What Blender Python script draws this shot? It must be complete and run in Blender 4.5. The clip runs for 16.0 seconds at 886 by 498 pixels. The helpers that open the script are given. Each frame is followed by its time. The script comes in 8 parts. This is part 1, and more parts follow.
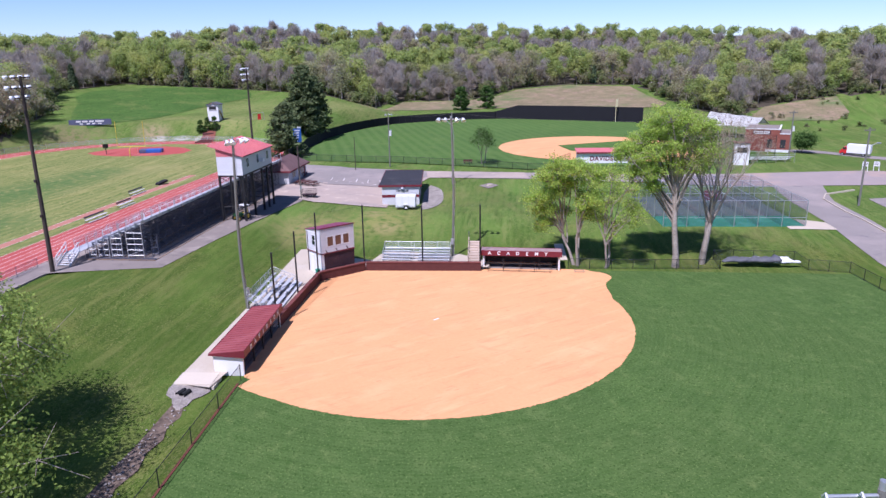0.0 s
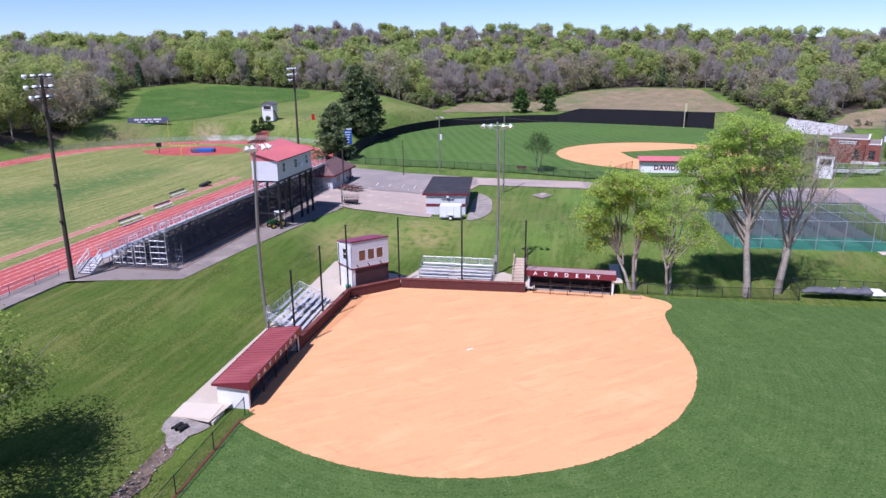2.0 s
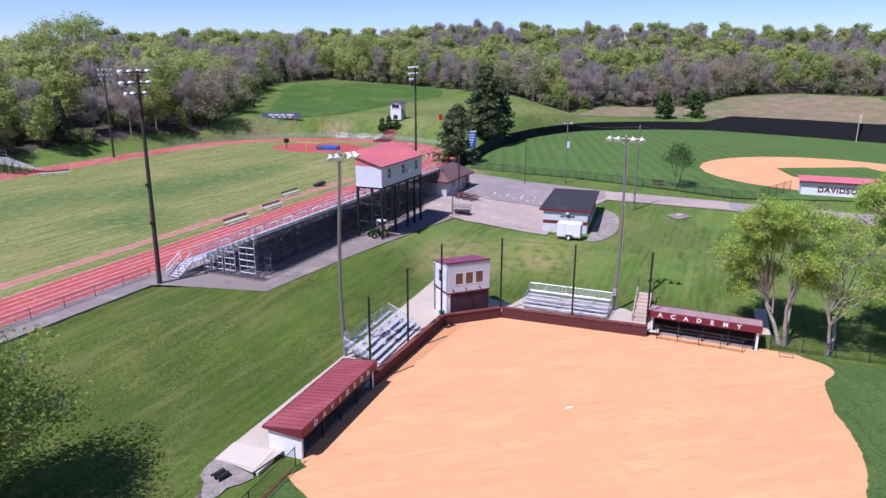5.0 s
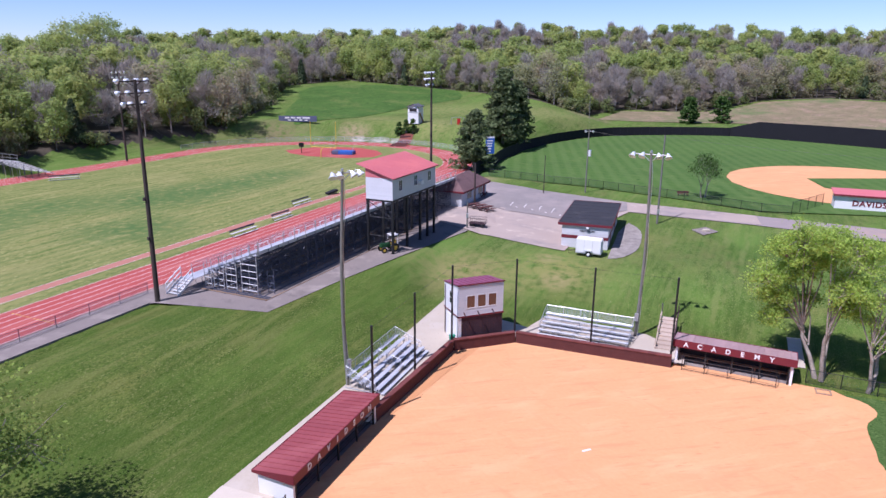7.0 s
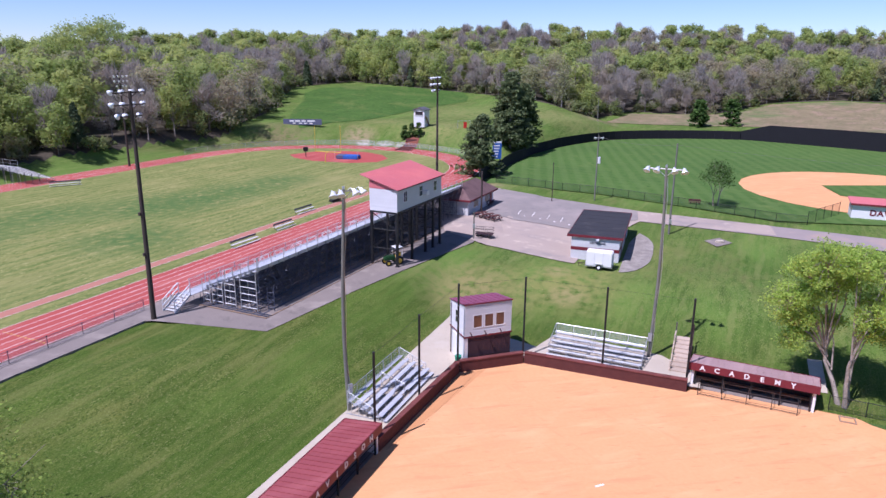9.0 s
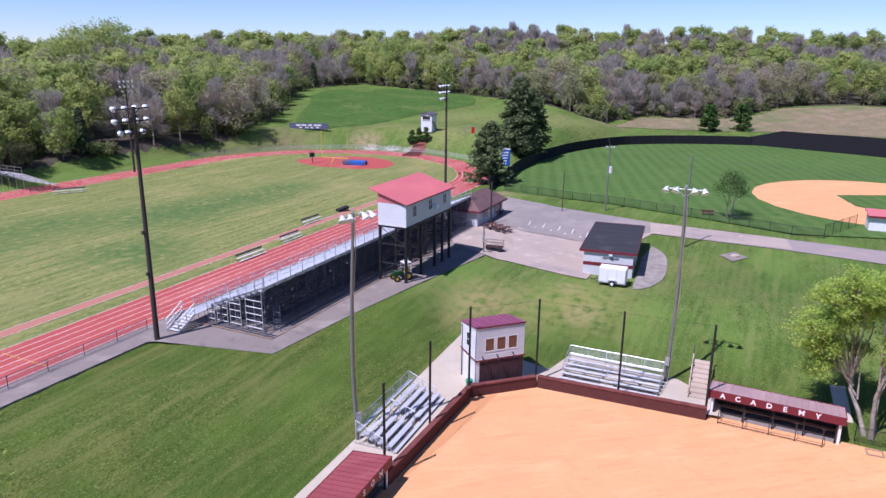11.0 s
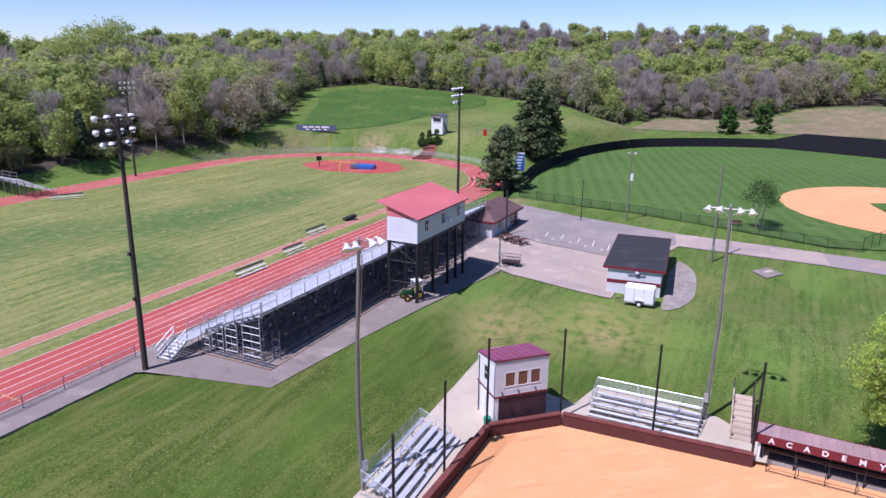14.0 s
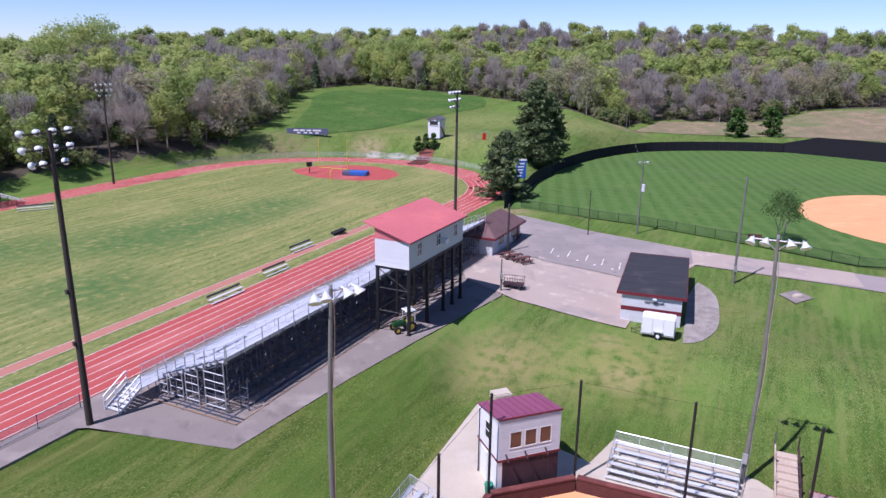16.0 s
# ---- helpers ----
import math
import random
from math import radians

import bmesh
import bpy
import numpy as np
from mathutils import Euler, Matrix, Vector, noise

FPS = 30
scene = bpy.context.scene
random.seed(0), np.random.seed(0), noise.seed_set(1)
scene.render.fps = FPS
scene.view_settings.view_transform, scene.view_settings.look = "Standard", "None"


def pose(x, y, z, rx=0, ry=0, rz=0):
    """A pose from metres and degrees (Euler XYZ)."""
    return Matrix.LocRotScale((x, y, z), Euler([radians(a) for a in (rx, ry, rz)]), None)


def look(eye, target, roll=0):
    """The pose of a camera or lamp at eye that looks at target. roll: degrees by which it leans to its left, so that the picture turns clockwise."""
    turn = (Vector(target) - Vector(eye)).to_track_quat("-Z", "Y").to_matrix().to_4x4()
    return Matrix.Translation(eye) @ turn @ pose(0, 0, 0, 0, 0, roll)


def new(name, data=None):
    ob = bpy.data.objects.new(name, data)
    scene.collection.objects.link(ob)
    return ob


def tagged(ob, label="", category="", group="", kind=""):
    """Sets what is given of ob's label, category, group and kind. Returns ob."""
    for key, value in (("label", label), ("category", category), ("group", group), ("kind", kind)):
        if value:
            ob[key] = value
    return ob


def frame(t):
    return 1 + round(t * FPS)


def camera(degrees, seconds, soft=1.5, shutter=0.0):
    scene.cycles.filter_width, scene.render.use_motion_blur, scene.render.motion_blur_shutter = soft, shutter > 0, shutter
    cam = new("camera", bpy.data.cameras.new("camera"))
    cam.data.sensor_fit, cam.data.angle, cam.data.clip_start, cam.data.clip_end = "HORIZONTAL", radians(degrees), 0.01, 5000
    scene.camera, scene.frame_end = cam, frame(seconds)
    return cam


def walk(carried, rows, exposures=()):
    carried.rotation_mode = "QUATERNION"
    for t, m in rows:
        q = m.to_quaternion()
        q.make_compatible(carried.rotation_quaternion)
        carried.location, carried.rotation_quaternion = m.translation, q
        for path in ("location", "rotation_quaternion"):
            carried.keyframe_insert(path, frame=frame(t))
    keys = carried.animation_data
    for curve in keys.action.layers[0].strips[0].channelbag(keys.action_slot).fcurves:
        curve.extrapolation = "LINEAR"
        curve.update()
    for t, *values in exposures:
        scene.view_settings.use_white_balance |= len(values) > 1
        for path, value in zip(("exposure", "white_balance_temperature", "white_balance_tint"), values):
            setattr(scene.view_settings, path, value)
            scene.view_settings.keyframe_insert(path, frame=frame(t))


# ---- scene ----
FOV = 65.82
cam = camera(FOV, 16.0)
PATH = [
    (0.0, -8.25, -17.05, 23.47, 74.31, 0.82, -17.81),
    (0.5, -7.15, -15.65, 23.45, 74.36, 0.73, -15.91),
    (1.0, -6.18, -14.23, 23.44, 74.38, 0.66, -15.17),
    (1.5, -5.15, -12.70, 23.44, 74.39, 0.58, -13.27),
    (2.0, -4.36, -11.24, 23.44, 74.41, 0.50, -12.48),
    (2.5, -3.52, -9.89, 23.48, 74.40, 0.34, -9.44),
    (3.0, -2.73, -8.43, 23.42, 74.36, 0.15, -6.35),
    (3.5, -2.06, -7.03, 23.30, 74.37, -0.01, -3.55),
    (4.0, -1.43, -5.57, 23.29, 74.37, -0.10, -2.33),
    (6.5, 0.00, 0.00, 24.06, 74.38, -0.44, 0.52),
    (7.0, 0.14, 0.85, 24.24, 74.36, -0.48, 0.81),
    (7.5, 0.15, 1.60, 24.42, 74.33, -0.46, 0.94),
    (8.0, 0.17, 2.20, 24.59, 74.32, -0.45, 1.07),
    (8.5, 0.17, 2.79, 24.82, 74.32, -0.46, 1.23),
    (9.0, 0.10, 3.38, 25.08, 74.30, -0.49, 1.33),
    (11.5, -0.58, 5.88, 26.52, 74.20, -0.64, 1.95),
    (12.0, -0.65, 6.36, 26.61, 74.17, -0.63, 2.09),
    (12.5, -0.73, 7.08, 26.61, 74.15, -0.60, 2.19),
    (13.0, -0.87, 8.10, 26.63, 74.13, -0.59, 2.30),
    (13.5, -1.04, 9.39, 26.66, 74.12, -0.61, 2.42),
    (14.0, -1.18, 10.94, 26.68, 74.09, -0.64, 2.55),
    (14.5, -1.28, 12.70, 26.72, 74.06, -0.66, 2.49),
    (15.0, -1.26, 14.56, 26.80, 74.03, -0.68, 2.52),
    (15.5, -1.26, 16.60, 26.87, 74.02, -0.68, 2.47),
    (16.0, -1.26, 18.78, 26.87, 74.04, -0.68, 2.41),
]
walk(cam, [(r[0], pose(*r[1:])) for r in PATH], [(0.0, 0.42, 5530, 28), (2.0, 0.40, 5530, 28), (4.0, 0.34, 5530, 29), (16.0, 0.34, 5560, 29)])
rng = random.Random(7)

# ---- world, sun, exposure ----
world = bpy.data.worlds.new("sky")
scene.world = world
world.use_nodes = True
wn = world.node_tree
sky = wn.nodes.new("ShaderNodeTexSky")
sky.sky_type = "NISHITA"
sky.sun_disc = False
SUN_EL, SUN_AZ = radians(58), radians(227)      # azimuth clockwise from +y, towards the sun
sky.sun_elevation, sky.sun_rotation = SUN_EL, SUN_AZ
sky.altitude, sky.air_density, sky.dust_density, sky.ozone_density = 100, 0.80, 0.0, 5.0
wn.links.new(sky.outputs[0], wn.nodes["Background"].inputs[0])
wn.nodes["Background"].inputs[1].default_value = 0.092
sun = new("sun", bpy.data.lights.new("sun", "SUN"))
sun.data.energy, sun.data.angle, sun.data.color = 5.0, radians(0.55), (1.0, 0.95, 0.87)
sun.matrix_world = look((math.sin(SUN_AZ) * 100 * math.cos(SUN_EL), math.cos(SUN_AZ) * 100 * math.cos(SUN_EL), 100 * math.sin(SUN_EL)), (0, 0, 0))

# ---- frames of the place ----
A = radians(21)            # softball field: u along the wall behind home, v along the third-base wall
CA, SA = math.cos(A), math.sin(A)
B = radians(23.5)          # running track: q across, p along
CB, SB = math.cos(B), math.sin(B)


def F(u, v, z=0.0):
    return Vector((u * CA + v * SA, -u * SA + v * CA, z))


def uv_of(x, y):
    return x * CA - y * SA, x * SA + y * CA


def K(q, p, z=3.1):
    return Vector((q * CB + p * SB, -q * SB + p * CB, z))


def qp_of(x, y):
    return x * CB - y * SB, x * SB + y * CB


def step(a, b, t):
    k = min(1.0, max(0.0, (t - a) / (b - a)))
    return k * k * (3 - 2 * k)


def lerp(a, b, k):
    return a + (b - a) * k


def interp(x, xs, ys):
    return float(np.interp(x, xs, ys))


TQ, TP, TR = -84.5, 119.5, 34.5    # centre of the track's bend and its outer radius
BX, BY, BR = 67.0, 140.0, 62.0     # baseball outfield fence


def fence_radius(a):
    """Reach of the baseball fence from its centre at the angle a."""
    return interp(math.degrees(a) % 360, [78, 111, 129, 144, 163, 180, 186, 193], [62, 62, 58, 55.6, 55, 58, 61, 64.5])




def ground(x, y):
    """Height of the land."""
    u, v = uv_of(x, y)
    q, p = qp_of(x, y)
    # softball level and the banks behind it
    top = interp(v, [30, 46, 58, 67, 80], [-43, -34.6, -33.0, -31.6, -28.6])
    left = 0.3 * step(-21, -24.5, u) + 2.8 * step(-24.9, top, u)
    terrace = lerp(lerp(2.8, 2.25, step(-26, -15, u)), 1.25, step(2, 42, u))
    back = 0.3 * step(57, 60, v) + (terrace - 0.3) * step(lerp(61.5, 56.5, step(0, 12, u)), 76, v)
    right = 1.1 * step(39.5, 52, u)
    z = max(left, back, right)
    up = step(86, 108, v) * (1 - 0.6 * step(62, 85, u))
    z = max(z, lerp(z, 3.0, up))
    z = lerp(z, 3.1, step(-27.5, -30.5, u) * step(66, 78, v))
    # grass lies lower than the walk beside the track
    z -= 0.25 * step(-47.5, -46.6, q) * step(-43.5, -46.0, q) * step(44.5, 42.0, p)
    # brook along the foot of the bank
    if v < 25:
        z -= 0.40 * math.exp(-((u + 23.05) / 1.4) ** 2) * step(25, 22.0, v)
    k = step(20.3, 22.2, u) * step(43.2, 41.3, u) * step(69.4, 71.2, v) * step(93.6, 91.8, v)
    z = lerp(z, 1.2, k)                     # level bed of the batting cage
    # hills
    rb = math.hypot(x - BX, y - BY) * BR / fence_radius(math.atan2(y - BY, x - BX))
    hill = 0.0
    if q < TQ or p > TP:
        d = math.hypot(q - TQ, max(0.0, p - TP)) - TR
        s = step(60, 125, p)
        near = step(-44.0, -49.0, q) if p < TP + 8 else 1.0
        hill = (lerp(1.4, 4.6, s) * step(1.5, 12, d) + lerp(7, 5.5, s) * step(12, 130, d)) * near
        if x > -6:
            hill *= (step(BR + 0.5, BR + 9, rb) if y > 124 else 0.0) * (1 - step(25, 60, x))
    h2 = (2.0 * step(BR + 1, BR + 9, rb) + 6.5 * step(BR + 10, BR + 90, rb)) * step(0, 25, x + (y - 150) * 0.2) * step(135, 175, y)
    z += max(hill, h2)
    z += lerp(17, 10, step(60, -60, x)) * step(285, 450, y) + 2 * step(95, 240, -x) + 9 * step(175, 330, x)
    return z


# ---- materials ----
def material(name, base, rough=0.8, dark=None, scale=3.0, fine=40.0, amount=0.5, bump=0.2, metal=0.0, bump_scale=None, island=0.0, obj=0.0, spec=0.3, glow=0.0):
    """base and dark are mixed by a broad and a fine noise in world metres."""
    m = bpy.data.materials.new(name)
    m.use_nodes = True
    nt, bs = m.node_tree, m.node_tree.nodes["Principled BSDF"]
    N, L = nt.nodes.new, nt.links.new
    dark = dark or tuple(c * 0.72 for c in base)
    bs.inputs["Roughness"].default_value, bs.inputs["Metallic"].default_value = rough, metal
    bs.inputs["Specular IOR Level"].default_value = spec
    pos = N("ShaderNodeNewGeometry")
    n1, n2 = N("ShaderNodeTexNoise"), N("ShaderNodeTexNoise")
    for n, s, d in ((n1, scale, 4), (n2, fine, 3)):
        n.inputs["Scale"].default_value, n.inputs["Detail"].default_value = s, d
        L(pos.outputs["Position"], n.inputs["Vector"])
    mix = N("ShaderNodeMath")
    mix.operation = "ADD"
    L(n1.outputs["Fac"], mix.inputs[0])
    L(n2.outputs["Fac"], mix.inputs[1])
    ramp = N("ShaderNodeMapRange")
    ramp.inputs["From Min"].default_value, ramp.inputs["From Max"].default_value = 1.0 - 0.45, 1.0 + 0.45
    ramp.inputs["To Min"].default_value, ramp.inputs["To Max"].default_value = 0.5 - amount, 0.5 + amount
    L(mix.outputs[0], ramp.inputs["Value"])
    col = N("ShaderNodeMix")
    col.data_type = "RGBA"
    col.inputs["A"].default_value, col.inputs["B"].default_value = (*dark, 1), (*base, 1)
    L(ramp.outputs[0], col.inputs["Factor"])
    out = col.outputs["Result"]
    for amt, sock in ((island, pos.outputs["Random Per Island"]), (obj, None)):
        if amt:
            if sock is None:
                sock = N("ShaderNodeObjectInfo").outputs["Random"]
            hsv, mr = N("ShaderNodeHueSaturation"), N("ShaderNodeMapRange")
            mr.inputs["To Min"].default_value, mr.inputs["To Max"].default_value = 1 - amt, 1 + amt
            L(sock, mr.inputs["Value"])
            L(mr.outputs[0], hsv.inputs["Value"])
            L(out, hsv.inputs["Color"])
            out = hsv.outputs["Color"]
    L(out, bs.inputs["Base Color"])
    if bump:
        b = N("ShaderNodeBump")
        b.inputs["Strength"].default_value, b.inputs["Distance"].default_value = bump, 0.05
        L(n2.outputs["Fac"], b.inputs["Height"])
        L(b.outputs[0], bs.inputs["Normal"])
    if glow:                                    # light through thin leaves
        tr, mx = N("ShaderNodeBsdfTranslucent"), N("ShaderNodeMixShader")
        mx.inputs[0].default_value = glow
        L(out, tr.inputs["Color"])
        L(bs.outputs[0], mx.inputs[1])
        L(tr.outputs[0], mx.inputs[2])
        L(mx.outputs[0], nt.nodes["Material Output"].inputs[0])
    return m


def layers(m, rows):
    """Lay further colours over a material: rows of (colour, noise scale, from, to, stretch xyz, turn in degrees, strength)."""
    nt = m.node_tree
    bs = nt.nodes["Principled BSDF"]
    N, L = nt.nodes.new, nt.links.new
    for colour, scale, lo, hi, stretch, turn, *strength in rows:
        src = bs.inputs["Base Color"].links[0].from_socket
        pos, mp, n, mr, mix = N("ShaderNodeNewGeometry"), N("ShaderNodeMapping"), N("ShaderNodeTexNoise"), N("ShaderNodeMapRange"), N("ShaderNodeMix")
        mp.vector_type = "TEXTURE"
        mp.inputs["Scale"].default_value = stretch
        mp.inputs["Rotation"].default_value = (0, 0, radians(turn))
        L(pos.outputs["Position"], mp.inputs["Vector"])
        L(mp.outputs[0], n.inputs["Vector"])
        n.inputs["Scale"].default_value, n.inputs["Detail"].default_value, n.inputs["Roughness"].default_value = scale, 6, 0.62
        mr.inputs["From Min"].default_value, mr.inputs["From Max"].default_value = lo, hi
        mr.inputs["To Max"].default_value = strength[0] if strength else 1.0
        L(n.outputs["Fac"], mr.inputs["Value"])
        mix.data_type = "RGBA"
        L(mr.outputs[0], mix.inputs["Factor"])
        L(src, mix.inputs["A"])
        mix.inputs["B"].default_value = (*colour, 1)
        L(mix.outputs["Result"], bs.inputs["Base Color"])
        for node in nt.nodes:
            if node.type == "BSDF_TRANSLUCENT":
                L(mix.outputs["Result"], node.inputs["Color"])
    return m


def bands(m, colour, width, turn, strength, centre=None, wobble=0.0):
    """Mowing bands: straight along turn, or rings round centre."""
    nt = m.node_tree
    bs = nt.nodes["Principled BSDF"]
    N, L = nt.nodes.new, nt.links.new
    src = bs.inputs["Base Color"].links[0].from_socket
    pos, mp, w, mr, mix = N("ShaderNodeNewGeometry"), N("ShaderNodeMapping"), N("ShaderNodeTexWave"), N("ShaderNodeMapRange"), N("ShaderNodeMix")
    mp.vector_type = "TEXTURE"
    mp.inputs["Rotation"].default_value = (0, 0, radians(turn))
    if centre:
        mp.inputs["Location"].default_value = (*centre, 0)
        w.wave_type, w.rings_direction = "RINGS", "Z"
    L(pos.outputs["Position"], mp.inputs["Vector"])
    L(mp.outputs[0], w.inputs["Vector"])
    w.inputs["Scale"].default_value, w.inputs["Distortion"].default_value = 0.314 / width, wobble
    w.inputs["Detail"].default_value, w.inputs["Detail Scale"].default_value = 3, 0.6
    mr.inputs["From Min"].default_value, mr.inputs["From Max"].default_value = 0.25, 0.75
    mr.inputs["To Max"].default_value = strength
    L(w.outputs["Fac"], mr.inputs["Value"])
    mix.data_type = "RGBA"
    L(mr.outputs[0], mix.inputs["Factor"])
    L(src, mix.inputs["A"])
    mix.inputs["B"].default_value = (*colour, 1)
    L(mix.outputs["Result"], bs.inputs["Base Color"])
    return m


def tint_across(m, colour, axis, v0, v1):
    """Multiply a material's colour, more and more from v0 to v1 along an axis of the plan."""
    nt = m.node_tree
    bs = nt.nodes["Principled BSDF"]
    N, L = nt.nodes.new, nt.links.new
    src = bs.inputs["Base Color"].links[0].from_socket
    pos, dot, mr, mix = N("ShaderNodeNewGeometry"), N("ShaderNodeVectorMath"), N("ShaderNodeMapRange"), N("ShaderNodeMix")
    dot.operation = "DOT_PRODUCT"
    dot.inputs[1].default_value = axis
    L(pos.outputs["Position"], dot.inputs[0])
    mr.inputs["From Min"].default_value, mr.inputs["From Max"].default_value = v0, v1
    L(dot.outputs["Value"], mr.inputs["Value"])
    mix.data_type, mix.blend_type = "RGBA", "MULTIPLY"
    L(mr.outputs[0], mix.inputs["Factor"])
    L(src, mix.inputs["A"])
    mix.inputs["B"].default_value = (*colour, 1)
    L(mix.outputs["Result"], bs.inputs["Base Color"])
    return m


def worn_spot(m, colour, centre, radius, strength):
    """A ragged worn patch round a place in the grass."""
    nt = m.node_tree
    bs = nt.nodes["Principled BSDF"]
    N, L = nt.nodes.new, nt.links.new
    src = bs.inputs["Base Color"].links[0].from_socket
    pos, dist, mr, n, mr2, mul, mix = N("ShaderNodeNewGeometry"), N("ShaderNodeVectorMath"), N("ShaderNodeMapRange"), N("ShaderNodeTexNoise"), N("ShaderNodeMapRange"), N("ShaderNodeMath"), N("ShaderNodeMix")
    dist.operation = "DISTANCE"
    dist.inputs[1].default_value = centre
    L(pos.outputs["Position"], dist.inputs[0])
    mr.inputs["From Min"].default_value, mr.inputs["From Max"].default_value = radius, radius * 0.2
    L(dist.outputs["Value"], mr.inputs["Value"])
    n.inputs["Scale"].default_value, n.inputs["Detail"].default_value = 0.9, 7
    L(pos.outputs["Position"], n.inputs["Vector"])
    mr2.inputs["From Min"].default_value, mr2.inputs["From Max"].default_value, mr2.inputs["To Max"].default_value = 0.32, 0.56, strength
    L(n.outputs["Fac"], mr2.inputs["Value"])
    mul.operation = "MULTIPLY"
    L(mr.outputs[0], mul.inputs[0])
    L(mr2.outputs[0], mul.inputs[1])
    mix.data_type = "RGBA"
    L(mul.outputs[0], mix.inputs["Factor"])
    L(src, mix.inputs["A"])
    mix.inputs["B"].default_value = (*colour, 1)
    L(mix.outputs["Result"], bs.inputs["Base Color"])
    return m


M = {}
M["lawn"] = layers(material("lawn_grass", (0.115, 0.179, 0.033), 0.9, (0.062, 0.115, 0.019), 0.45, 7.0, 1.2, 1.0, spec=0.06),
                   [((0.080, 0.133, 0.026), 0.07, 0.46, 0.60, (1, 1, 1), 0), ((0.150, 0.170, 0.045), 0.16, 0.52, 0.66, (1, 1.8, 1), -40), ((0.058, 0.103, 0.017), 0.30, 0.56, 0.70, (1, 2.5, 1), -24), ((0.165, 0.148, 0.060), 0.22, 0.60, 0.78, (1, 1.5, 1), -50),
                    ((0.058, 0.101, 0.017), 0.9, 0.51, 0.66, (1, 5.0, 1), -24), ((0.152, 0.187, 0.050), 1.5, 0.53, 0.68, (1, 4.0, 1), -24),
                    ((0.041, 0.078, 0.013), 12.0, 0.50, 0.60, (1, 3.2, 1), -20), ((0.211, 0.234, 0.092), 14.0, 0.54, 0.63, (1, 3.2, 1), -28), ((0.037, 0.072, 0.012), 6.5, 0.58, 0.66, (1, 2.5, 1), -24),
                    ((0.054, 0.115, 0.017), 0.09, 0.47, 0.60, (1, 1.6, 1), -24, 0.50), ((0.185, 0.156, 0.067), 0.17, 0.57, 0.70, (1, 2.2, 1), -24, 0.40), ((0.122, 0.210, 0.041), 0.13, 0.48, 0.62, (1, 2.5, 1), -24, 0.50), ((0.183, 0.200, 0.069), 0.75, 0.53, 0.64, (1, 9, 1), -24, 0.45), ((0.047, 0.090, 0.015), 0.6, 0.55, 0.66, (1, 8, 1), -24, 0.45)])
bands(M["lawn"], (0.154, 0.200, 0.050), 0.9, -24, 0.16, None, 1.6)
tint_across(M["lawn"], (0.83, 0.78, 0.70), (math.sin(radians(21)), math.cos(radians(21)), 0), 72, 60)      # multiplied darker from v 72 down to v 60 and below
WORN = (((0.225, 0.195, 0.080), (1.7, 72.9, 1.3), 7.5, 0.85), ((0.220, 0.212, 0.070), (11.7, 72.7, 1.7), 8.5, 0.80), ((0.30, 0.235, 0.115), (11.3, 76.2, 2.1), 2.0, 0.6), ((0.30, 0.235, 0.115), (11.5, 70.3, 1.3), 2.6, 0.55),
        ((0.260, 0.205, 0.115), (-26.0, 183.5, 4.8), 6.0, 0.95), ((0.185, 0.155, 0.078), (-45.0, 180.0, 4.2), 12.0, 0.8), ((0.165, 0.145, 0.068), (-54.0, 166.0, 3.4), 11.0, 0.8), ((0.50, 0.46, 0.41), (-24.2, 179.8, 3.4), 2.8, 0.95), ((0.50, 0.46, 0.41), (-19.0, 178.2, 3.4), 3.2, 0.95), ((0.50, 0.46, 0.41), (-14.0, 176.6, 3.4), 2.8, 0.95),
        ((0.200, 0.205, 0.070), (-20.0, 193.0, 7.7), 11.0, 0.85), ((0.215, 0.212, 0.078), (-3.5, 184.0, 7.7), 16.0, 0.85), ((0.190, 0.200, 0.068), (0.9, 215.0, 9.0), 22.0, 0.85), ((0.190, 0.195, 0.068), (28.0, 205.0, 8.8), 18.0, 0.85), ((0.26, 0.20, 0.12), (43.0, 219.0, 7.0), 9.0, 0.85), ((0.24, 0.18, 0.11), (67.0, 234.0, 6.1), 10.0, 0.85), ((0.24, 0.18, 0.11), (16.0, 122.6, 3.0), 2.4, 0.7), ((0.27, 0.20, 0.12), (5.6, 124.5, 3.0), 4.5, 0.8), ((0.170, 0.165, 0.058), (24.5, 85.0, 2.0), 6.0, 0.5))
for colour, centre, radius, strength in WORN:
    worn_spot(M["lawn"], colour, centre, radius, strength)
M["outfield"] = bands(layers(material("outfield_turf", (0.076, 0.131, 0.033), 0.9, (0.047, 0.090, 0.022), 0.30, 6.0, 1.0, 0.9, spec=0.06),
                             [((0.059, 0.103, 0.026), 0.06, 0.42, 0.62, (1, 1, 1), 0), ((0.097, 0.144, 0.043), 0.5, 0.52, 0.80, (1, 2.5, 1), 20), ((0.037, 0.082, 0.016), 1.6, 0.52, 0.72, (1, 2, 1), 60), ((0.101, 0.146, 0.043), 0.9, 0.55, 0.72, (1, 1.4, 1), 0),
                              ((0.025, 0.057, 0.011), 7.0, 0.54, 0.63, (1, 1.5, 1), 0), ((0.134, 0.190, 0.056), 8.5, 0.57, 0.66, (1, 1.5, 1), 40)]),
                      (0.097, 0.152, 0.045), 1.1, 0, 0.12, (8.5, 41.0), 3.5)
bands(M["outfield"], (0.107, 0.161, 0.054), 0.36, 0, 0.12, (8.5, 41.0), 2.5)
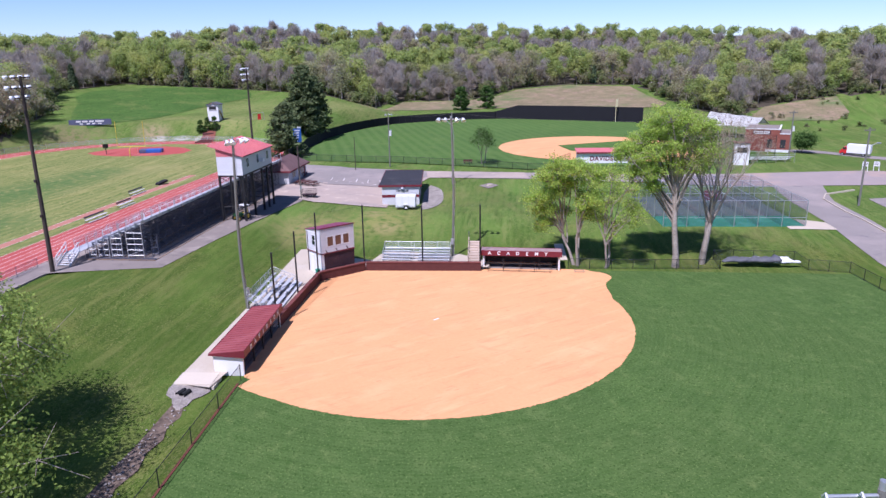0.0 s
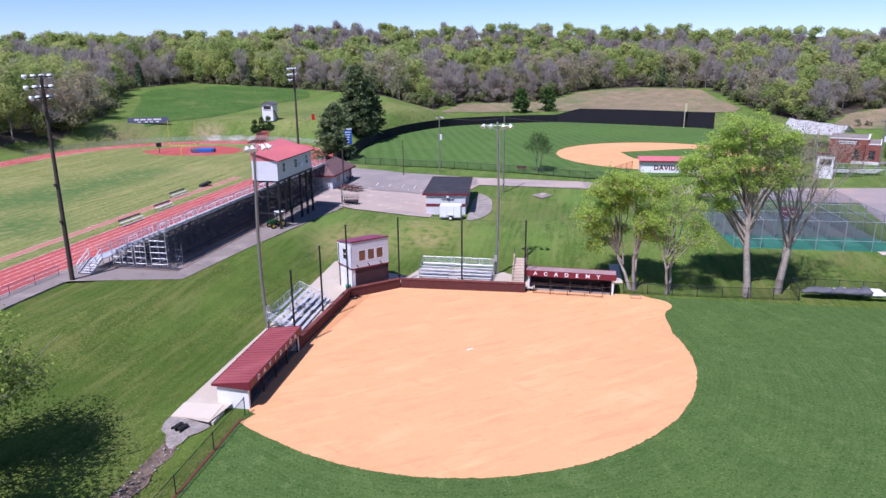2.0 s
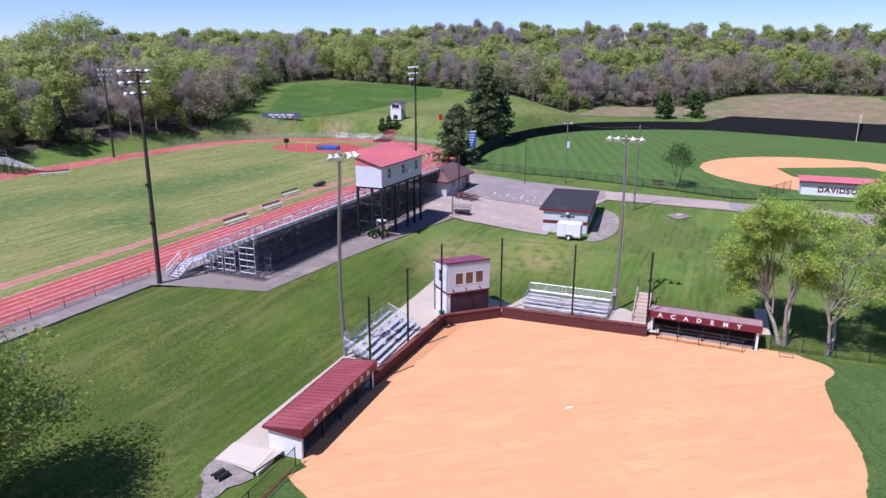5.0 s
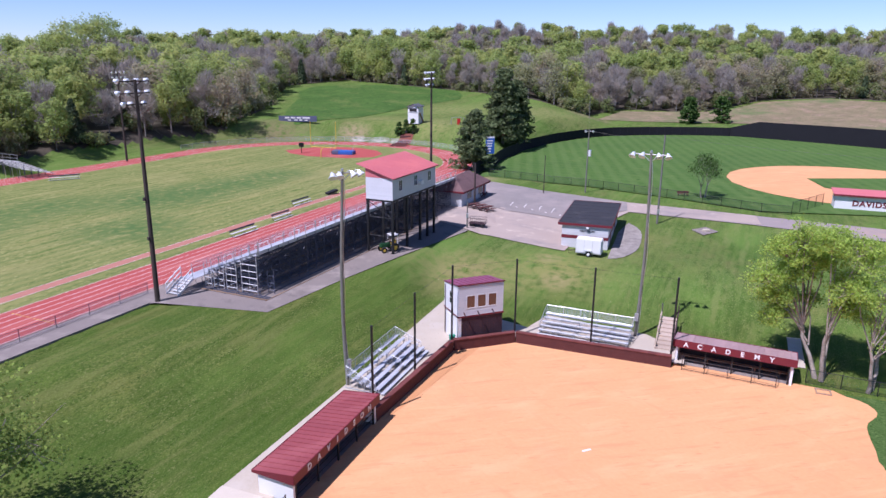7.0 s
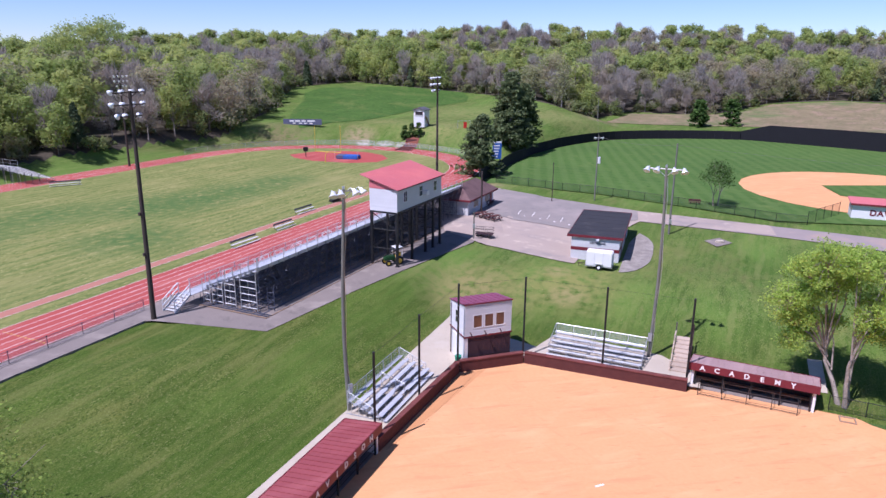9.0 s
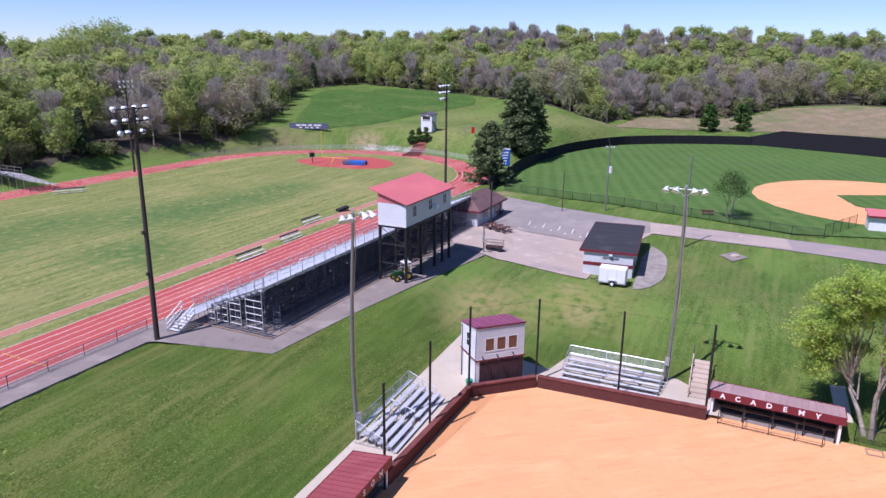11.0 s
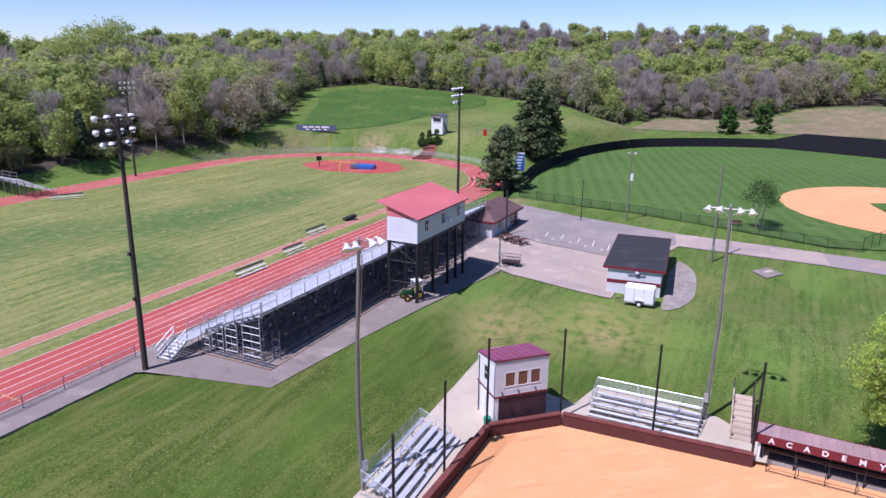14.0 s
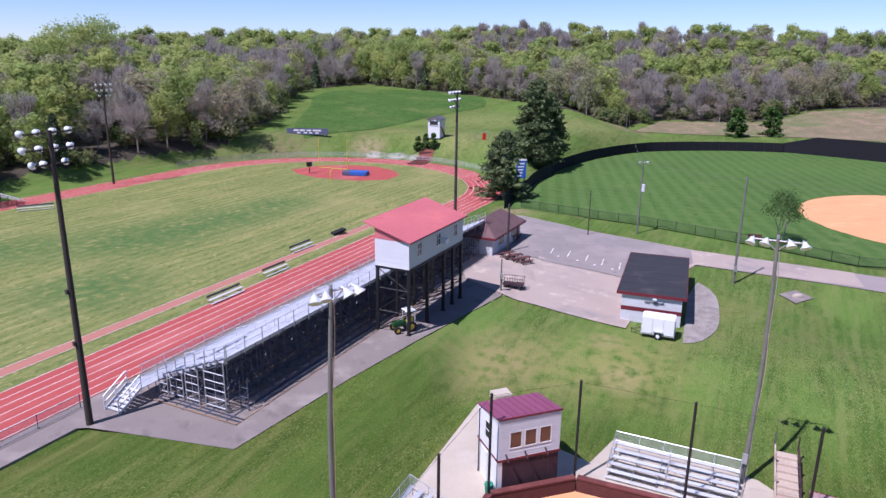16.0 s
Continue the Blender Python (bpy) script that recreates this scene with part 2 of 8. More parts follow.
M["football"] = bands(layers(material("worn_football_turf", (0.178, 0.200, 0.066), 0.9, (0.124, 0.156, 0.046), 0.25, 2.5, 0.8, 0.6, spec=0.06),
                             [((0.250, 0.232, 0.086), 0.30, 0.52, 0.68, (1, 7, 1), -23.5), ((0.098, 0.142, 0.034), 0.8, 0.52, 0.70, (1, 3, 1), -23.5), ((0.265, 0.250, 0.098), 0.9, 0.54, 0.68, (1, 14, 1), -23.5), ((0.066, 0.106, 0.024), 3.0, 0.54, 0.66, (1, 2.5, 1), -23.5), ((0.310, 0.290, 0.120), 3.6, 0.56, 0.66, (1, 3, 1), -23.5)]),
                      (0.250, 0.244, 0.084), 1.5, -23.5, 0.34, None, 0.8)
layers(M["football"], [((0.270, 0.248, 0.100), 0.05, 0.54, 0.70, (1, 2.2, 1), -30)])
for centre, radius in (((-46.0, 102.0, 3.1), 9), ((-41.0, 109.0, 3.1), 8), ((-36.0, 117.0, 3.1), 7), ((-32.0, 126.0, 3.1), 6), ((-58.0, 96.0, 3.1), 7), ((-62.0, 84.0, 3.1), 9), ((-40.0, 84.0, 3.1), 7)):
    worn_spot(M["football"], (0.078, 0.135, 0.040), centre, radius * 1.4, 0.95)
M["baseball"] = bands(layers(material("baseball_turf", (0.082, 0.150, 0.036), 0.9, (0.060, 0.118, 0.026), 0.1, 2.0, 0.5, 0.4, spec=0.06),
                             [((0.056, 0.110, 0.027), 0.05, 0.45, 0.65, (1, 1, 1), 0), ((0.110, 0.160, 0.045), 0.5, 0.56, 0.72, (1, 2, 1), 10), ((0.044, 0.092, 0.020), 1.4, 0.54, 0.68, (1, 1.5, 1), 0)]), (0.112, 0.172, 0.052), 2.6, -6, 0.34, None, 0.5)
bands(M["baseball"], (0.108, 0.168, 0.050), 3.0, 62, 0.16, None, 0.5)
M["hillgrass"] = layers(material("rich_green_hill_grass", (0.076, 0.142, 0.030), 0.9, (0.046, 0.098, 0.020), 0.15, 3.0, 0.9, 0.8, spec=0.06),
                        [((0.128, 0.165, 0.045), 0.10, 0.52, 0.68, (1, 2, 1), 30), ((0.040, 0.084, 0.016), 0.9, 0.52, 0.66, (1, 1.6, 1), -30), ((0.180, 0.200, 0.070), 1.1, 0.60, 0.70, (1, 1.2, 1), 0), ((0.030, 0.068, 0.013), 2.2, 0.55, 0.66, (1, 1.6, 1), -30)])
M["hay"] = layers(material("dry_meadow", (0.270, 0.208, 0.122), 0.95, (0.160, 0.132, 0.070), 0.25, 1.6, 1.0, 0.9),
                  [((0.100, 0.150, 0.045), 0.05, 0.52, 0.66, (2, 1, 1), 0), ((0.300, 0.205, 0.145), 0.2, 0.52, 0.70, (1, 1, 1), 0), ((0.110, 0.120, 0.050), 0.5, 0.54, 0.68, (1, 1, 1), 0), ((0.090, 0.085, 0.045), 1.6, 0.54, 0.66, (1, 1, 1), 0)])
M["clay"] = layers(material("infield_clay", (0.660, 0.338, 0.160), 0.95, (0.610, 0.302, 0.138), 0.10, 3.5, 0.6, 0.25, spec=0.15),
                   [((0.585, 0.282, 0.140), 0.16, 0.56, 0.78, (1, 1.6, 1), 25), ((0.705, 0.385, 0.195), 0.4, 0.52, 0.82, (1, 2.5, 1), -70), ((0.580, 0.284, 0.134), 1.1, 0.57, 0.76, (1, 6, 1), 35),
                    ((0.560, 0.268, 0.128), 1.4, 0.55, 0.72, (1, 8, 1), -78), ((0.700, 0.385, 0.190), 1.0, 0.56, 0.78, (1, 7, 1), -74), ((0.545, 0.258, 0.125), 3.4, 0.60, 0.70, (1, 5, 1), -82)])
# clay tone with the backstop net's shadow put into the colour
M["clayshade"] = material("net_shaded_clay", (0.560, 0.275, 0.122), 0.95, (0.505, 0.242, 0.106), 0.5, 5, 0.5, 0.2)
M["track"] = layers(material("red_track_rubber", (0.385, 0.078, 0.066), 0.85, (0.330, 0.062, 0.053), 0.3, 12, 0.5, 0.1),
                    [((0.430, 0.130, 0.112), 0.4, 0.52, 0.72, (1, 6, 1), -23.5)])
M["runway"] = material("faded_red_rubber", (0.400, 0.175, 0.130), 0.9, (0.340, 0.140, 0.105), 0.6, 9, 0.5, 0.1)
M["chalk"] = material("white_line_paint", (0.78, 0.75, 0.72), 0.8, (0.62, 0.55, 0.52), 3, 20, 0.6, 0.0)
M["asphalt"] = layers(material("worn_asphalt", (0.260, 0.228, 0.212), 0.95, (0.210, 0.184, 0.174), 0.35, 14, 0.5, 0.3),
                      [((0.310, 0.260, 0.240), 0.12, 0.48, 0.66, (1, 1, 1), 0), ((0.150, 0.135, 0.140), 0.9, 0.60, 0.74, (1, 2, 1), 40)])
M["roadred"] = layers(material("reddish_road_gravel", (0.300, 0.250, 0.235), 0.95, (0.250, 0.208, 0.198), 0.4, 9, 0.5, 0.3), [((0.36, 0.26, 0.21), 0.2, 0.5, 0.7, (1, 1, 1), 0)])
M["lot"] = layers(material("pale_dusty_asphalt", (0.400, 0.325, 0.275), 0.95, (0.330, 0.262, 0.225), 0.25, 10, 0.6, 0.3),
                  [((0.250, 0.215, 0.205), 0.16, 0.52, 0.70, (1, 1.6, 1), 60), ((0.520, 0.420, 0.340), 0.5, 0.58, 0.74, (1, 1, 1), 0)])
M["concrete"] = layers(material("weathered_concrete", (0.490, 0.420, 0.335), 0.9, (0.410, 0.350, 0.280), 0.5, 9, 0.5, 0.2),
                       [((0.50, 0.44, 0.37), 0.35, 0.52, 0.72, (1, 1, 1), 0)])
M["pad"] = layers(material("grey_concrete_pad", (0.240, 0.202, 0.182), 0.9, (0.180, 0.152, 0.138), 0.4, 9, 0.5, 0.2),
                  [((0.31, 0.265, 0.235), 0.3, 0.52, 0.72, (1, 1, 1), 0), ((0.150, 0.128, 0.118), 0.7, 0.58, 0.72, (1, 1.5, 1), 20)])
M["gravel"] = material("grey_gravel", (0.330, 0.295, 0.265), 0.95, (0.190, 0.165, 0.148), 1.0, 8, 0.9, 1.0)
M["mud"] = material("brook_mud_and_stone", (0.190, 0.140, 0.105), 0.95, (0.070, 0.050, 0.038), 0.8, 4, 0.9, 0.8)
M["brick"] = material("maroon_brick", (0.125, 0.040, 0.035), 0.85, (0.090, 0.028, 0.026), 2, 20, 0.6, 0.2, obj=0.22)
M["mortar"] = material("brick_mortar", (0.230, 0.150, 0.130), 0.95, None, 3, 20)
M["brickcap"] = material("red_brick_coping", (0.170, 0.054, 0.046), 0.85, (0.135, 0.040, 0.036), 2, 20, 0.6, 0.2, obj=0.18)
M["redbrick"] = material("red_brick_facade", (0.240, 0.078, 0.056), 0.85, (0.190, 0.058, 0.044), 0.6, 6, 0.6, 0.3)
M["maroon"] = material("maroon_painted_metal", (0.158, 0.022, 0.030), 0.5, (0.132, 0.018, 0.026), 0.6, 8, 0.5, 0.05)
M["litter"] = material("brown_leaf_litter", (0.075, 0.060, 0.042), 0.95, (0.042, 0.036, 0.024), 0.3, 2, 0.9, 0.5)
M["maroonroof"] = layers(material("faded_maroon_roof_metal", (0.275, 0.070, 0.074), 0.5, (0.235, 0.055, 0.060), 0.5, 6, 0.5, 0.05, obj=0.05),
                         [((0.345, 0.105, 0.108), 0.5, 0.5, 0.75, (1, 3, 1), -70)])
M["plumroof"] = material("plum_roof_metal", (0.250, 0.075, 0.130), 0.45, (0.220, 0.062, 0.112), 0.5, 6, 0.5, 0.05, obj=0.06)
M["pinkroof"] = layers(material("sun_bleached_red_roof", (0.530, 0.155, 0.165), 0.6, (0.485, 0.132, 0.142), 0.3, 5, 0.5, 0.05),
                       [((0.58, 0.17, 0.165), 0.3, 0.5, 0.7, (1, 2, 1), -66)])
M["shingle"] = material("brown_red_shingles", (0.165, 0.098, 0.095), 0.9, (0.115, 0.068, 0.068), 1.0, 5, 0.8, 0.5)
M["blackroof"] = layers(material("dark_membrane_roof", (0.040, 0.038, 0.042), 0.7, (0.030, 0.029, 0.032), 0.5, 8, 0.5, 0.1),
                        [((0.075, 0.07, 0.07), 0.35, 0.56, 0.72, (1, 1, 1), 0)])
M["white"] = material("white_painted_block", (0.740, 0.735, 0.740), 0.7, (0.660, 0.655, 0.660), 0.8, 9, 0.5, 0.1)
M["siding"] = material("white_vinyl_siding", (0.600, 0.595, 0.610), 0.55, (0.540, 0.535, 0.550), 0.7, 6, 0.5, 0.05, obj=0.03)
M["grey"] = material("pale_grey_siding", (0.560, 0.560, 0.575), 0.7, (0.500, 0.500, 0.515), 0.8, 8, 0.5, 0.05)
M["darkwood"] = material("dark_maroon_boards", (0.060, 0.030, 0.036), 0.8, (0.045, 0.022, 0.028), 0.8, 8, 0.6, 0.2)
# near black, the deep shade inside the dugouts put into the wall colour
M["shade"] = material("dugout_shade_wall", (0.035, 0.028, 0.030), 0.9, None, 1, 8)
M["ply"] = material("brown_plywood_shutter", (0.185, 0.088, 0.048), 0.8, (0.135, 0.062, 0.034), 1.2, 14, 0.7, 0.1)
M["black"] = material("black_painted_steel", (0.018, 0.018, 0.020), 0.5, None, 2, 20, 0.4, 0.0)
M["blackmesh"] = material("black_windscreen_cloth", (0.012, 0.012, 0.016), 0.9, (0.009, 0.009, 0.012), 0.4, 5, 0.6, 0.1)
# scaffold steel darkened to carry the shade under the stand
M["scaff"] = material("shade_dark_scaffold_steel", (0.105, 0.115, 0.155), 0.45, (0.055, 0.062, 0.090), 1, 10, 0.5, 0.0, 0.2)
M["galv"] = material("galvanised_steel", (0.560, 0.565, 0.575), 0.4, (0.460, 0.465, 0.475), 1, 12, 0.5, 0.02, 0.7)
M["alu"] = material("bare_aluminium_plank", (0.780, 0.780, 0.790), 0.42, (0.660, 0.660, 0.670), 0.8, 12, 0.5, 0.02, 0.35, obj=0.06)
M["deckalu"] = material("dull_aluminium_deck", (0.560, 0.570, 0.610), 0.5, (0.450, 0.460, 0.500), 0.8, 6, 0.6, 0.02, 0.25, obj=0.08)
M["pole"] = material("weathered_grey_wood_pole", (0.185, 0.180, 0.155), 0.9, (0.125, 0.120, 0.102), 1.0, 12, 0.6, 0.3)
M["rust"] = material("dark_weathering_steel_pole", (0.060, 0.045, 0.038), 0.8, (0.045, 0.034, 0.030), 1.0, 9, 0.6, 0.1)
M["lampglass"] = material("pale_lamp_reflector", (0.80, 0.81, 0.83), 0.2, (0.72, 0.73, 0.76), 2, 10, 0.4, 0.0, 0.3)
M["wood"] = material("weathered_timber", (0.330, 0.225, 0.150), 0.9, (0.250, 0.165, 0.110), 1.0, 10, 0.7, 0.3, obj=0.12)
M["plastic"] = material("green_plastic_bin", (0.020, 0.250, 0.150), 0.5, None, 1, 9)
M["blue"] = material("blue_vinyl_mat", (0.035, 0.120, 0.420), 0.6, (0.028, 0.095, 0.350), 0.7, 6)
M["navy"] = material("slate_blue_sign_board", (0.110, 0.120, 0.190), 0.7, None, 0.6, 6)
M["letters"] = material("white_sign_letters", (0.80, 0.79, 0.80), 0.6, None, 2, 20, 0.3, 0.0)
M["yellow"] = material("yellow_goal_paint", (0.700, 0.480, 0.060), 0.5, None, 1, 10, 0.4, 0.0)
M["paleyellow"] = material("faded_pale_yellow_paint", (0.700, 0.620, 0.380), 0.6, None, 1, 10, 0.4, 0.0)
M["rubber"] = material("black_rubber", (0.020, 0.020, 0.021), 0.8, None, 2, 20)
M["deere"] = material("green_machine_paint", (0.022, 0.085, 0.030), 0.4, None, 1, 10)
M["turfgreen"] = layers(material("green_artificial_turf", (0.030, 0.200, 0.120), 0.9, (0.024, 0.160, 0.100), 0.3, 6, 0.6, 0.2), [((0.06, 0.24, 0.17), 0.3, 0.5, 0.7, (1, 1, 1), 0)])
M["vanred"] = material("red_vehicle_paint", (0.55, 0.03, 0.03), 0.35, None, 1, 10, 0.3, 0.0)
M["tarp"] = material("grey_folded_tarpaulin", (0.110, 0.110, 0.125), 0.7, (0.080, 0.080, 0.092), 0.8, 5, 0.6, 0.3)
M["tarpwhite"] = material("white_tarpaulin", (0.72, 0.71, 0.70), 0.7, (0.58, 0.57, 0.56), 0.8, 5, 0.6, 0.3)
M["bark"] = material("grey_brown_bark", (0.400, 0.345, 0.290), 0.95, (0.215, 0.180, 0.150), 0.9, 7, 0.9, 0.8)
M["barkdark"] = material("woodland_bark", (0.310, 0.275, 0.245), 0.95, (0.210, 0.182, 0.160), 0.4, 3, 0.8, 0.3, island=0.3)
M["leaf"] = material("fresh_spring_leaves", (0.460, 0.580, 0.125), 0.75, (0.350, 0.485, 0.095), 0.5, 3, 0.8, 0.0, island=0.25, glow=0.55, spec=0.15)
M["leafdeep"] = material("shrub_leaves", (0.090, 0.165, 0.034), 0.8, (0.055, 0.110, 0.024), 0.3, 3, 0.8, 0.0, island=0.3, glow=0.3)
M["needle"] = material("dark_pine_needles", (0.165, 0.205, 0.095), 0.9, (0.112, 0.146, 0.068), 0.3, 3, 0.8, 0.0, island=0.22, spec=0.0, glow=0.35)
M["mulch"] = material("red_brown_mulch", (0.200, 0.065, 0.042), 0.95, (0.140, 0.048, 0.034), 0.8, 5, 0.8, 0.6)
M["glassdark"] = material("dark_window_glass", (0.030, 0.034, 0.042), 0.08, None, 1, 9, 0.2, 0.0, spec=0.6)


def airy(m, gaps):
    """A spray of leaves lets part of the light through its gaps."""
    nt = m.node_tree
    out = nt.nodes["Material Output"].inputs[0]
    tr, mx = nt.nodes.new("ShaderNodeBsdfTransparent"), nt.nodes.new("ShaderNodeMixShader")
    mx.inputs[0].default_value = gaps
    nt.links.new(out.links[0].from_socket, mx.inputs[1])
    nt.links.new(tr.outputs[0], mx.inputs[2])
    nt.links.new(mx.outputs[0], out)
    return m


airy(M["leaf"], 0.28)


def woods_material(name, a, b, c, isl=0.22, gaps=0.34):
    m = material(name, a, 0.85, b, 0.07, 1.4, 0.9, 0.0, island=isl, glow=0.5, spec=0.1)
    layers(m, [(c, 0.11, 0.47, 0.58, (1, 1, 1), 0)])
    return airy(m, gaps)


M["woodsgreen"] = woods_material("spring_woodland_foliage", (0.345, 0.420, 0.125), (0.250, 0.325, 0.100), (0.425, 0.460, 0.150), 0.20)
M["woodsolive"] = woods_material("budding_woodland_foliage", (0.370, 0.370, 0.200), (0.290, 0.300, 0.160), (0.400, 0.350, 0.230), 0.20)
M["twig"] = woods_material("bare_twigs", (0.450, 0.415, 0.365), (0.345, 0.315, 0.280), (0.430, 0.370, 0.315), 0.22, 0.25)
M["brush"] = woods_material("edge_brush_foliage", (0.240, 0.285, 0.105), (0.170, 0.215, 0.082), (0.300, 0.270, 0.165))
M["cedarleaf"] = material("woodland_cedar_foliage", (0.070, 0.100, 0.045), 0.85, (0.045, 0.070, 0.032), 0.3, 3, 0.8, 0.0, island=0.3, glow=0.2)


# ---- mesh helpers ----
def part(name, bm, mat, parent=None, label="", smooth=False):
    me = bpy.data.meshes.new(name)
    bm.to_mesh(me)
    bm.free()
    me.materials.append(M[mat])
    if smooth:
        me.polygons.foreach_set("use_smooth", [True] * len(me.polygons))
    ob = new(name, me)
    if parent:
        ob.parent = parent
    if label:
        ob["label"] = label
    return ob


def thing(name, x, y, z, turn, label, category, group=""):
    ob = new(name)
    ob.empty_display_size = 0.3
    ob.matrix_world = pose(x, y, z, 0, 0, turn)
    return tagged(ob, label, category, group)


def box(bm, x0, x1, y0, y1, z0, z1):
    vs = [bm.verts.new((x, y, z)) for z in (z0, z1) for x, y in ((x0, y0), (x1, y0), (x1, y1), (x0, y1))]
    for f in ((3, 2, 1, 0), (4, 5, 6, 7), (0, 1, 5, 4), (1, 2, 6, 5), (2, 3, 7, 6), (3, 0, 4, 7)):
        bm.faces.new([vs[i] for i in f])
    return vs


def tube(bm, a, b, r0, r1=None, n=8, caps=True):
    a, b = Vector(a), Vector(b)
    r1 = r0 if r1 is None else r1
    d = (b - a).normalized()
    s = d.orthogonal().normalized()
    w = d.cross(s)
    rings = []
    for c, r in ((a, r0), (b, r1)):
        rings.append([bm.verts.new(c + (s * math.cos(i * 2 * math.pi / n) + w * math.sin(i * 2 * math.pi / n)) * r) for i in range(n)])
    for i in range(n):
        bm.faces.new((rings[0][i], rings[0][(i + 1) % n], rings[1][(i + 1) % n], rings[1][i]))
    if caps and n > 2:
        bm.faces.new(rings[0][::-1])
        bm.faces.new(rings[1])


def prism(bm, pts, z0, z1):
    """A solid from a flat outline, counter-clockwise."""
    lo, hi = [bm.verts.new((x, y, z0)) for x, y in pts], [bm.verts.new((x, y, z1)) for x, y in pts]
    n = len(pts)
    bm.faces.new(lo[::-1])
    bm.faces.new(hi)
    for i in range(n):
        bm.faces.new((lo[i], lo[(i + 1) % n], hi[(i + 1) % n], hi[i]))


def slab(bm, corners, thick):
    """A four-cornered plate, corners counter-clockwise from above, thick downwards."""
    hi = [bm.verts.new(c) for c in corners]
    lo = [bm.verts.new(Vector(c) - Vector((0, 0, thick))) for c in corners]
    bm.faces.new(hi)
    bm.faces.new(lo[::-1])
    for i in range(4):
        bm.faces.new((hi[(i + 1) % 4], hi[i], lo[i], lo[(i + 1) % 4]))


def sheet(name, pts, z, mat, label="", lift=0.0):
    """A flat or draped piece of the setting, from an outline of (x, y)."""
    bm = bmesh.new()
    f = bm.faces.new([bm.verts.new((x, y, 0.0)) for x, y in pts])
    f.normal_update()
    if f.normal.z < 0:
        f.normal_flip()
    bmesh.ops.triangulate(bm, faces=bm.faces[:])
    if z is None:
        xs, ys = [p[0] for p in pts], [p[1] for p in pts]
        for lo, hi, no in ((min(xs), max(xs), (1, 0, 0)), (min(ys), max(ys), (0, 1, 0))):
            d = max(1.25, (hi - lo) / 60)
            for k in range(1, int((hi - lo) / d) + 1):
                bmesh.ops.bisect_plane(bm, geom=bm.verts[:] + bm.edges[:] + bm.faces[:], plane_co=Vector(no) * (lo + k * d), plane_no=no)
    for v in bm.verts:
        v.co.z = (ground(v.co.x, v.co.y) if z is None else z) + lift
    return tagged(part(name, bm, mat), label, "", "", "structure")


def ribbon(name, line, widths, mat, lift=0.03, label="", gap=1.5, z=None):
    """A road or path draped on the land along a line of (x, y)."""
    pts, ws = [], []
    for i in range(len(line) - 1):
        a, b = Vector(line[i]), Vector(line[i + 1])
        n = max(1, int((b - a).length / gap))
        for k in range(n + (i == len(line) - 2)):
            pts.append(a.lerp(b, k / n))
            ws.append(lerp(widths[i], widths[i + 1], k / n))
    rows = []
    for i, p in enumerate(pts):
        d = (pts[min(i + 1, len(pts) - 1)] - pts[max(i - 1, 0)]).normalized()
        s = Vector((-d.y, d.x))
        m = max(2, int(ws[i] / 1.2))
        m = 6
        rows.append([p + s * ws[i] * (k / m - 0.5) for k in range(m + 1)])
    bm = bmesh.new()
    vr = [[bm.verts.new((q.x, q.y, (ground(q.x, q.y) if z is None else z) + lift)) for q in r] for r in rows]
    for i in range(len(vr) - 1):
        for k in range(6):
            bm.faces.new((vr[i][k + 1], vr[i][k], vr[i + 1][k], vr[i + 1][k + 1]))
    return tagged(part(name, bm, mat), label, "", "", "structure")


def words(text, size, depth, mat, parent, m, name="lettering", align="CENTER", gap=1.0):
    cu = bpy.data.curves.new(name, "FONT")
    cu.body, cu.size, cu.extrude, cu.align_x, cu.align_y, cu.space_character = text, size, depth, align, "CENTER", gap
    cu.offset = size * 0.03
    tmp = bpy.data.objects.new(name, cu)
    scene.collection.objects.link(tmp)
    bpy.context.view_layer.update()
    me = bpy.data.meshes.new_from_object(tmp.evaluated_get(bpy.context.evaluated_depsgraph_get()))
    bpy.data.objects.remove(tmp)
    me.materials.clear()
    me.materials.append(M[mat])
    ob = new(name, me)
    ob.parent = parent
    ob.matrix_local = m
    return ob

# ---- land ----
FRONT = [(-150, -20), (-118, 50), (-97, 95), (-84, 126), (-78, 140), (-72, 151), (-66, 164), (-57, 176), (-58, 215), (-67, 283), (-48, 316), (-22, 293), (4, 268), (20, 250), (31, 233), (38, 224), (59, 244), (77, 241), (92, 243), (112, 258), (137, 259), (160, 241), (149, 199), (143, 173), (147, 164), (165, 172), (182, 171), (197, 168), (235, 150), (330, 90)]
OUTER = [(420, 40), (420, 640), (-330, 640), (-330, -20)]


def inside(x, y, poly):
    c = False
    j = len(poly) - 1
    for i in range(len(poly)):
        (xi, yi), (xj, yj) = poly[i], poly[j]
        if (yi > y) != (yj > y) and x < (xj - xi) * (y - yi) / (yj - yi) + xi:
            c = not c
        j = i
    return c


def spread(lo, hi, inner_lo, inner_hi, d):
    """Grid lines, even inside and ever wider outside."""
    xs = list(np.arange(inner_lo, inner_hi + 0.01, d))
    w, x = d, inner_hi
    while x < hi:
        w *= 1.22
        x += w
        xs.append(x)
    w, x = d, inner_lo
    while x > lo:
        w *= 1.22
        x -= w
        xs.insert(0, x)
    return xs


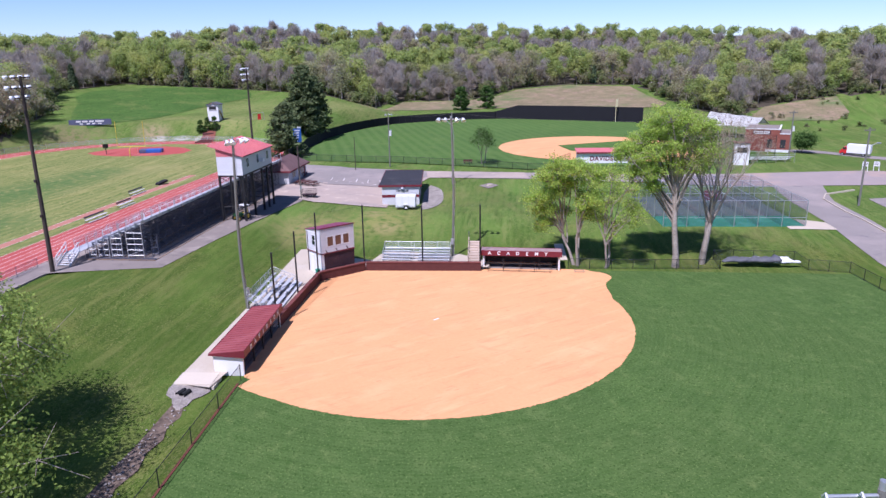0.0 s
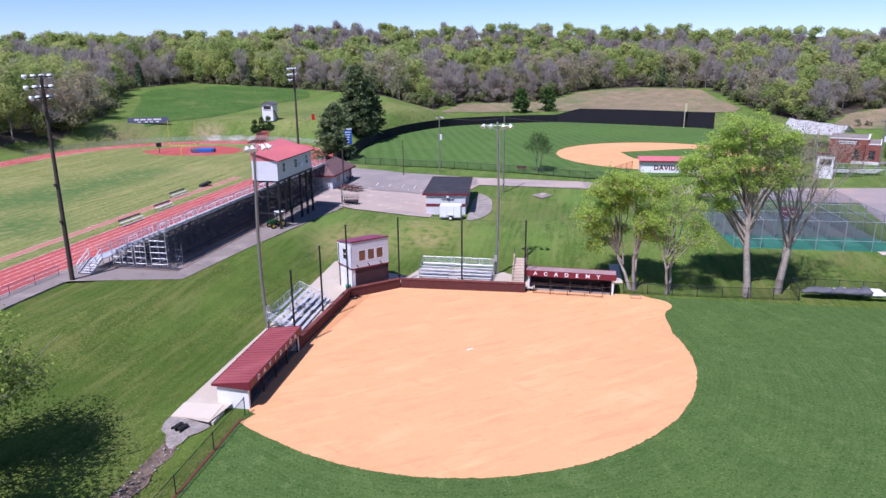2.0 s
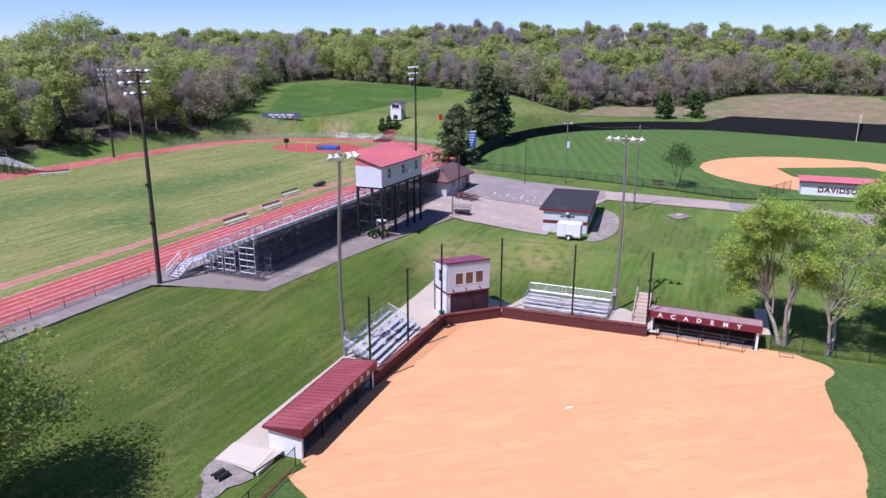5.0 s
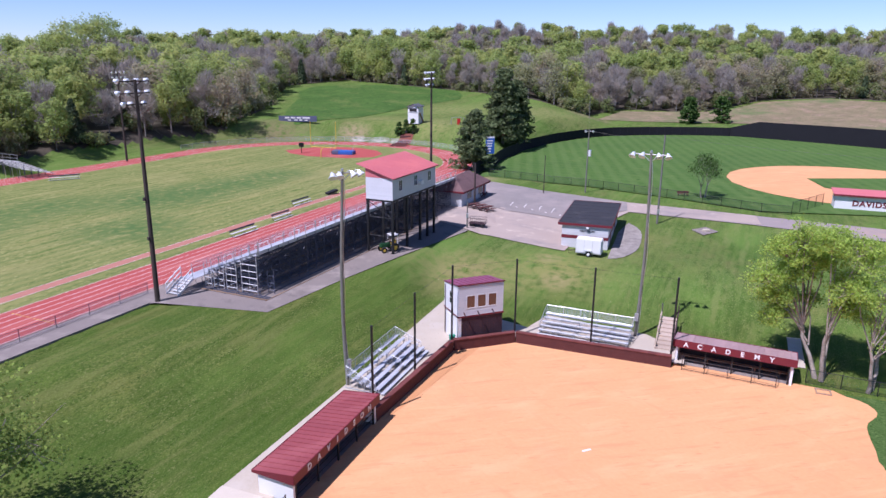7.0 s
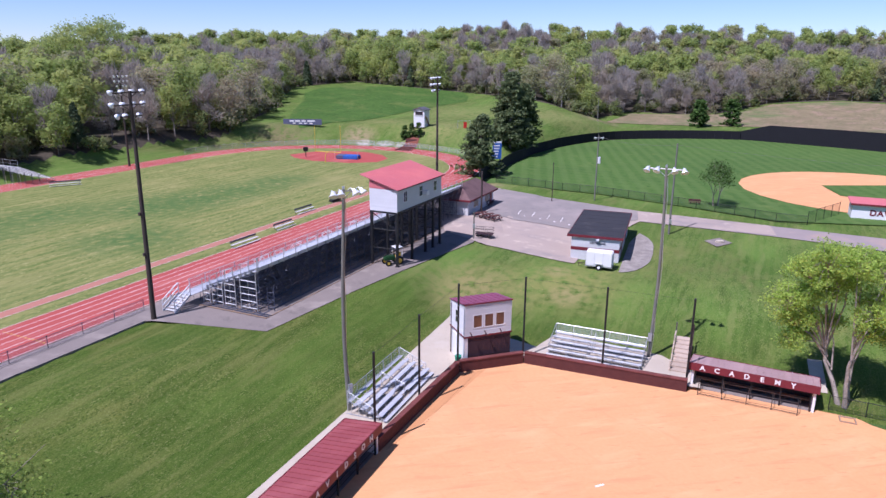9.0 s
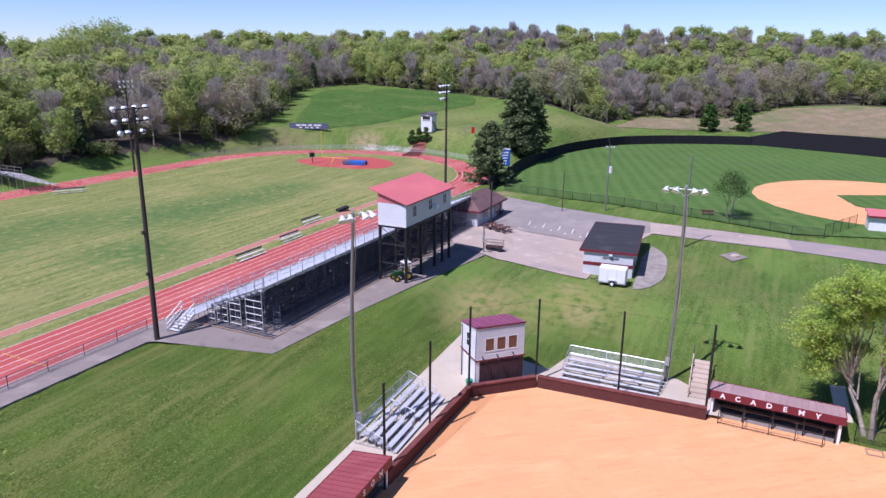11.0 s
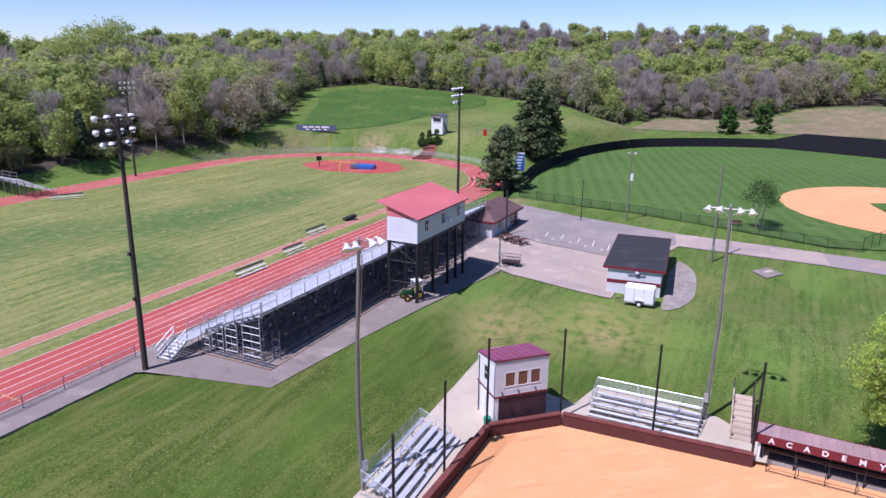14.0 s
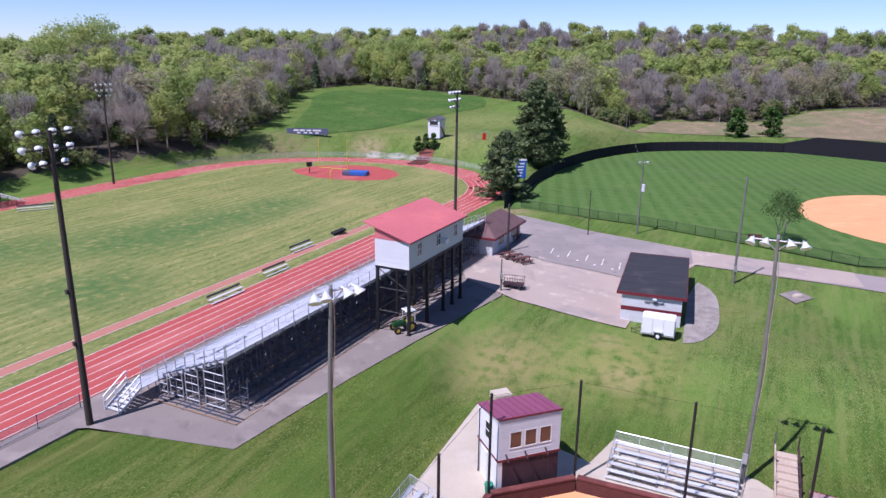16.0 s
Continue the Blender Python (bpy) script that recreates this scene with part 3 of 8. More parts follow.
def build_land():
    gx, gy = spread(-2600, 2600, -110, 140, 1.25), spread(-900, 3200, -24, 300, 1.25)
    verts = [(x, y, ground(x, y) - 0.02 + 0.05 * noise.noise((x * 0.5, y * 0.5, 0)) * (1 if 0.05 < ground(x, y) < 2.5 else 0)) for y in gy for x in gx]
    n = len(gx)
    faces = [(j * n + i, j * n + i + 1, (j + 1) * n + i + 1, (j + 1) * n + i) for j in range(len(gy) - 1) for i in range(n - 1)]
    me = bpy.data.meshes.new("ground")
    me.from_pydata(verts, [], faces)
    me.polygons.foreach_set("use_smooth", [True] * len(faces))
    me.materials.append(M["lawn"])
    me.materials.append(M["litter"])
    poly = FRONT + OUTER
    idx = []
    for f in faces:
        a, c = verts[f[0]], verts[f[2]]
        x, y = (a[0] + c[0]) / 2, (a[1] + c[1]) / 2
        idx.append(1 if -330 < x < 420 and -20 < y < 640 and inside(x, y, poly) else 0)
    me.polygons.foreach_set("material_index", idx)
    return tagged(new("ground", me), "rolling mown grass land with banks and hills", "", "", "structure")


build_land()


def arc(cx, cy, r, a0, a1, n):
    return [(cx + r * math.cos(lerp(a0, a1, i / n)), cy + r * math.sin(lerp(a0, a1, i / n))) for i in range(n + 1)]


def flat2(v):
    return (v[0], v[1])


# softball outfield turf and skinned infield
sheet("outfield_grass", [flat2(F(u, v)) for u, v in ((-19.9, 28.5), (-20.1, 8), (-20.1, -45), (62, -45), (46, 20), (39.2, 44), (39.0, 54.6), (12, 55.6), (6.5, 55.2), (-1.5, 55.2), (-14.8, 55.0), (-19.8, 50.5))],
      0.0, "outfield", "dark green mown softball outfield with faint mowing rings", 0.012)
IC = Vector((8.28, 40.8))


def infield_outline():
    pts = [flat2(F(-20.1, 28.6)), flat2(F(-19.75, 28.0)), flat2(F(-19.2, 27.75))]
    iu, iv = uv_of(IC.x, IC.y)
    a0 = math.atan2(28.0 - iv, -18.5 - iu) + math.pi * 2
    a1 = math.atan2(46.2 - iv, 11.5 - iu) + math.pi * 2
    n = 620
    for i in range(n + 1):
        a = lerp(a0, a1, i / n)
        r = 18.98 + 0.07 * noise.noise((a * 30, 1, 0)) + 0.10 * noise.noise((a * 9, 4, 0)) + 0.10 * noise.noise((a * 95, 7, 0)) + 0.07 * noise.noise((a * 230, 2, 0))
        k = step(0.0, 0.09, i / n)
        r = lerp(19.4, r, k)
        pts.append(flat2(F(iu + r * math.cos(a), iv + r * math.sin(a))))
    pts += [flat2(F(u, v)) for u, v in ((11.45, 47.4), (11.4, 48.7), (11.38, 49.8), (11.45, 50.7), (11.65, 51.4), (12.0, 52.0), (12.35, 52.6), (12.5, 53.2), (12.42, 53.8), (12.1, 54.4), (11.6, 54.85), (10.8, 55.2))] + [flat2(F(10.0, 55.9)), flat2(F(7.0, 56.1)), flat2(F(-1.6, 56.3)), flat2(F(-1.7, 55.5)), flat2(F(-14.9, 55.4)), flat2(F(-19.4, 51.5)), flat2(F(-20.1, 38.4))]
    return pts


sheet("infield_dirt", infield_outline(), 0.0, "clay", "pale orange raked clay softball infield", 0.028)
# the net's shadow on the clay, laid as a darker sheet
sheet("trodden_strip", [flat2(F(u, v)) for u, v in ((-19.6, 38.6), (-19.1, 41.0), (-18.5, 45.0), (-17.9, 49.2), (-17.43, 53.0), (-19.3, 50.9))], 0.0, "clayshade", "darker clay strip along the wall, painted as the net's shadow", 0.034)

# concrete walks by the walls
sheet("walk_left", [flat2(F(u, v)) for u, v in ((-24.55, 26.3), (-21.6, 25.7), (-21.2, 28), (-20.3, 38.5), (-20.3, 50.4), (-15.2, 55.8), (-14.6, 58.4), (-19.5, 60), (-21.5, 63.5), (-24.4, 63.8), (-24.3, 43))], 0.36, "concrete", "pale weathered concrete walk")
sheet("walk_right", [flat2(F(u, v)) for u, v in ((-15.2, 55.7), (-0.8, 55.7), (-0.8, 58.0), (-4.2, 60.9), (-13.6, 62.2), (-14.6, 58.4))], 0.37, "concrete", "pale weathered concrete walk under the bleachers")

# football field, track
def stadium(r, z, mat, name, label, lift, p0=-40.0):
    pts = [flat2(K(TQ + r, p0)), flat2(K(TQ + r, TP))]
    pts += [flat2(K(TQ + r * math.cos(a), TP + r * math.sin(a))) for a in np.linspace(0, math.pi, 60)]
    pts += [flat2(K(TQ - r, p0))]
    return sheet(name, pts, z, mat, label, lift)


stadium(TR, 3.1, "track", "running_track", "red rubber running track with white lane lines", 0.010)
stadium(TR - 6.3, 3.1, "football", "football_field", "worn yellow-green football field turf", 0.022)


def lane_line(r, w, name, mat="chalk", lift=0.018):
    line = [(TQ + r, -40.0), (TQ + r, TP)] + [(TQ + r * math.cos(a), TP + r * math.sin(a)) for a in np.linspace(0, math.pi, 50)][1:] + [(TQ - r, -40.0)]
    bm = bmesh.new()
    prev = None
    for i, (q, p) in enumerate(line):
        a = 0 if i <= 1 else (math.pi if i == len(line) - 1 else math.atan2(p - TP, q - TQ))
        s = Vector((math.cos(a), math.sin(a))) * w / 2
        cur = [bm.verts.new(K(q - s.x, p - s.y, 3.1 + lift)), bm.verts.new(K(q + s.x, p + s.y, 3.1 + lift))]
        if prev:
            bm.faces.new((prev[0], prev[1], cur[1], cur[0]))
        prev = cur
    return tagged(part(name, bm, mat), "thin white painted lane line", "", "", "structure")


for i in range(7):
    lane_line(TR - 0.12 - i * 1.02, 0.065, "lane_line")


def strip(q0, q1, p0, p1, mat, name, label, lift):
    return sheet(name, [flat2(K(q0, p0)), flat2(K(q1, p0)), flat2(K(q1, p1)), flat2(K(q0, p1))], 3.1, mat, label, lift)


strip(-60.0, -58.6, -40, 101, "runway", "jump_runway", "faded red rubber jump runway", 0.030)
for q in (-60.0, -58.6):
    strip(q - 0.022, q + 0.022, -40, 101, "chalk", "runway_line", "white runway edge line", 0.038)
sheet("high_jump_area", [flat2(K(q, p)) for q, p in ((-99, 131), (-95, 127.5), (-89, 125.5), (-80, 126.6), (-75.5, 130.5), (-76, 136), (-80, 140.5), (-86, 143), (-92, 142), (-97, 138))], 3.1, "track", "red rubber high jump apron", 0.030)
for k in range(12):
    strip(-55.5 + k * 0.44, -55.3 + k * 0.44, 35.25, 35.37, "yellow", "start_mark", "small worn yellow start mark across the lanes", 0.026)

# concrete edge beside the track and the stand's pad
sheet("track_walk", [flat2(K(q, p)) for q, p in ((-49.9, -40), (-47.3, -40), (-47.3, 43.5), (-49.9, 46.5))], 3.1, "pad", "grey concrete walk beside the track", 0.016)
e = new("walk_edge")
e.matrix_world = pose(*K(-47.3, -40.0, 3.1), 0, 0, -23.5)
tagged(e, "rough concrete edge of the walk above the grass", "", "", "structure")
for k in range(28):
    bm = bmesh.new()
    box(bm, 0.0, 0.14, k * 3.0 + 0.01, k * 3.0 + 2.99, -0.5, 0.03)
    part("edge_stone", bm, "pad", e)
sheet("stand_pad", [(-27.2, 57.2), (-25.8, 57.5), (-23.0, 57.0), (-20.3, 56.5), (-15.5, 55.6), (-10.0, 65.6), (-5.4, 73.2), (2.1, 84.8), (2.6, 86.5), (-1.0, 100), (0.5, 112), flat2(K(-49.85, 104)), flat2(K(-49.85, 43.5))], 3.1, "pad", "grey concrete pad under the grandstand", 0.02)

# parking court, road and baseball field
sheet("parking_court", [(2.3, 85.4), (7.5, 82.0), (13.6, 79.0), (17.6, 88.0), (26.0, 98.3), (42.0, 91.2), (43.2, 96.0), (27.5, 104.0), (15.0, 113.5), (6.8, 121.0), (4.6, 121.5), (-1.0, 112), (-2.5, 100), (-1.5, 90)], None, "lot", "pale dusty asphalt parking court", 0.09)
ribbon("road", [(27.0, 101.0), (42.0, 93.6), (56.0, 86.5), (75.0, 78.0), (95.0, 71.5), (125.0, 64.0), (190, 52)], [6.0, 5.2, 5.6, 7.5, 9, 10, 10], "roadred", 0.07, "narrow asphalt lane past the fields")
ribbon("drive", [(84.0, 76.0), (77.0, 64.0), (70.0, 49.5), (63.5, 36), (52, 8)], [9.0, 6.4, 6.4, 6.4, 6.4], "asphalt", 0.05, "asphalt drive leading off the lane")
ribbon("far_drive", [(106.5, 100.0), (113.0, 97.5), (121.0, 88.0), (132, 72)], [5.0, 5.0, 5.5, 6.0], "asphalt", 0.06, "asphalt drive before the brick building")
sheet("side_lot", [(86, 62), (96, 60), (100, 48), (88, 46), (80, 50)], None, "asphalt", "asphalt side lot", 0.05)
BBALL = [(BX + (fence_radius(a) - 0.5) * math.cos(a), BY + (fence_radius(a) - 0.5) * math.sin(a)) for a in np.linspace(radians(40), radians(193), 90)]
sheet("baseball_outfield", BBALL + [(7.0, 126.6), (15.4, 121.6), (23.7, 117.2), (34.5, 108.4), (45.0, 98.8), (49, 98.0), (61, 96.5), (75, 92), (92, 88), (110, 120)], 3.0, "baseball", "striped green baseball outfield", 0.13)
sheet("baseball_dirt", [(72 + 21.5 * math.cos(a) * (1 + 0.006 * math.sin(a * 23)), 121.5 + 21.8 * math.sin(a)) for a in np.linspace(radians(-40), radians(235), 70)] + [(62, 103), (74, 96), (86, 97)], 3.0, "clay", "pale orange clay baseball infield", 0.17)
sheet("baseball_diamond", [(66.0, 127.5), (84.0, 128.6), (84.5, 110.5), (69.0, 110.0), (64.3, 118)], 3.0, "baseball", "green grass inside the baseball diamond", 0.21)
sheet("meadow", [(46, 222), (58, 240), (92, 240), (112, 255), (137, 256), (155, 238), (149, 218), (144, 196), (137, 190), (126, 197), (112, 208), (96, 216), (70, 219)], None, "hay", "dry straw-coloured meadow on the slope", 0.10)
sheet("hill_field", [(-42.3, 291.7), (-30, 291), (-18.5, 288.7), (-8, 279), (1.9, 267.6), (3.6, 255), (2.9, 242.9), (-14.2, 220.9), (-26.4, 196.3), (-35.1, 188.2), (-41.8, 184.6), (-48.2, 200), (-51, 218.4), (-53, 240), (-57, 262), (-55, 280)], None, "hillgrass", "rich green unmown field on the hill", 0.06)
sheet("brush_slope", [(164, 171), (178.4, 170), (191.0, 168.1), (182, 154), (170.4, 147.8), (158.2, 151.8), (149.4, 154.6), (151, 162)], None, "hay", "dry brushy slope below the woods", 0.10)
sheet("restroom_gravel", [(18.0, 76.0), (19.0, 76.1), (20.0, 76.7), (21.1, 77.9), (22.0, 79.2), (22.7, 80.5), (23.5, 82.6), (24.1, 84.4), (24.8, 86.8), (25.1, 88.6), (25.1, 90.4), (24.5, 92.6), (23.2, 90.4), (22.0, 88)], None, "gravel", "grey gravel beside the restrooms", 0.05)
sheet("drain_gravel", [flat2(F(u, v)) for u, v in ((-24.55, 25.5), (-24.5, 26.4), (-21.8, 26.3), (-21.5, 25.6), (-21.8, 24.9), (-22.3, 24.3), (-22.4, 23.6), (-22.9, 23.0), (-23.4, 23.4), (-23.7, 24.1), (-24.3, 24.5))], None, "gravel", "grey gravel at the end of the walk", 0.05)
ribbon("brook_bed", [flat2(F(u, v)) for u, v in ((-23.05, 23.6), (-22.95, 22.3), (-23.15, 21.0), (-22.9, 19.4), (-23.1, 17.8), (-22.95, 16.0), (-23.2, 14.2), (-23.0, 11.5), (-23.1, 8), (-23.2, -6))], [0.8, 1.25, 0.85, 1.35, 1.0, 1.5, 1.1, 1.6, 1.3, 1.6], "mud", 0.05, "muddy stony brook bed", 0.5)
sheet("manhole_slab", [(31.9, 89.1), (34.2, 90.3), (35.1, 88.1), (32.6, 86.6)], None, "pad", "square concrete slab in the grass", 0.10)

e = thing("manhole_cover", 33.6, 88.5, ground(33.6, 88.5) + 0.1, 20, "pale concrete cover on a square slab in the grass", "manhole cover")
bm = bmesh.new()
for k, part_z in enumerate((0.0, 0.10)):
    prism(bm, [((0.62 - 0.1 * k) * math.cos(a), (0.40 - 0.06 * k) * math.sin(a)) for a in np.linspace(0, 2 * math.pi, 17)[:-1]], part_z, part_z + 0.10)
me = bpy.data.meshes.new("cover")
bm.to_mesh(me)
bm.free()
me.materials.append(M["concrete"])
new("cover", me).parent = e


# ---- see-through cloths ----
def cloth(name, colour, cover, rough=0.8):
    m = bpy.data.materials.new(name)
    m.use_nodes = True
    nt = m.node_tree
    bs = nt.nodes["Principled BSDF"]
    bs.inputs["Base Color"].default_value = (*colour, 1)
    bs.inputs["Roughness"].default_value = rough
    tr, mx = nt.nodes.new("ShaderNodeBsdfTransparent"), nt.nodes.new("ShaderNodeMixShader")
    n, mr, pos = nt.nodes.new("ShaderNodeTexNoise"), nt.nodes.new("ShaderNodeMapRange"), nt.nodes.new("ShaderNodeNewGeometry")
    n.inputs["Scale"].default_value = 1.3
    nt.links.new(pos.outputs["Position"], n.inputs["Vector"])
    mr.inputs["To Min"].default_value, mr.inputs["To Max"].default_value = cover * 0.6, cover * 1.4
    nt.links.new(n.outputs["Fac"], mr.inputs["Value"])
    nt.links.new(mr.outputs[0], mx.inputs[0])
    nt.links.new(tr.outputs[0], mx.inputs[1])
    nt.links.new(bs.outputs[0], mx.inputs[2])
    nt.links.new(mx.outputs[0], nt.nodes["Material Output"].inputs[0])
    return m


M["greyroof"] = material("weathered_grey_pink_roof_metal", (0.40, 0.27, 0.26), 0.55, (0.30, 0.19, 0.19), 0.6, 5, 0.6, 0.05, obj=0.08)
M["palecrete"] = material("pale_new_concrete", (0.560, 0.490, 0.400), 0.9, (0.500, 0.435, 0.355), 0.6, 9, 0.5, 0.2)
M["chainblack"] = cloth("black_chain_link", (0.015, 0.018, 0.016), 0.24)
M["chaingalv"] = cloth("galvanised_chain_link", (0.52, 0.53, 0.55), 0.22)
M["cagenet"] = cloth("dark_batting_net", (0.075, 0.085, 0.110), 0.20)
M["backnet"] = cloth("thin_backstop_net", (0.020, 0.022, 0.022), 0.035)


def quad(bm, a, b, c, d):
    bm.faces.new([bm.verts.new(p) for p in (a, b, c, d)])


def fence(name, line, h, label, z=None, gap=3.0, mat="black", net="chainblack", r=0.035, group=""):
    """Chain-link fence along (x, y) points: posts, top and bottom rail, wire cloth."""
    x0, y0 = line[0]
    e = thing(name, x0, y0, ground(x0, y0) if z is None else z, 0, label, "fence", group)
    o = e.matrix_world.translation.copy()
    at = lambda p: Vector((p[0], p[1], ground(p[0], p[1]) if z is None else z)) - o
    pts = []
    for i in range(len(line) - 1):
        a, b = Vector(line[i]), Vector(line[i + 1])
        n = max(1, round((b - a).length / gap))
        pts += [a.lerp(b, k / n) for k in range(n)]
    pts.append(Vector(line[-1]))
    me = None
    for p in pts:
        if me is None:
            bm = bmesh.new()
            tube(bm, (0, 0, -0.2), (0, 0, h + 0.04), r, r, 6)
            tube(bm, (0, 0, h + 0.04), (0, 0, h + 0.09), r * 1.25, r * 0.5, 6)
            ob = part("post", bm, mat, e)
            me = ob.data
        else:
            ob = new("post", me)
            ob.parent = e
        ob.location = at(p)
    bm, bn = bmesh.new(), bmesh.new()
    up = Vector((0, 0, 1))
    for a, b in zip(pts, pts[1:]):
        a, b = at(a), at(b)
        tube(bm, a + up * h, b + up * h, r * 0.7, None, 5, False)
        tube(bm, a + up * 0.06, b + up * 0.06, r * 0.35, None, 4, False)
        quad(bn, a + up * 0.04, b + up * 0.04, b + up * h, a + up * h)
    part("rail", bm, mat, e)
    part("wire_cloth", bn, net, e)
    return e


# ---- walls round home ----
def wall_run(name, a, b, h, label):
    """A brick wall from a to b (u, v) with separate coping bricks."""
    a, b = F(*a), F(*b)
    d = b - a
    n = max(2, round(d.length / 0.62))
    e = new(name)
    e.matrix_world = pose(a.x, a.y, 0, 0, 0, math.degrees(math.atan2(d.y, d.x)))
    tagged(e, label, "wall", "", "structure")
    bm = bmesh.new()
    L_ = d.length
    box(bm, 0, L_, -0.15, 0.15, -0.1, h)
    for k in range(int(h / 0.2)):
        box(bm, 0.02, L_ - 0.02, -0.158, 0.158, k * 0.2 + 0.02, k * 0.2 + 0.185)
    part("brickwork", bm, "brick", e)
    bm = bmesh.new()
    w = L_ / n
    box(bm, 0.003, w - 0.003, -0.21, 0.21, h + 0.002, h + 0.11)
    bmesh.ops.bevel(bm, geom=bm.edges[:], offset=0.008, segments=1, affect="EDGES")
    first = part("coping_brick", bm, "brickcap", e)
    for k in range(1, n):
        o = new("coping_brick", first.data)
        o.parent = e
        o.location = (k * w, 0, rng.uniform(-0.002, 0.002))
    return e


wall_run("wall_third_base", (-20.05, 38.4), (-19.4, 51.45), 0.95, "low maroon brick wall beside the clay")
wall_run("wall_backstop", (-19.3, 51.65), (-15.0, 55.4), 0.95, "low maroon brick wall behind home plate")
wall_run("wall_first_base", (-14.85, 55.45), (-1.75, 55.45), 0.95, "low maroon brick wall below the bleachers")

NETPOSTS = [(-20.45, 38.95), (-20.1, 45.3), (-19.55, 51.8), (-15.1, 55.75), (-8.4, 55.8), (-1.85, 55.75)]


def net_post(u, v, z0, z1):
    p = F(u, v)
    e = thing("net_post", p.x, p.y, z0, 0, "tall thin black steel backstop net post", "post", "backstop net posts")
    bm = bmesh.new()
    tube(bm, (0, 0, 0), (0, 0, z1 - z0), 0.085, 0.085, 10)
    part("shaft", bm, "black", e)
    bm = bmesh.new()
    tube(bm, (0, 0, z1 - z0), (0, 0, z1 - z0 + 0.06), 0.10, 0.06, 10)
    part("cap", bm, "black", e)
    return e


for u, v in NETPOSTS:
    net_post(u, v, 0.36, 6.8 if v < 40 else 7.15 if v < 48 else 7.55)
e = thing("backstop_net", 0, 0, 0, 0, "thin dark backstop net hung on steel cables between black posts", "net")
bm, bn = bmesh.new(), bmesh.new()
for a, b in zip(NETPOSTS, NETPOSTS[1:]):
    pa, pb = F(*a), F(*b)
    za, zb = [6.7 if q[1] < 40 else 7.05 if q[1] < 48 else 7.45 for q in (a, b)]
    tube(bm, pa + Vector((0, 0, za)), pb + Vector((0, 0, zb)), 0.009, None, 4, False)
    quad(bn, pa + Vector((0, 0, 1.1)), pb + Vector((0, 0, 1.1)), pb + Vector((0, 0, zb)), pa + Vector((0, 0, za)))
part("cable", bm, "black", e)
part("netting", bn, "backnet", e)


# ---- dugouts ----
def dugout(name, at, turn, length, text, label, depth=2.4, front=2.42, back=2.0, near_wall="white", rail=False, roof="maroonroof", mid=0.5):
    """Local x along the front, y from the front to the back."""
    e = thing(name, at.x, at.y, 0, turn, label, "dugout", "softball dugouts")
    fas = 0.56
    for x in (0.0, length - 0.18):                          # end walls and back wall
        bm = bmesh.new()
        prism_pts = [(0.05, 0.0), (depth, 0.0), (depth, back - 0.12), (0.05, front - 0.16)]
        lo = [bm.verts.new((x, y, z)) for y, z in prism_pts]
        hi = [bm.verts.new((x + 0.18, y, z)) for y, z in prism_pts]
        bm.faces.new(lo[::-1])
        bm.faces.new(hi)
        for i in range(4):
            bm.faces.new((lo[i], lo[(i + 1) % 4], hi[(i + 1) % 4], hi[i]))
        part("end_wall", bm, near_wall, e, "white painted end wall")
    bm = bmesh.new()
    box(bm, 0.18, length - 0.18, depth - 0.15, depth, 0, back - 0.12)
    part("back_wall", bm, "shade", e, "back wall darkened with the dugout's inner shade")
    bm = bmesh.new()
    box(bm, 0.18, length - 0.18, 0.2, depth - 0.15, 0.0, 0.05)
    part("floor_slab", bm, "pad", e)
    # metal roof in ribbed sheets
    n = round(length / 0.46)
    w = (length + 0.4) / n
    first = None
    for k in range(n):
        if first is None:
            bm = bmesh.new()
            slab(bm, [(0, -0.12, front + 0.02), (w - 0.004, -0.12, front + 0.02), (w - 0.004, depth + 0.25, back), (0, depth + 0.25, back)], 0.05)
            slab(bm, [(0, -0.12, front + 0.065), (0.06, -0.12, front + 0.065), (0.06, depth + 0.25, back + 0.045), (0, depth + 0.25, back + 0.045)], 0.045)
            first = part("roof_sheet", bm, roof, e)
            ob = first
        else:
            ob = new("roof_sheet", first.data)
            ob.parent = e
        ob.location.x = -0.2 + k * w
    bm = bmesh.new()
    box(bm, -0.2, length + 0.2, -0.18, -0.12, front - fas, front + 0.05)
    box(bm, -0.2, length + 0.2, depth + 0.24, depth + 0.29, back - 0.14, back + 0.03)
    fascia = part("fascia", bm, "maroon", e, "maroon fascia board with white letters")
    for x in (-0.22, length + 0.16):                        # gable trims
        bm = bmesh.new()
        pts = [(-0.16, front - fas), (-0.16, front + 0.05), (depth + 0.27, back + 0.03), (depth + 0.27, back - 0.12)]
        lo = [bm.verts.new((x, y, z)) for y, z in pts]
        hi = [bm.verts.new((x + 0.05, y, z)) for y, z in pts]
        bm.faces.new(lo[::-1])
        bm.faces.new(hi)
        for i in range(4):
            bm.faces.new((lo[i], lo[(i + 1) % 4], hi[(i + 1) % 4], hi[i]))
        part("gable_trim", bm, "maroon", e)
    gap = length * 0.73 / (len(text) - 1)
    for i, ch in enumerate(text):
        words(ch, 0.54, 0.012, "letters", fascia, pose(length * mid + (i - (len(text) - 1) / 2) * gap, -0.198, front - fas / 2 + 0.02, 90, 0, 0), "letter")
    n = 4
    first = None
    for k in range(n + 1):                                   # front posts
        if first is None:
            bm = bmesh.new()
            box(bm, -0.05, 0.05, 0.06, 0.16, 0, front - 0.1)
            first = part("front_post", bm, "black", e)
            ob = first
        else:
            ob = new("front_post", first.data)
            ob.parent = e
        ob.location.x = 0.3 + k * (length - 0.6) / n
    bm = bmesh.new()
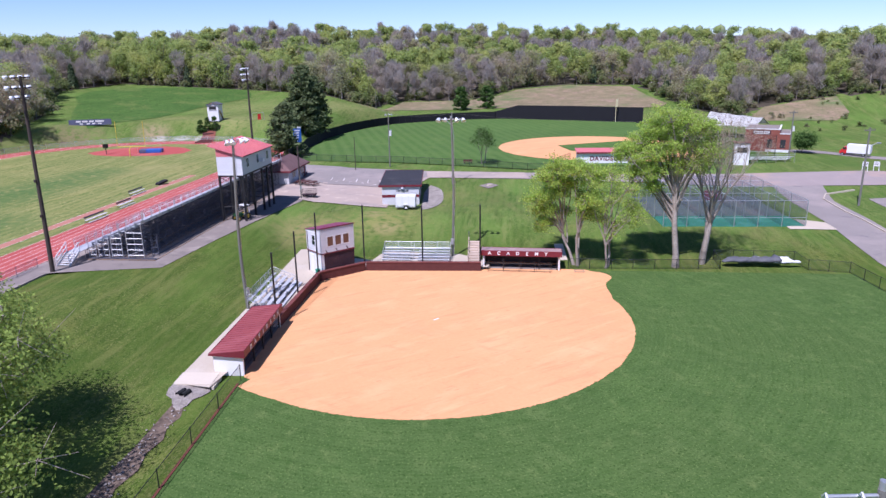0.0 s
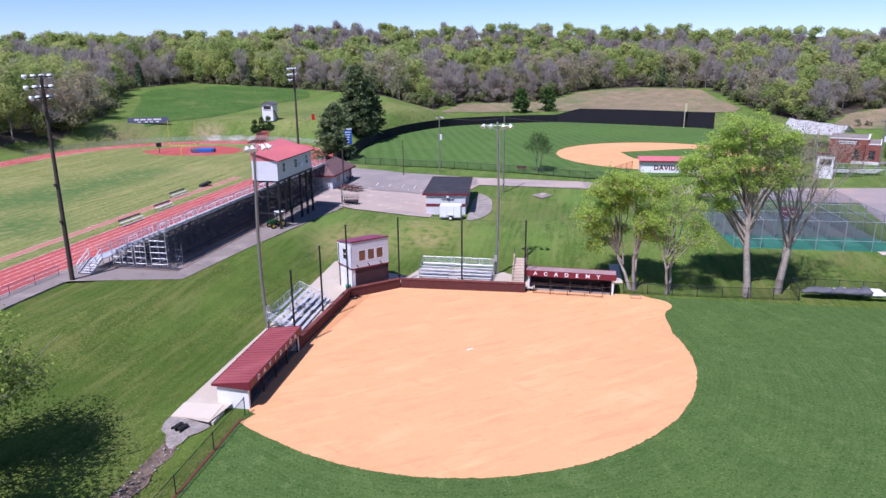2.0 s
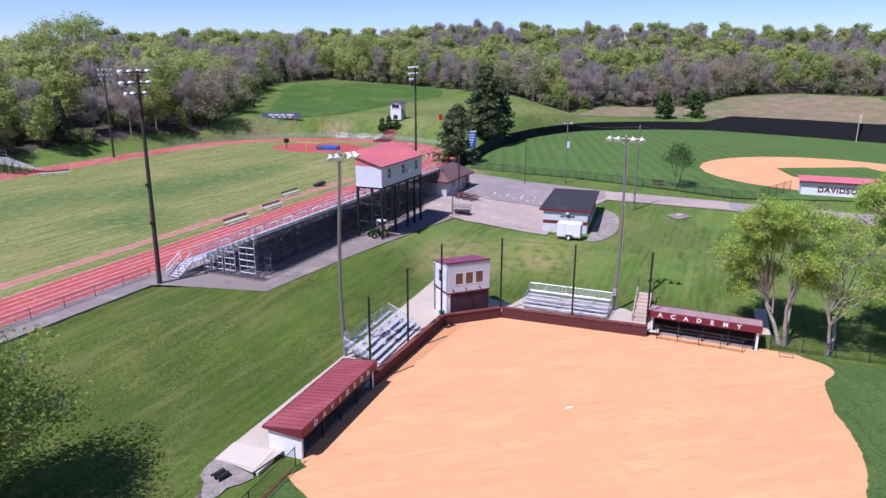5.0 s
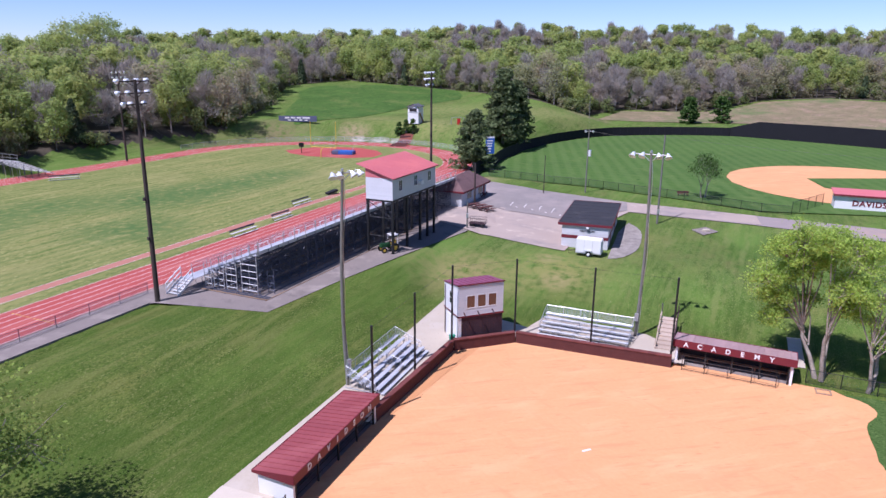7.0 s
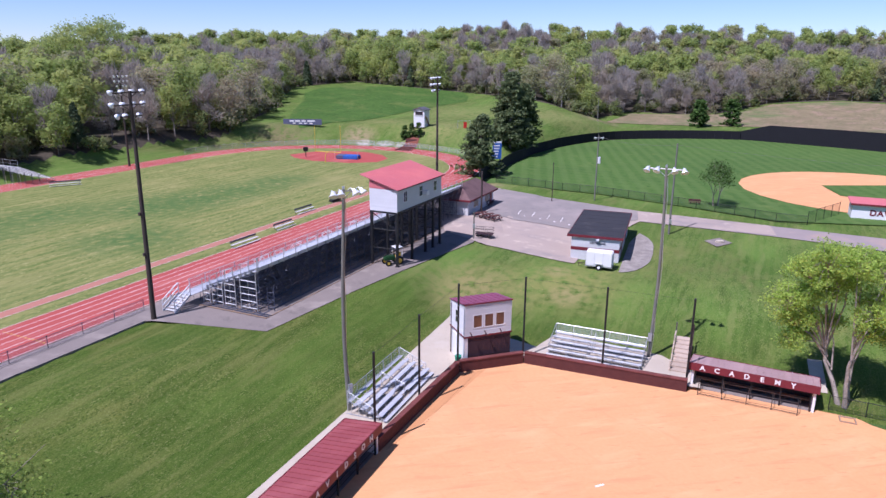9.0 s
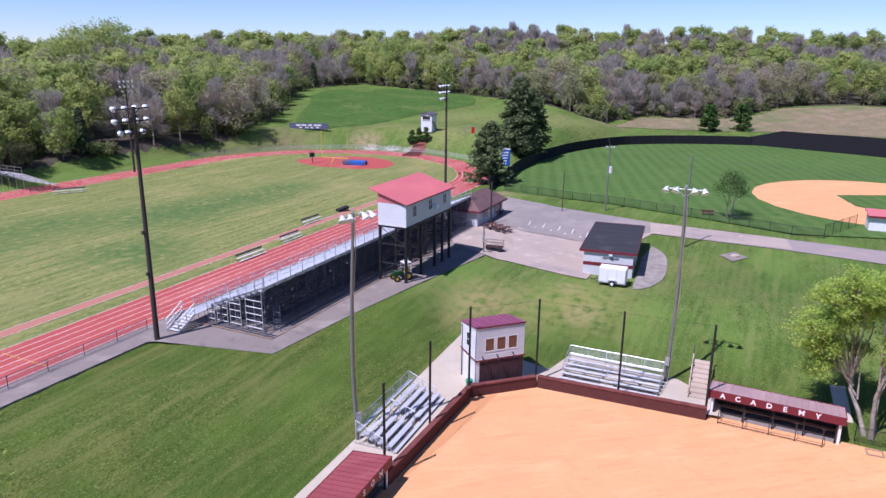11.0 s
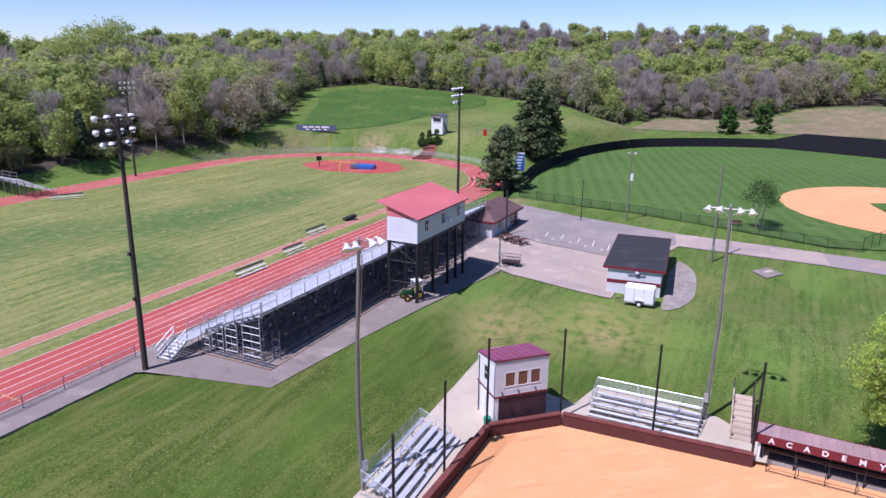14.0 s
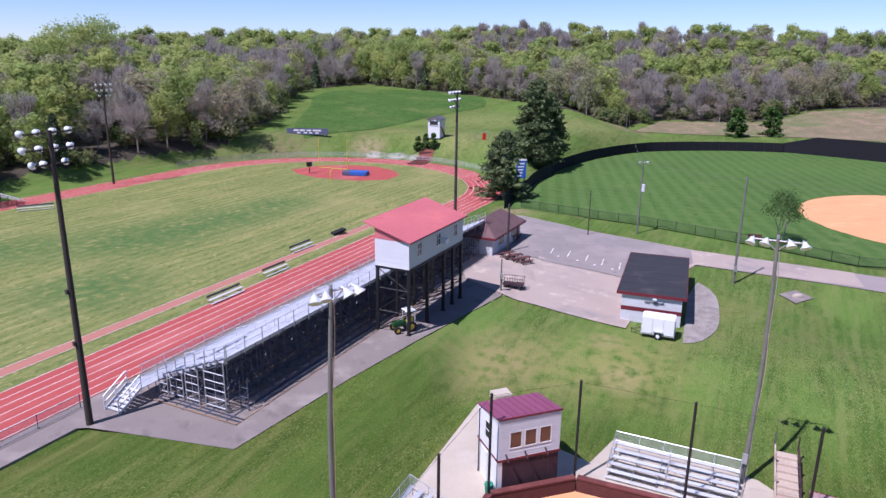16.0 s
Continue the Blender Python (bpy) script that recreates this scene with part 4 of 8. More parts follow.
    box(bm, 0.3, length - 0.3, depth - 0.75, depth - 0.35, 0.42, 0.47)
    for x in np.arange(0.6, length - 0.4, 1.8):
        box(bm, x, x + 0.06, depth - 0.72, depth - 0.38, 0.05, 0.42)
    part("bench", bm, "wood", e)
    bm = bmesh.new()
    box(bm, 0.3, length - 0.3, depth - 0.4, depth - 0.16, 1.25, 1.29)
    part("shelf", bm, "grey", e)
    bm = bmesh.new()
    if rail:                                                 # guard rail standing on the clay
        y = -0.95
        for z in (1.0, 0.15):
            tube(bm, (0.7, y, z), (length - 1.1, y, z), 0.03, None, 6)
        for k in range(5):
            x = 0.7 + k * (length - 1.8) / 4
            tube(bm, (x, y, 0), (x, y, 1.0), 0.03, None, 6)
            if k in (0, 1, 3, 4):
                tube(bm, (x, y, 1.0), (x, 0.1, 1.0), 0.025, None, 6)
    else:
        for z in (0.95, 0.5):
            tube(bm, (0.3, 0.1, z), (length - 0.3, 0.1, z), 0.025, None, 6)
    part("guard_rail", bm, "rust" if rail else "black", e)
    return e


dugout("dugout", F(-19.85, 28.35), 69, 9.95, "DAVIDSON", "long dugout with ribbed maroon metal roof and white end walls", 2.35, 2.12, 1.86)
dugout("dugout", F(-1.55, 56.2), -21 - 4.5, 8.7, "ACADEMY", "open-fronted dugout with maroon fascia and dark benches", 1.9, 2.2, 1.98, "white", True, "greyroof", 0.455)


# ---- scorer's box ----
def boards(parent, x0, x1, z0, z1, y, holes=(), mat="siding", rise=0.17, name="siding_board", axis="x"):
    """Lapped boards on a wall plane, cut at holes (x0, x1, z0, z1). axis 'y' lays them along y at x = y."""
    z = z0
    while z < z1 - 0.02:
        t = min(z + rise, z1)
        spans = [(x0, x1)]
        for a, b, c, d in holes:
            if c < t - 0.01 and d > z + 0.01:
                spans = [s for lo, hi in spans for s in ((lo, min(hi, a)), (max(lo, b), hi)) if s[1] - s[0] > 0.01]
        for lo, hi in spans:
            bm = bmesh.new()
            vs = [(lo, y, z), (hi, y, z), (hi, y - 0.055, z + 0.002), (lo, y - 0.055, z + 0.002), (lo, y, t), (hi, y, t), (hi, y - 0.008, t), (lo, y - 0.008, t)]
            if axis == "y":
                vs = [(v[1], -v[0], v[2]) for v in vs]
            vs = [bm.verts.new(v) for v in vs]
            for f in ((0, 1, 2, 3), (7, 6, 5, 4), (3, 2, 6, 7), (1, 0, 4, 5), (0, 3, 7, 4), (2, 1, 5, 6)):
                bm.faces.new([vs[i] for i in f])
            bmesh.ops.recalc_face_normals(bm, faces=bm.faces[:])
            part(name, bm, mat, parent)
        z = t


def press_box():
    W_, D_ = 4.25, 3.15
    e = thing("scorers_box", 0.85, 55.75, 0.36, 22.5, "two-storey scorer's box, white siding over dark boards, plum metal roof", "press box")
    mid, hf, hb = 2.45, 5.25, 4.75
    bm = bmesh.new()
    box(bm, 0.06, W_ - 0.06, 0.06, D_ - 0.04, 0, mid)
    part("lower_storey", bm, "white", e)
    bm = bmesh.new()
    n = 14
    for k in range(n):
        x = 0.3 + k * (W_ - 0.32) / n
        box(bm, x + 0.004, x + (W_ - 0.32) / n - 0.004, 0.02, 0.056, 0.05, mid - 0.1)
    part("front_boards", bm, "darkwood", e, "dark maroon vertical boards")
    bm = bmesh.new()
    pts = [(0.02, mid), (D_, mid), (D_, hb), (0.02, hf)]
    lo = [bm.verts.new((0.02, y, z)) for y, z in pts]
    hi = [bm.verts.new((W_ - 0.02, y, z)) for y, z in pts]
    bm.faces.new(lo[::-1])
    bm.faces.new(hi)
    for i in range(4):
        bm.faces.new((lo[i], lo[(i + 1) % 4], hi[(i + 1) % 4], hi[i]))
    upper = part("upper_storey", bm, "siding", e)
    wins = [(0.72 + k * 1.02, 1.60 + k * 1.02, 3.12, 4.32) for k in range(3)]
    boards(upper, 0, W_, mid + 0.05, hf - 0.1, 0.016, wins)
    boards(upper, -D_ + 0.02, -0.02, mid + 0.05, hb - 0.05, 0.016, [(-1.95, -1.2, 3.15, 4.35)], axis="y")
    for a, b, c, d in wins:
        bm = bmesh.new()
        box(bm, a + 0.07, b - 0.07, -0.005, 0.015, c + 0.07, d - 0.07)
        w = part("shutter", bm, "ply", upper, "brown plywood shutter")
        bm = bmesh.new()
        for q in ((a, a + 0.07, c, d), (b - 0.07, b, c, d), (a + 0.07, b - 0.07, c, c + 0.07), (a + 0.07, b - 0.07, d - 0.07, d)):
            box(bm, q[0], q[1], -0.045, 0.014, q[2], q[3])
        part("window_frame", bm, "white", upper)
    bm = bmesh.new()
    box(bm, -0.03, 0.01, 1.24, 1.91, 3.19, 4.31)
    part("side_window", bm, "glassdark", upper, "dark side window")
    bm = bmesh.new()
    for q in ((1.20, 1.25, 3.15, 4.35), (1.90, 1.95, 3.15, 4.35), (1.25, 1.90, 3.15, 3.20), (1.25, 1.90, 4.30, 4.35), (1.25, 1.90, 3.73, 3.77)):
        box(bm, -0.05, 0.012, q[0], q[1], q[2], q[3])
    part("window_frame", bm, "white", upper)
    bm = bmesh.new()
    box(bm, -0.06, W_ + 0.06, -0.07, 0.0, mid - 0.1, mid + 0.05)
    box(bm, -0.07, 0.0, -0.07, D_ + 0.02, mid - 0.06, mid + 0.03)
    part("belt_board", bm, "maroon", e, "maroon trim board")
    first = None
    for x in (0.45, 1.75, 3.15):                            # folded counter brackets
        if first is None:
            bm = bmesh.new()
            slab(bm, [(0, -0.5, mid + 0.12), (0.1, -0.5, mid + 0.12), (0.1, -0.0, mid + 0.42), (0, -0.0, mid + 0.42)], 0.05)
            first = part("shutter_prop", bm, "darkwood", e)
            ob = first
        else:
            ob = new("shutter_prop", first.data)
            ob.parent = e
        ob.location.x = x
    n = 9
    w = (W_ + 0.16) / n
    first = None
    for k in range(n):
        if first is None:
            bm = bmesh.new()
            slab(bm, [(0, -0.06, hf + 0.06), (w - 0.004, -0.06, hf + 0.06), (w - 0.004, D_ + 0.1, hb + 0.04), (0, D_ + 0.1, hb + 0.04)], 0.05)
            slab(bm, [(0, -0.06, hf + 0.11), (0.05, -0.06, hf + 0.11), (0.05, D_ + 0.1, hb + 0.09), (0, D_ + 0.1, hb + 0.09)], 0.05)
            first = part("roof_sheet", bm, "plumroof", e)
            ob = first
        else:
            ob = new("roof_sheet", first.data)
            ob.parent = e
        ob.location.x = -0.08 + k * w
    bm = bmesh.new()
    box(bm, -0.08, W_ + 0.08, -0.10, -0.06, hf - 0.02, hf + 0.09)
    part("eave_trim", bm, "maroon", e)
    bm = bmesh.new()
    box(bm, 0.0, 0.30, 0.0, 0.055, 0.0, mid - 0.1)
    box(bm, 0.0, 0.055, 0.06, 0.3, 0.0, mid - 0.1)
    part("corner_board", bm, "white", e)
    bm = bmesh.new()
    tube(bm, (-0.05, D_ - 0.3, 0), (-0.05, D_ - 0.3, 4.6), 0.045, None, 6)
    part("downpipe", bm, "darkwood", e)
    bm = bmesh.new()
    box(bm, -0.03, 0.055, 1.6, 2.5, 0.02, 2.1)
    part("door", bm, "white", e, "white side door")
    return e


press_box()

p = Vector((0.35, 55.9))
e = thing("litter_bin", p.x, p.y, 0.36, 0, "green plastic litter bin beside the scorer's box", "bin")
bm = bmesh.new()
tube(bm, (0, 0, 0), (0, 0, 0.7), 0.22, 0.28, 14)
part("barrel", bm, "plastic", e, smooth=False)
bm = bmesh.new()
tube(bm, (0, 0, 0.7), (0, 0, 0.76), 0.30, 0.28, 14)
part("rim", bm, "plastic", e)


# ---- bleachers ----
def bleacher(at, turn, length, label, rows=5, finish="alu"):
    """Local x along the rows, y rising away from the field."""
    e = thing("bleacher", at.x, at.y, 0.37, turn, label, "bleachers", "aluminium bleachers")
    run, rise = 0.60, 0.172
    me = {}

    def plank(name, y, z, w, x0, x1, t=0.045):
        key = (name, round(x1 - x0, 2), w)
        if key not in me:
            bm = bmesh.new()
            box(bm, 0, x1 - x0, 0, w, 0, t)
            ob = part(name, bm, finish, e)
            me[key] = ob.data
        else:
            ob = new(name, me[key])
            ob.parent = e
        ob.location = (x0, y, z)
    a0, a1 = length * 0.40, length * 0.40 + 1.05
    for i in range(rows):
        y, z = i * run, 0.42 + i * rise
        for x0, x1 in (((0, a0), (a1, length)) if i < rows - 1 else ((0, length),)):
            plank("seat_plank", y, z, 0.25, x0, x1)
            plank("riser_plank", y + 0.26, z - 0.2, 0.03, x0, x1, 0.15)
        plank("foot_plank", y - 0.36, z - 0.30, 0.27, 0, length)
    for k in range(6):                                       # frames
        x = 0.12 + k * (length - 0.24) / 5
        if "frame" not in me:
            bm = bmesh.new()
            tube(bm, (0, -0.4, 0.04), (0, rows * run, 0.04), 0.03, None, 5)
            tube(bm, (0, -0.3, 0.1), (0, rows * run - 0.2, 0.36 + (rows - 1) * rise), 0.03, None, 5)
            for i in range(rows):
                tube(bm, (0, i * run + 0.12, 0.04), (0, i * run + 0.12, 0.42 + i * rise), 0.025, None, 5)
            ob = part("support_frame", bm, "galv", e)
            me["frame"] = ob.data
        else:
            ob = new("support_frame", me["frame"])
            ob.parent = e
        ob.location.x = x
    top = 0.42 + rows * rise
    yb = rows * run - 0.25
    bm, bn = bmesh.new(), bmesh.new()
    n = round(length / 1.5)
    zt = top + 0.58
    for k in range(n + 1):
        x = k * length / n
        tube(bm, (x, yb, 0.2), (x, yb, zt), 0.024, None, 6)
    for z in (zt, top - 0.15):
        tube(bm, (0, yb, z), (length, yb, z), 0.024, None, 6)
    quad(bn, (0, yb, top - 0.15), (length, yb, top - 0.15), (length, yb, zt), (0, yb, zt))
    for x in (0, length):
        tube(bm, (x, yb, zt), (x, 0.35, zt - 0.85 * 1.2), 0.024, None, 6)
        tube(bm, (x, 0.35, 0.3), (x, 0.35, zt - 0.85 * 1.2), 0.024, None, 6)
        tube(bm, (x, yb * 0.55, 0.5), (x, yb * 0.55, zt - 0.5), 0.024, None, 6)
        quad(bn, (x, yb, top - 0.15), (x, 0.35, 0.4), (x, 0.35, zt - 1.02), (x, yb, zt))
    part("guard_rail", bm, "galv", e)
    part("wire_cloth", bn, "chaingalv", e)
    bm = bmesh.new()
    x = (a0 + a1) / 2
    for i in (0, 2):
        y, z = i * run, 0.42 + i * rise
        tube(bm, (x, y + 0.1, z - 0.3), (x, y + 0.1, z + 0.75), 0.022, None, 6)
        tube(bm, (x, y + run + 0.25, z - 0.1), (x, y + run + 0.25, z + 1.0), 0.022, None, 6)
        tube(bm, (x, y + 0.1, z + 0.75), (x, y + run + 0.25, z + 1.0), 0.022, None, 6)
    part("aisle_rail", bm, "galv", e)
    return e


bleacher(F(-13.35, 57.25), -21 - 2.0, 7.9, "five-row aluminium bleacher with mesh guard rail on the walk")
bleacher(F(-21.15, 41.3), 69, 8.4, "five-row dull aluminium bleacher on the walk behind the brick wall", 5, "deckalu")


# ---- steps up the bank ----
M["stepwood"] = material("bleached_step_boards", (0.500, 0.400, 0.320), 0.9, (0.400, 0.310, 0.245), 1.0, 10, 0.7, 0.3, obj=0.10)


def bank_steps():
    a = F(-3.2, 58.0)
    e = thing("bank_steps", a.x, a.y, 0.36, -21, "weathered timber steps with low side rails up the grass bank", "steps")
    n, first = 8, None
    for k in range(n):
        if first is None:
            bm = bmesh.new()
            box(bm, 0, 1.3, 0, 0.66, -0.5, 0.10)
            bmesh.ops.bevel(bm, geom=bm.edges[:], offset=0.012, segments=1, affect="EDGES")
            first = part("tread", bm, "stepwood", e)
            ob = first
        else:
            ob = new("tread", first.data)
            ob.parent = e
        ob.location = (0, k * 0.68, 0.02 + k * 0.13)
    for x in (-0.07, 1.37):
        bm = bmesh.new()
        slab(bm, [(x - 0.05, -0.1, 0.22), (x + 0.05, -0.1, 0.22), (x + 0.05, n * 0.68, 0.28 + n * 0.155), (x - 0.05, n * 0.68, 0.28 + n * 0.155)], 0.25)
        for k in range(4):
            y = 0.1 + k * 1.9
            box(bm, x - 0.05, x + 0.05, y, y + 0.1, y * 0.228 - 0.2, y * 0.228 + 0.8)
        part("side_rail", bm, "stepwood" if x < 0 else "darkwood", e)


bank_steps()
p = F(9.5, 60.2)
sheet("side_path", [flat2(F(u, v)) for u, v in ((7.3, 58.9), (8.4, 58.9), (8.4, 64.0), (7.3, 64.0))], None, "concrete", "short concrete path behind the dugout", 0.04)
e = thing("concrete_block", 1.6, 68.1, ground(1.6, 68.1), 22, "weathered concrete block on the grass bank behind the box", "concrete block")
bm = bmesh.new()
box(bm, -0.75, 0.75, -0.6, 0.6, -0.4, 0.55)
bmesh.ops.bevel(bm, geom=bm.edges[:], offset=0.05, segments=2, affect="EDGES")
part("block", bm, "concrete", e)
e = thing("base_frame", *flat2(F(9.3, 55.3)), 0.02, -21, "square timber frame lying on the clay beside the dugout", "frame")
bm = bmesh.new()
for q in ((-0.55, 0.55, -0.45, -0.35), (-0.55, 0.55, 0.35, 0.45), (-0.55, -0.45, -0.35, 0.35), (0.45, 0.55, -0.35, 0.35)):
    box(bm, *q, 0, 0.09)
part("frame_bar", bm, "wood", e)
for nm, u, v, w, d in (("pitchers_plate", *uv_of(9.0, 39.8), 0.6, 0.15),):
    q = F(u, v)
    e = thing(nm, q.x, q.y, 0.03, -21 + 45, "white rubber plate set in the clay", "plate")
    bm = bmesh.new()
    prism(bm, [(-w / 2, -d / 2), (w / 2, -d / 2), (w / 2, d / 2), (0, d / 2 + (0.2 if w == d else 0.001)), (-w / 2, d / 2)], 0, 0.02)
    part("plate", bm, "chalk", e)

# ---- fences of the softball field ----
fence("line_fence", [flat2(F(-19.9, 27.6)), flat2(F(-19.95, 14)), flat2(F(-20.0, -12)), flat2(F(-20.0, -44))], 1.25, "low black chain-link fence with dark posts along the foul line", None, 4.2)
fence("line_fence", [flat2(F(8.2, 56.6)), flat2(F(13, 56.2)), flat2(F(25.1, 56.3))], 1.15, "low black chain-link fence below the shade trees", None, 2.4)
fence("line_fence", [flat2(F(34.6, 56.0)), flat2(F(38.6, 55.0)), flat2(F(39.2, 44.5)), flat2(F(47, 18)), flat2(F(62, -40))], 1.25, "low black chain-link fence round the outfield corner", None, 2.6)
fence("bay_fence", [flat2(F(25.1, 56.3)), flat2(F(25.2, 59.2)), flat2(F(34.2, 58.8)), flat2(F(34.6, 56.0))], 1.15, "low black chain-link fence bay round the rolled tarpaulin", None, 2.4)
bm = bmesh.new()
e = thing("kerb_edge", *flat2(F(-19.75, 27.0)), 0.0, -21, "narrow timber edging along the foul-line fence", "edging")
box(bm, -0.25, -0.08, -70, 0, 0.0, 0.06)
part("edging", bm, "mulch", e)


def rolled_tarp():
    a = F(25.6, 57.2)
    e = thing("field_tarp", a.x, a.y, 0.55, -21, "grey and white tarpaulin in a loose crumpled roll", "tarpaulin")
    for nm, mat, x0, x1, r, y in (("grey_roll", "tarp", 0.0, 6.6, 0.45, 0.0), ("white_fold", "tarpwhite", 2.0, 7.9, 0.30, 0.75), ("white_end", "tarpwhite", 5.6, 8.6, 0.22, -0.25)):
        bm = bmesh.new()
        n, m = 30, 12
        rows = []
        for i in range(n + 1):
            x = lerp(x0, x1, i / n)
            rr = r * (0.85 + 0.5 * noise.noise((x * 0.9, y * 3, 1))) * (1 - 0.6 * max(0, abs(2 * i / n - 1) - 0.85) / 0.15)
            yo = y + 0.22 * noise.noise((x * 0.5, y, 5))
            rows.append([bm.verts.new((x, yo + 1.5 * rr * math.cos(t) * (1 + 0.25 * noise.noise((x * 2, t * 2, 3))), max(0.0, rr * (1 + math.sin(t)) * (0.8 + 0.35 * noise.noise((x * 1.7, t, 8)))))) for t in np.linspace(0, 2 * math.pi, m + 1)[:-1]])
        for i in range(n):
            for k in range(m):
                bm.faces.new((rows[i][k], rows[i][(k + 1) % m], rows[i + 1][(k + 1) % m], rows[i + 1][k]))
        bm.faces.new(rows[0][::-1])
        bm.faces.new(rows[-1])
        part(nm, bm, mat, e, smooth=True)


rolled_tarp()


# ---- drain pipes ----
e = thing("culvert", -12.78, 31.5, 0.16, -38, "pair of black corrugated culvert pipes in the gravel", "culvert")
for x in (-0.22, 0.22):
    bm = bmesh.new()
    n = 14
    ring = lambda y, r: [bm.verts.new((x + r * math.cos(i * 2 * math.pi / n), y, 0.16 + r * math.sin(i * 2 * math.pi / n))) for i in range(n)]
    prev = None
    for y, r in [(-0.3 + k * 0.1, 0.165 + 0.012 * (k % 2)) for k in range(9)] + [(0.5, 0.13), (-0.2, 0.13)]:
        cur = ring(y, r)
        if prev:
            for i in range(n):
                bm.faces.new((prev[i], prev[(i + 1) % n], cur[(i + 1) % n], cur[i]))
        prev = cur
    part("pipe", bm, "rubber", e)
e = thing("walk_step", *flat2(F(-21.6, 25.85)), 0.02, -21, "pale concrete step at the end of the walk", "step")
bm = bmesh.new()
slab(bm, [(-2.9, 0.25, 0.375), (0.0, 0.25, 0.375), (-0.1, 2.2, 0.375), (-2.95, 2.2, 0.375)], 0.35)
box(bm, 0.03, 0.22, 0.1, 1.7, 0.0, 0.22)
part("step_block", bm, "palecrete", e)


def stones():
    bm = bmesh.new()
    r = random.Random(3)
    for k in range(170):
        t = r.random()
        x, y = flat2(F(-23.05 + r.gauss(0, 0.42), lerp(23.4, 5.0, t)))
        s = r.uniform(0.03, 0.11)
        vs = bmesh.ops.create_icosphere(bm, subdivisions=1, radius=s, matrix=Matrix.Translation((x, y, ground(x, y) + 0.05 + s * 0.3)) @ Matrix.Diagonal((1, r.uniform(0.6, 1.3), 0.6, 1)))["verts"]
        for v in vs:
            v.co += Vector((r.uniform(-1, 1), r.uniform(-1, 1), r.uniform(-1, 1))) * s * 0.2
    return tagged(part("brook_stones", bm, "gravel"), "loose pale stones along the brook", "stones", "", "stuff")


stones()

# ---- lamp poles ----
def bent(bm, pts, radii, n=8):
    """One skin along a bent line."""
    rings = []
    for i, p in enumerate(pts):
        d = (Vector(pts[min(i + 1, len(pts) - 1)]) - Vector(pts[max(i - 1, 0)])).normalized()
        s = Vector((0, 1, 0)) if abs(d.y) < 0.9 else Vector((1, 0, 0))
        w = d.cross(s).normalized()
        s = w.cross(d)
        rings.append([bm.verts.new(Vector(p) + (s * math.cos(k * 2 * math.pi / n) + w * math.sin(k * 2 * math.pi / n)) * radii[i]) for k in range(n)])
    for a, b in zip(rings, rings[1:]):
        for k in range(n):
            bm.faces.new((a[k], a[(k + 1) % n], b[(k + 1) % n], b[k]))
    bm.faces.new(rings[0][::-1])
    bm.faces.new(rings[-1])
    bmesh.ops.recalc_face_normals(bm, faces=bm.faces[:])


def flood(bm, at, aim, r=0.235, depth=0.34):
    """A bowl reflector: outer shell and a lip."""
    a = Vector(at)
    d = Vector(aim).normalized()
    tube(bm, a - d * depth * 0.9, a - d * depth * 0.4, r * 0.35, r * 0.62, 12)
    tube(bm, a - d * depth * 0.4, a, r * 0.62, r, 12)
    tube(bm, a, a + d * 0.03, r * 1.03, r * 1.03, 12)


def sports_pole(x, y, z0, z1, turn, rows, label, lean=(0, 0), r0=0.23, r1=0.13, group="stadium lamp poles"):
    """A tall dark pole with rows of flood lamps: rows of (drop, half width, count, skip)."""
    e = thing("stadium_lamp", x, y, z0, turn, label, "lamp pole", group)
    h = z1 - z0
    bm = bmesh.new()
    bent(bm, [Vector((lean[0] * t, lean[1] * t, h * t - 0.3 * (t == 0))) for t in np.linspace(0, 1, 9)], [lerp(r0, r1, k / 8) for k in range(9)], 12)
    part("pole", bm, "rust", e, "dark weathered pole")
    lamp = None
    for drop, half, n, skip in rows:
        c = Vector((lean[0], lean[1], h - drop))
        bm = bmesh.new()
        tube(bm, c + Vector((-half, -0.12, 0)), c + Vector((half, -0.12, 0)), 0.05, None, 6)
        tube(bm, c + Vector((-half * 0.5, -0.1, -0.02)), c + Vector((0, -0.1, -0.45)), 0.03, None, 5)
        tube(bm, c + Vector((half * 0.5, -0.1, -0.02)), c + Vector((0, -0.1, -0.45)), 0.03, None, 5)
        arm = part("cross_arm", bm, "rust", e)
        for k in range(n):
            if k in skip:
                continue
            xx = -half + 2 * half * k / (n - 1)
            if lamp is None:
                bm = bmesh.new()
                flood(bm, (0, -0.42, 0.02), (0, -0.85, -0.45))
                lamp = part("flood_lamp", bm, "lampglass", e, "pale round flood lamp")
                ob = lamp
            else:
                ob = new("flood_lamp", lamp.data)
                ob.parent = e
            ob.location = c + Vector((xx, 0, 0))
    for z in (h * 0.30, h * 0.48):
        bm = bmesh.new()
        box(bm, 0.12, 0.32, -0.1, 0.1, z, z + 0.28)
        part("junction_box", bm, "rust", e)
    return e


ROWS = [(0.15, 1.5, 4, ()), (1.1, 1.5, 4, ()), (2.0, 1.05, 4, (1,))]
sports_pole(-25.9, 57.95, 3.0, 22.3, 246.5, ROWS, "tall dark football floodlight pole with three rows of lamps", (0.0, 0.15))
sports_pole(-66.6, 140.3, 3.0, 20.9, 66.5, ROWS, "tall dark floodlight pole before the woods", (0, 0))
sports_pole(-3.2, 111.2, 3.0, 22.0, 246.5, ROWS, "tall dark floodlight pole beyond the grandstand", (0, 0))


